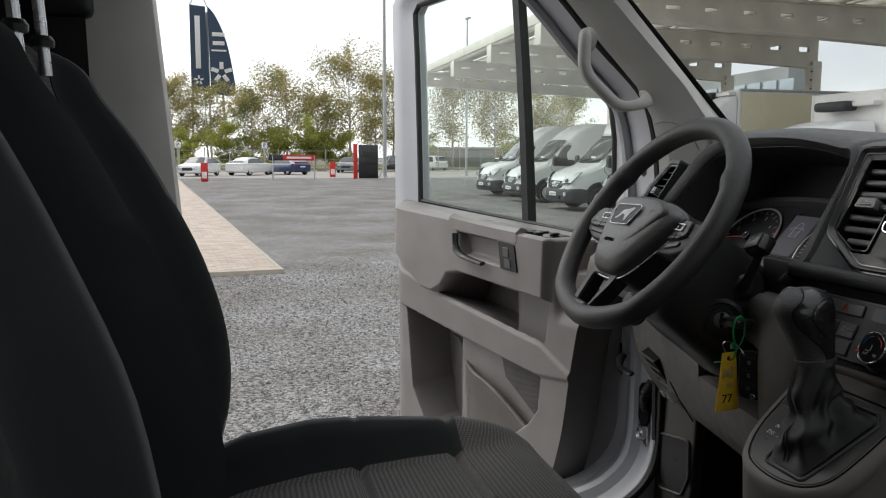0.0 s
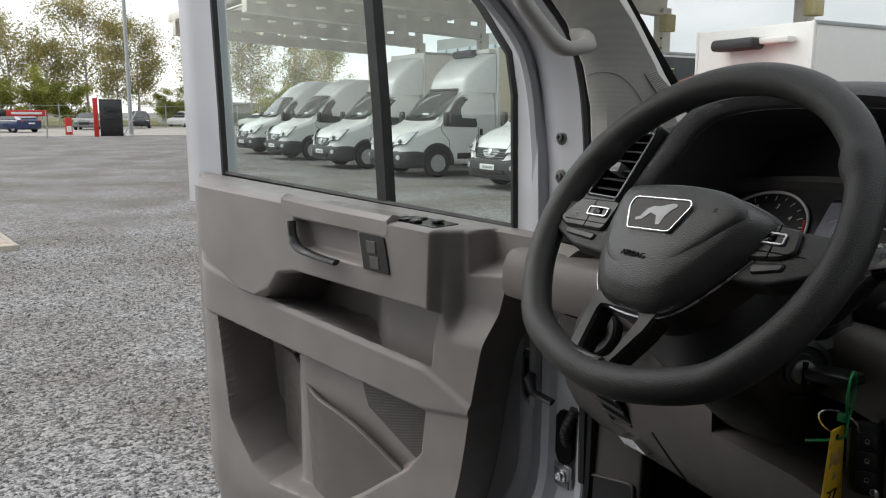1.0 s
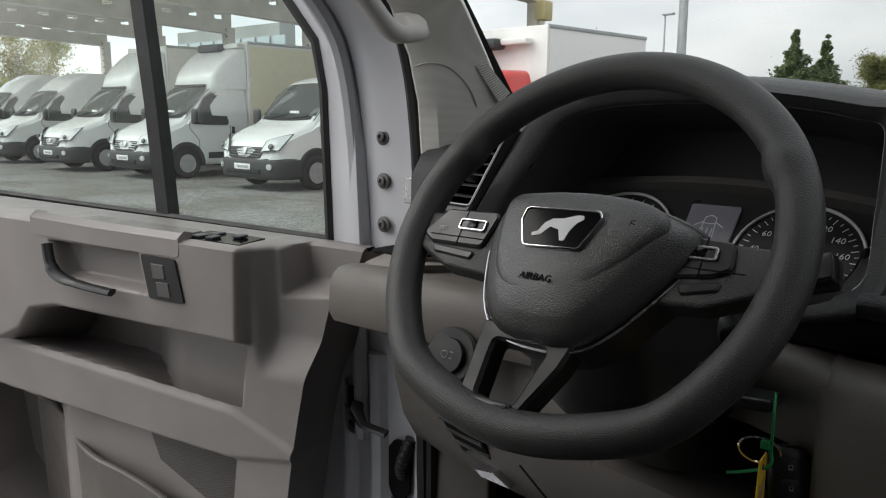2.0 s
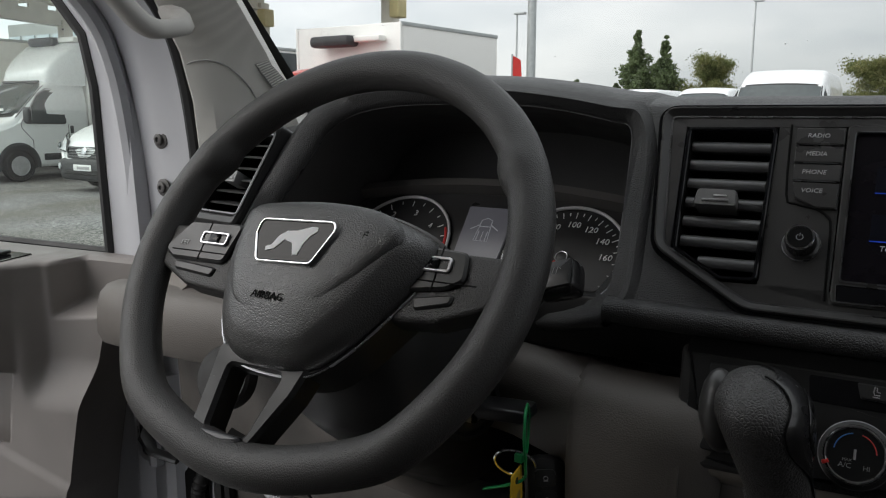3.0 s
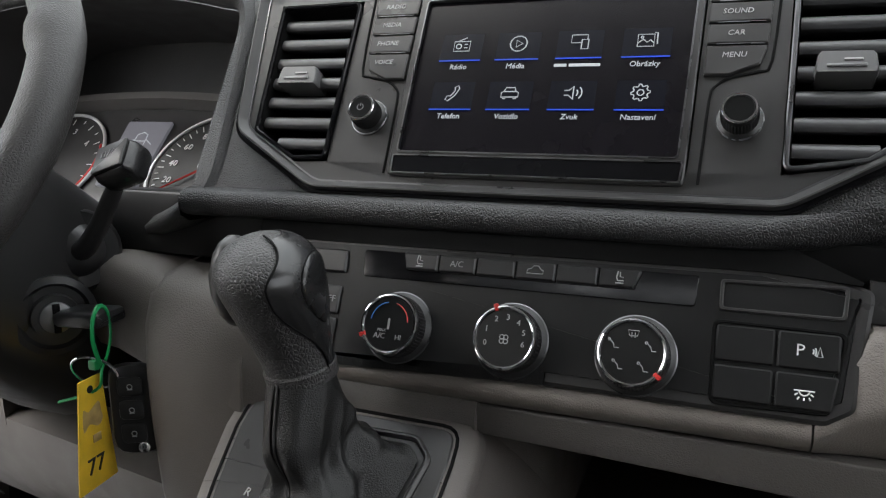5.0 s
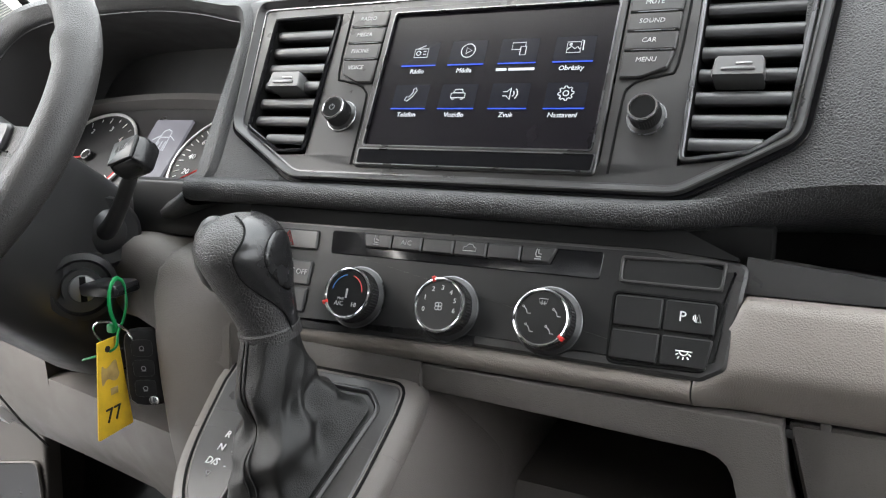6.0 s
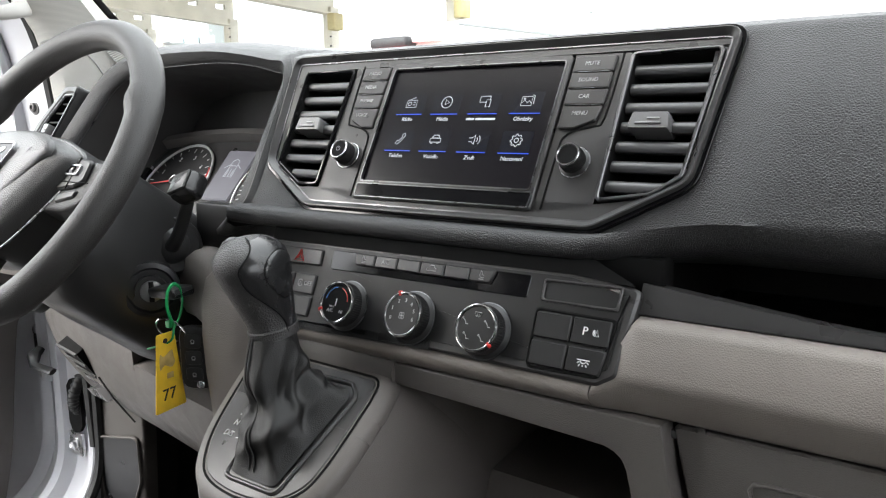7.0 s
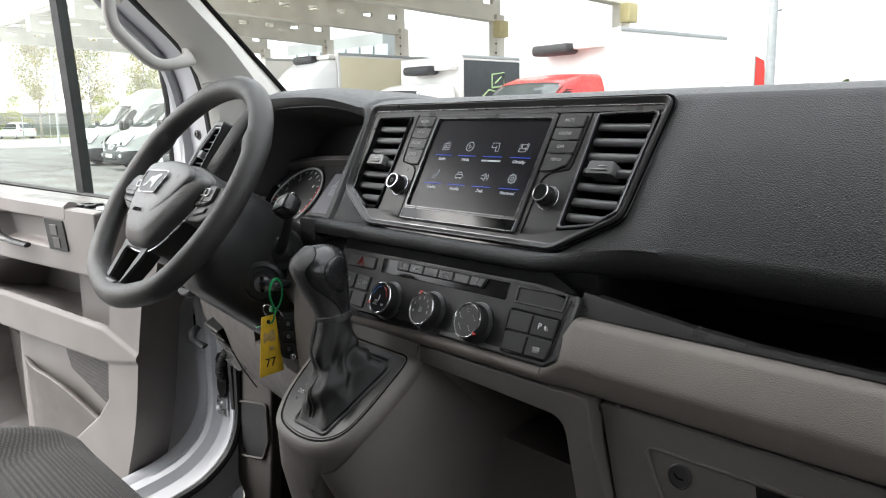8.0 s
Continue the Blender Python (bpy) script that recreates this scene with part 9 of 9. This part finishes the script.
for z in (3.0, 6.0, 9.0):
    part("tower_rung", tube([(-118, -6.2, z), (-118, -1.6, z)], 0.1, 6), M_GALV, tw_)
sail = [(-6.05, 10.6), (-3.6, 10.5), (-3.9, 22.2), (-6.0, 22.4)]
part("banner", loft([[(-117.8, y, z) for y, z in sail], [(-117.6, y, z) for y, z in sail]]), M_NAVY, tw_, "navy banner with pale bars")
sail2 = smooth([(0, -3.4, 10.4), (0, -0.25, 10.2), (0, -0.45, 14.0), (0, -1.3, 18.0), (0, -2.6, 21.0), (0, -3.6, 22.2)], 4)
part("banner", loft([[(-117.4, p.y, p.z) for p in sail2], [(-117.2, p.y, p.z) for p in sail2]]), M_NAVY, tw_, "navy sail banner with pale bars")
part("banner_bar", block((0.05, 0.7, 7.2), (-117.5, -5.0, 17.3), 0.02), M_PLATE, tw_)
for z, w in ((18.4, 1.7), (17.2, 1.6), (16.2, 2.0)):
    part("banner_bar", block((0.05, w, 0.55 if z > 17 else 0.25), (-117.12, -2.2, z), 0.02), M_PLATE, tw_)
for k in range(5):
    a = radians(90 + 72 * k)
    part("banner_petal", block((0.05, 0.55, 1.0), (0, 0, 0.95), 0.02), M_PLATE, tw_, "", Matrix.Translation((-117.12, -1.9, 13.2)) @ Matrix.Rotation(radians(72 * k), 4, "X"))
for k in range(5):
    part("banner_petal", block((0.05, 0.25, 0.45), (0, 0, 0.42), 0.02), M_PLATE, tw_, "", Matrix.Translation((-117.5, -5.0, 12.1)) @ Matrix.Rotation(radians(72 * k), 4, "X"))
for y0, z0, y1, z1 in ((-6.0, 22.4, -4.7, 24.6), (-4.7, 24.6, -3.6, 22.2), (-5.0, 24.0, -4.2, 24.0), (-6.0, 10.4, -0.3, 10.1)):
    part("tower_strut", tube([(-118, y0, z0), (-118, y1, z1)], 0.07, 6), M_GALV, tw_)
# red roadside flags ahead
for x, y in ((-12.3, 24.3),):
    fl = thing("beach_flag", "tall red beach flag on a pole", "flag", (x, y, 0))
    part("flag_pole", tube([(x, y, 0), (x, y, 3.4)], 0.03, 6), M_GALV, fl)
    part("flag_cloth", loft([[(x + 0.03, y, 1.2), (x + 0.3, y, 1.3), (x + 0.36, y, 2.4), (x + 0.3, y, 3.2), (x + 0.03, y, 3.35)], [(x + 0.03, y + 0.02, 1.2), (x + 0.3, y + 0.05, 1.3), (x + 0.36, y + 0.03, 2.4), (x + 0.3, y + 0.04, 3.2), (x + 0.03, y + 0.02, 3.35)]]), M_RED, fl, "red cloth")

# paved walk of salmon bricks with a concrete edge
pv = thing("pavement", "salmon brick walk raised from the gravel", "pavement", (-10.8, 0.5, 0), kind="structure")


def wp(s, t, z):
    """A point of the walk: s along it, t across from its edge."""
    d = V((-36.3, -3.62, 0)).normalized()
    n = V((d.y, -d.x, 0))
    n = n if n.y < 0 else -n
    return V((-10.8, 0.5, 0)) + d * s + n * t + V((0, 0, z))


part("walk_bed", loft([[wp(s, t, z) for t, z in ((0.02, 0.0), (9.0, 0.0), (9.0, 0.045), (0.02, 0.045))] for s in (0.02, 44)]), M_KERB, pv)
part("edge_stone", loft([[wp(s, t, z) for t, z in ((-0.06, 0.0), (0.0, 0.0), (0.0, 0.062), (-0.055, 0.06))] for s in (-0.06, 44)]), M_KERB, pv, "pale concrete edging")
part("edge_stone", loft([[wp(s, t, z) for s, z in ((-0.06, 0.0), (0.0, 0.0), (0.0, 0.062), (-0.055, 0.06))] for t in (-0.06, 9.0)]), M_KERB, pv, "pale concrete edging")
e0, e1 = (wp(1, 0, 0) - wp(0, 0, 0)), (wp(0, 1, 0) - wp(0, 0, 0))
bk = block((0.197, 0.097, 0.04), (0, 0, 0), 0.004)
brick_me = mesh_of("brick", bk, M_PAVER)
half_me = mesh_of("half_brick", block((0.097, 0.097, 0.04), (0, 0, 0), 0.004), M_PAVER)
far_bm = bmesh.new()
turn_b = math.degrees(math.atan2(e1.y, e1.x))
for i in range(330):
    s = 0.05 + i * 0.1
    for j in range(-1 if i % 2 else 0, 22):
        t = max(0.05, 0.1 + j * 0.2 + (0.1 if i % 2 else 0.0))
        half = 0.5 if j < 0 else 1.0
        if t > 3.6 or (s > 12 and t > 2.6):
            continue
        p = wp(s, t, 0.042)
        if s < 2.6 and t < 2.3:
            ob = bpy.data.objects.new("brick", half_me if j < 0 else brick_me)
            scene.collection.objects.link(ob)
            ob.matrix_basis = Matrix.Translation(p + V((0, 0, 0.0015 * math.sin(i * 7.1 + j * 3.3)))) @ Matrix.Rotation(radians(turn_b), 4, "Z")
            ob.parent = pv
            ob.matrix_parent_inverse = pv.matrix_basis.inverted()
        elif s < 20:
            q = [p + e1 * a * 0.0985 * half + e0 * b * 0.0485 + V((0, 0, z)) for z in (0.0, 0.02) for a, b in ((-1, -1), (1, -1), (1, 1), (-1, 1))]
            vs = [far_bm.verts.new(v) for v in q]
            for f in ((4, 5, 6, 7), (0, 1, 5, 4), (1, 2, 6, 5), (2, 3, 7, 6), (3, 0, 4, 7)):
                far_bm.faces.new([vs[k] for k in f])
me = bpy.data.meshes.new("far_bricks")
far_bm.to_mesh(me)
far_bm.free()
M_PAVER_FAR = material("salmon_paving_brick_far", (0.46, 0.385, 0.325), 0.85, vary=0.12, vscale=3, island=0.12)
me.materials.append(M_PAVER_FAR)
fbk = new("far_bricks", me)
put_under(fbk, pv)
tagged(fbk, "salmon bricks", kind="stuff")
part("far_walk", loft([[wp(s, t, z) for t, z in ((0.02, 0.05), (9.0, 0.05), (9.0, 0.06), (0.02, 0.06))] for s in (20, 44)]), M_PAVER, pv, "")
part("side_walk", loft([[wp(s, t, z) for t, z in ((3.7, 0.04), (9.0, 0.04), (9.0, 0.06), (3.7, 0.06))] for s in (0.02, 20)]), M_PAVER, pv, "")
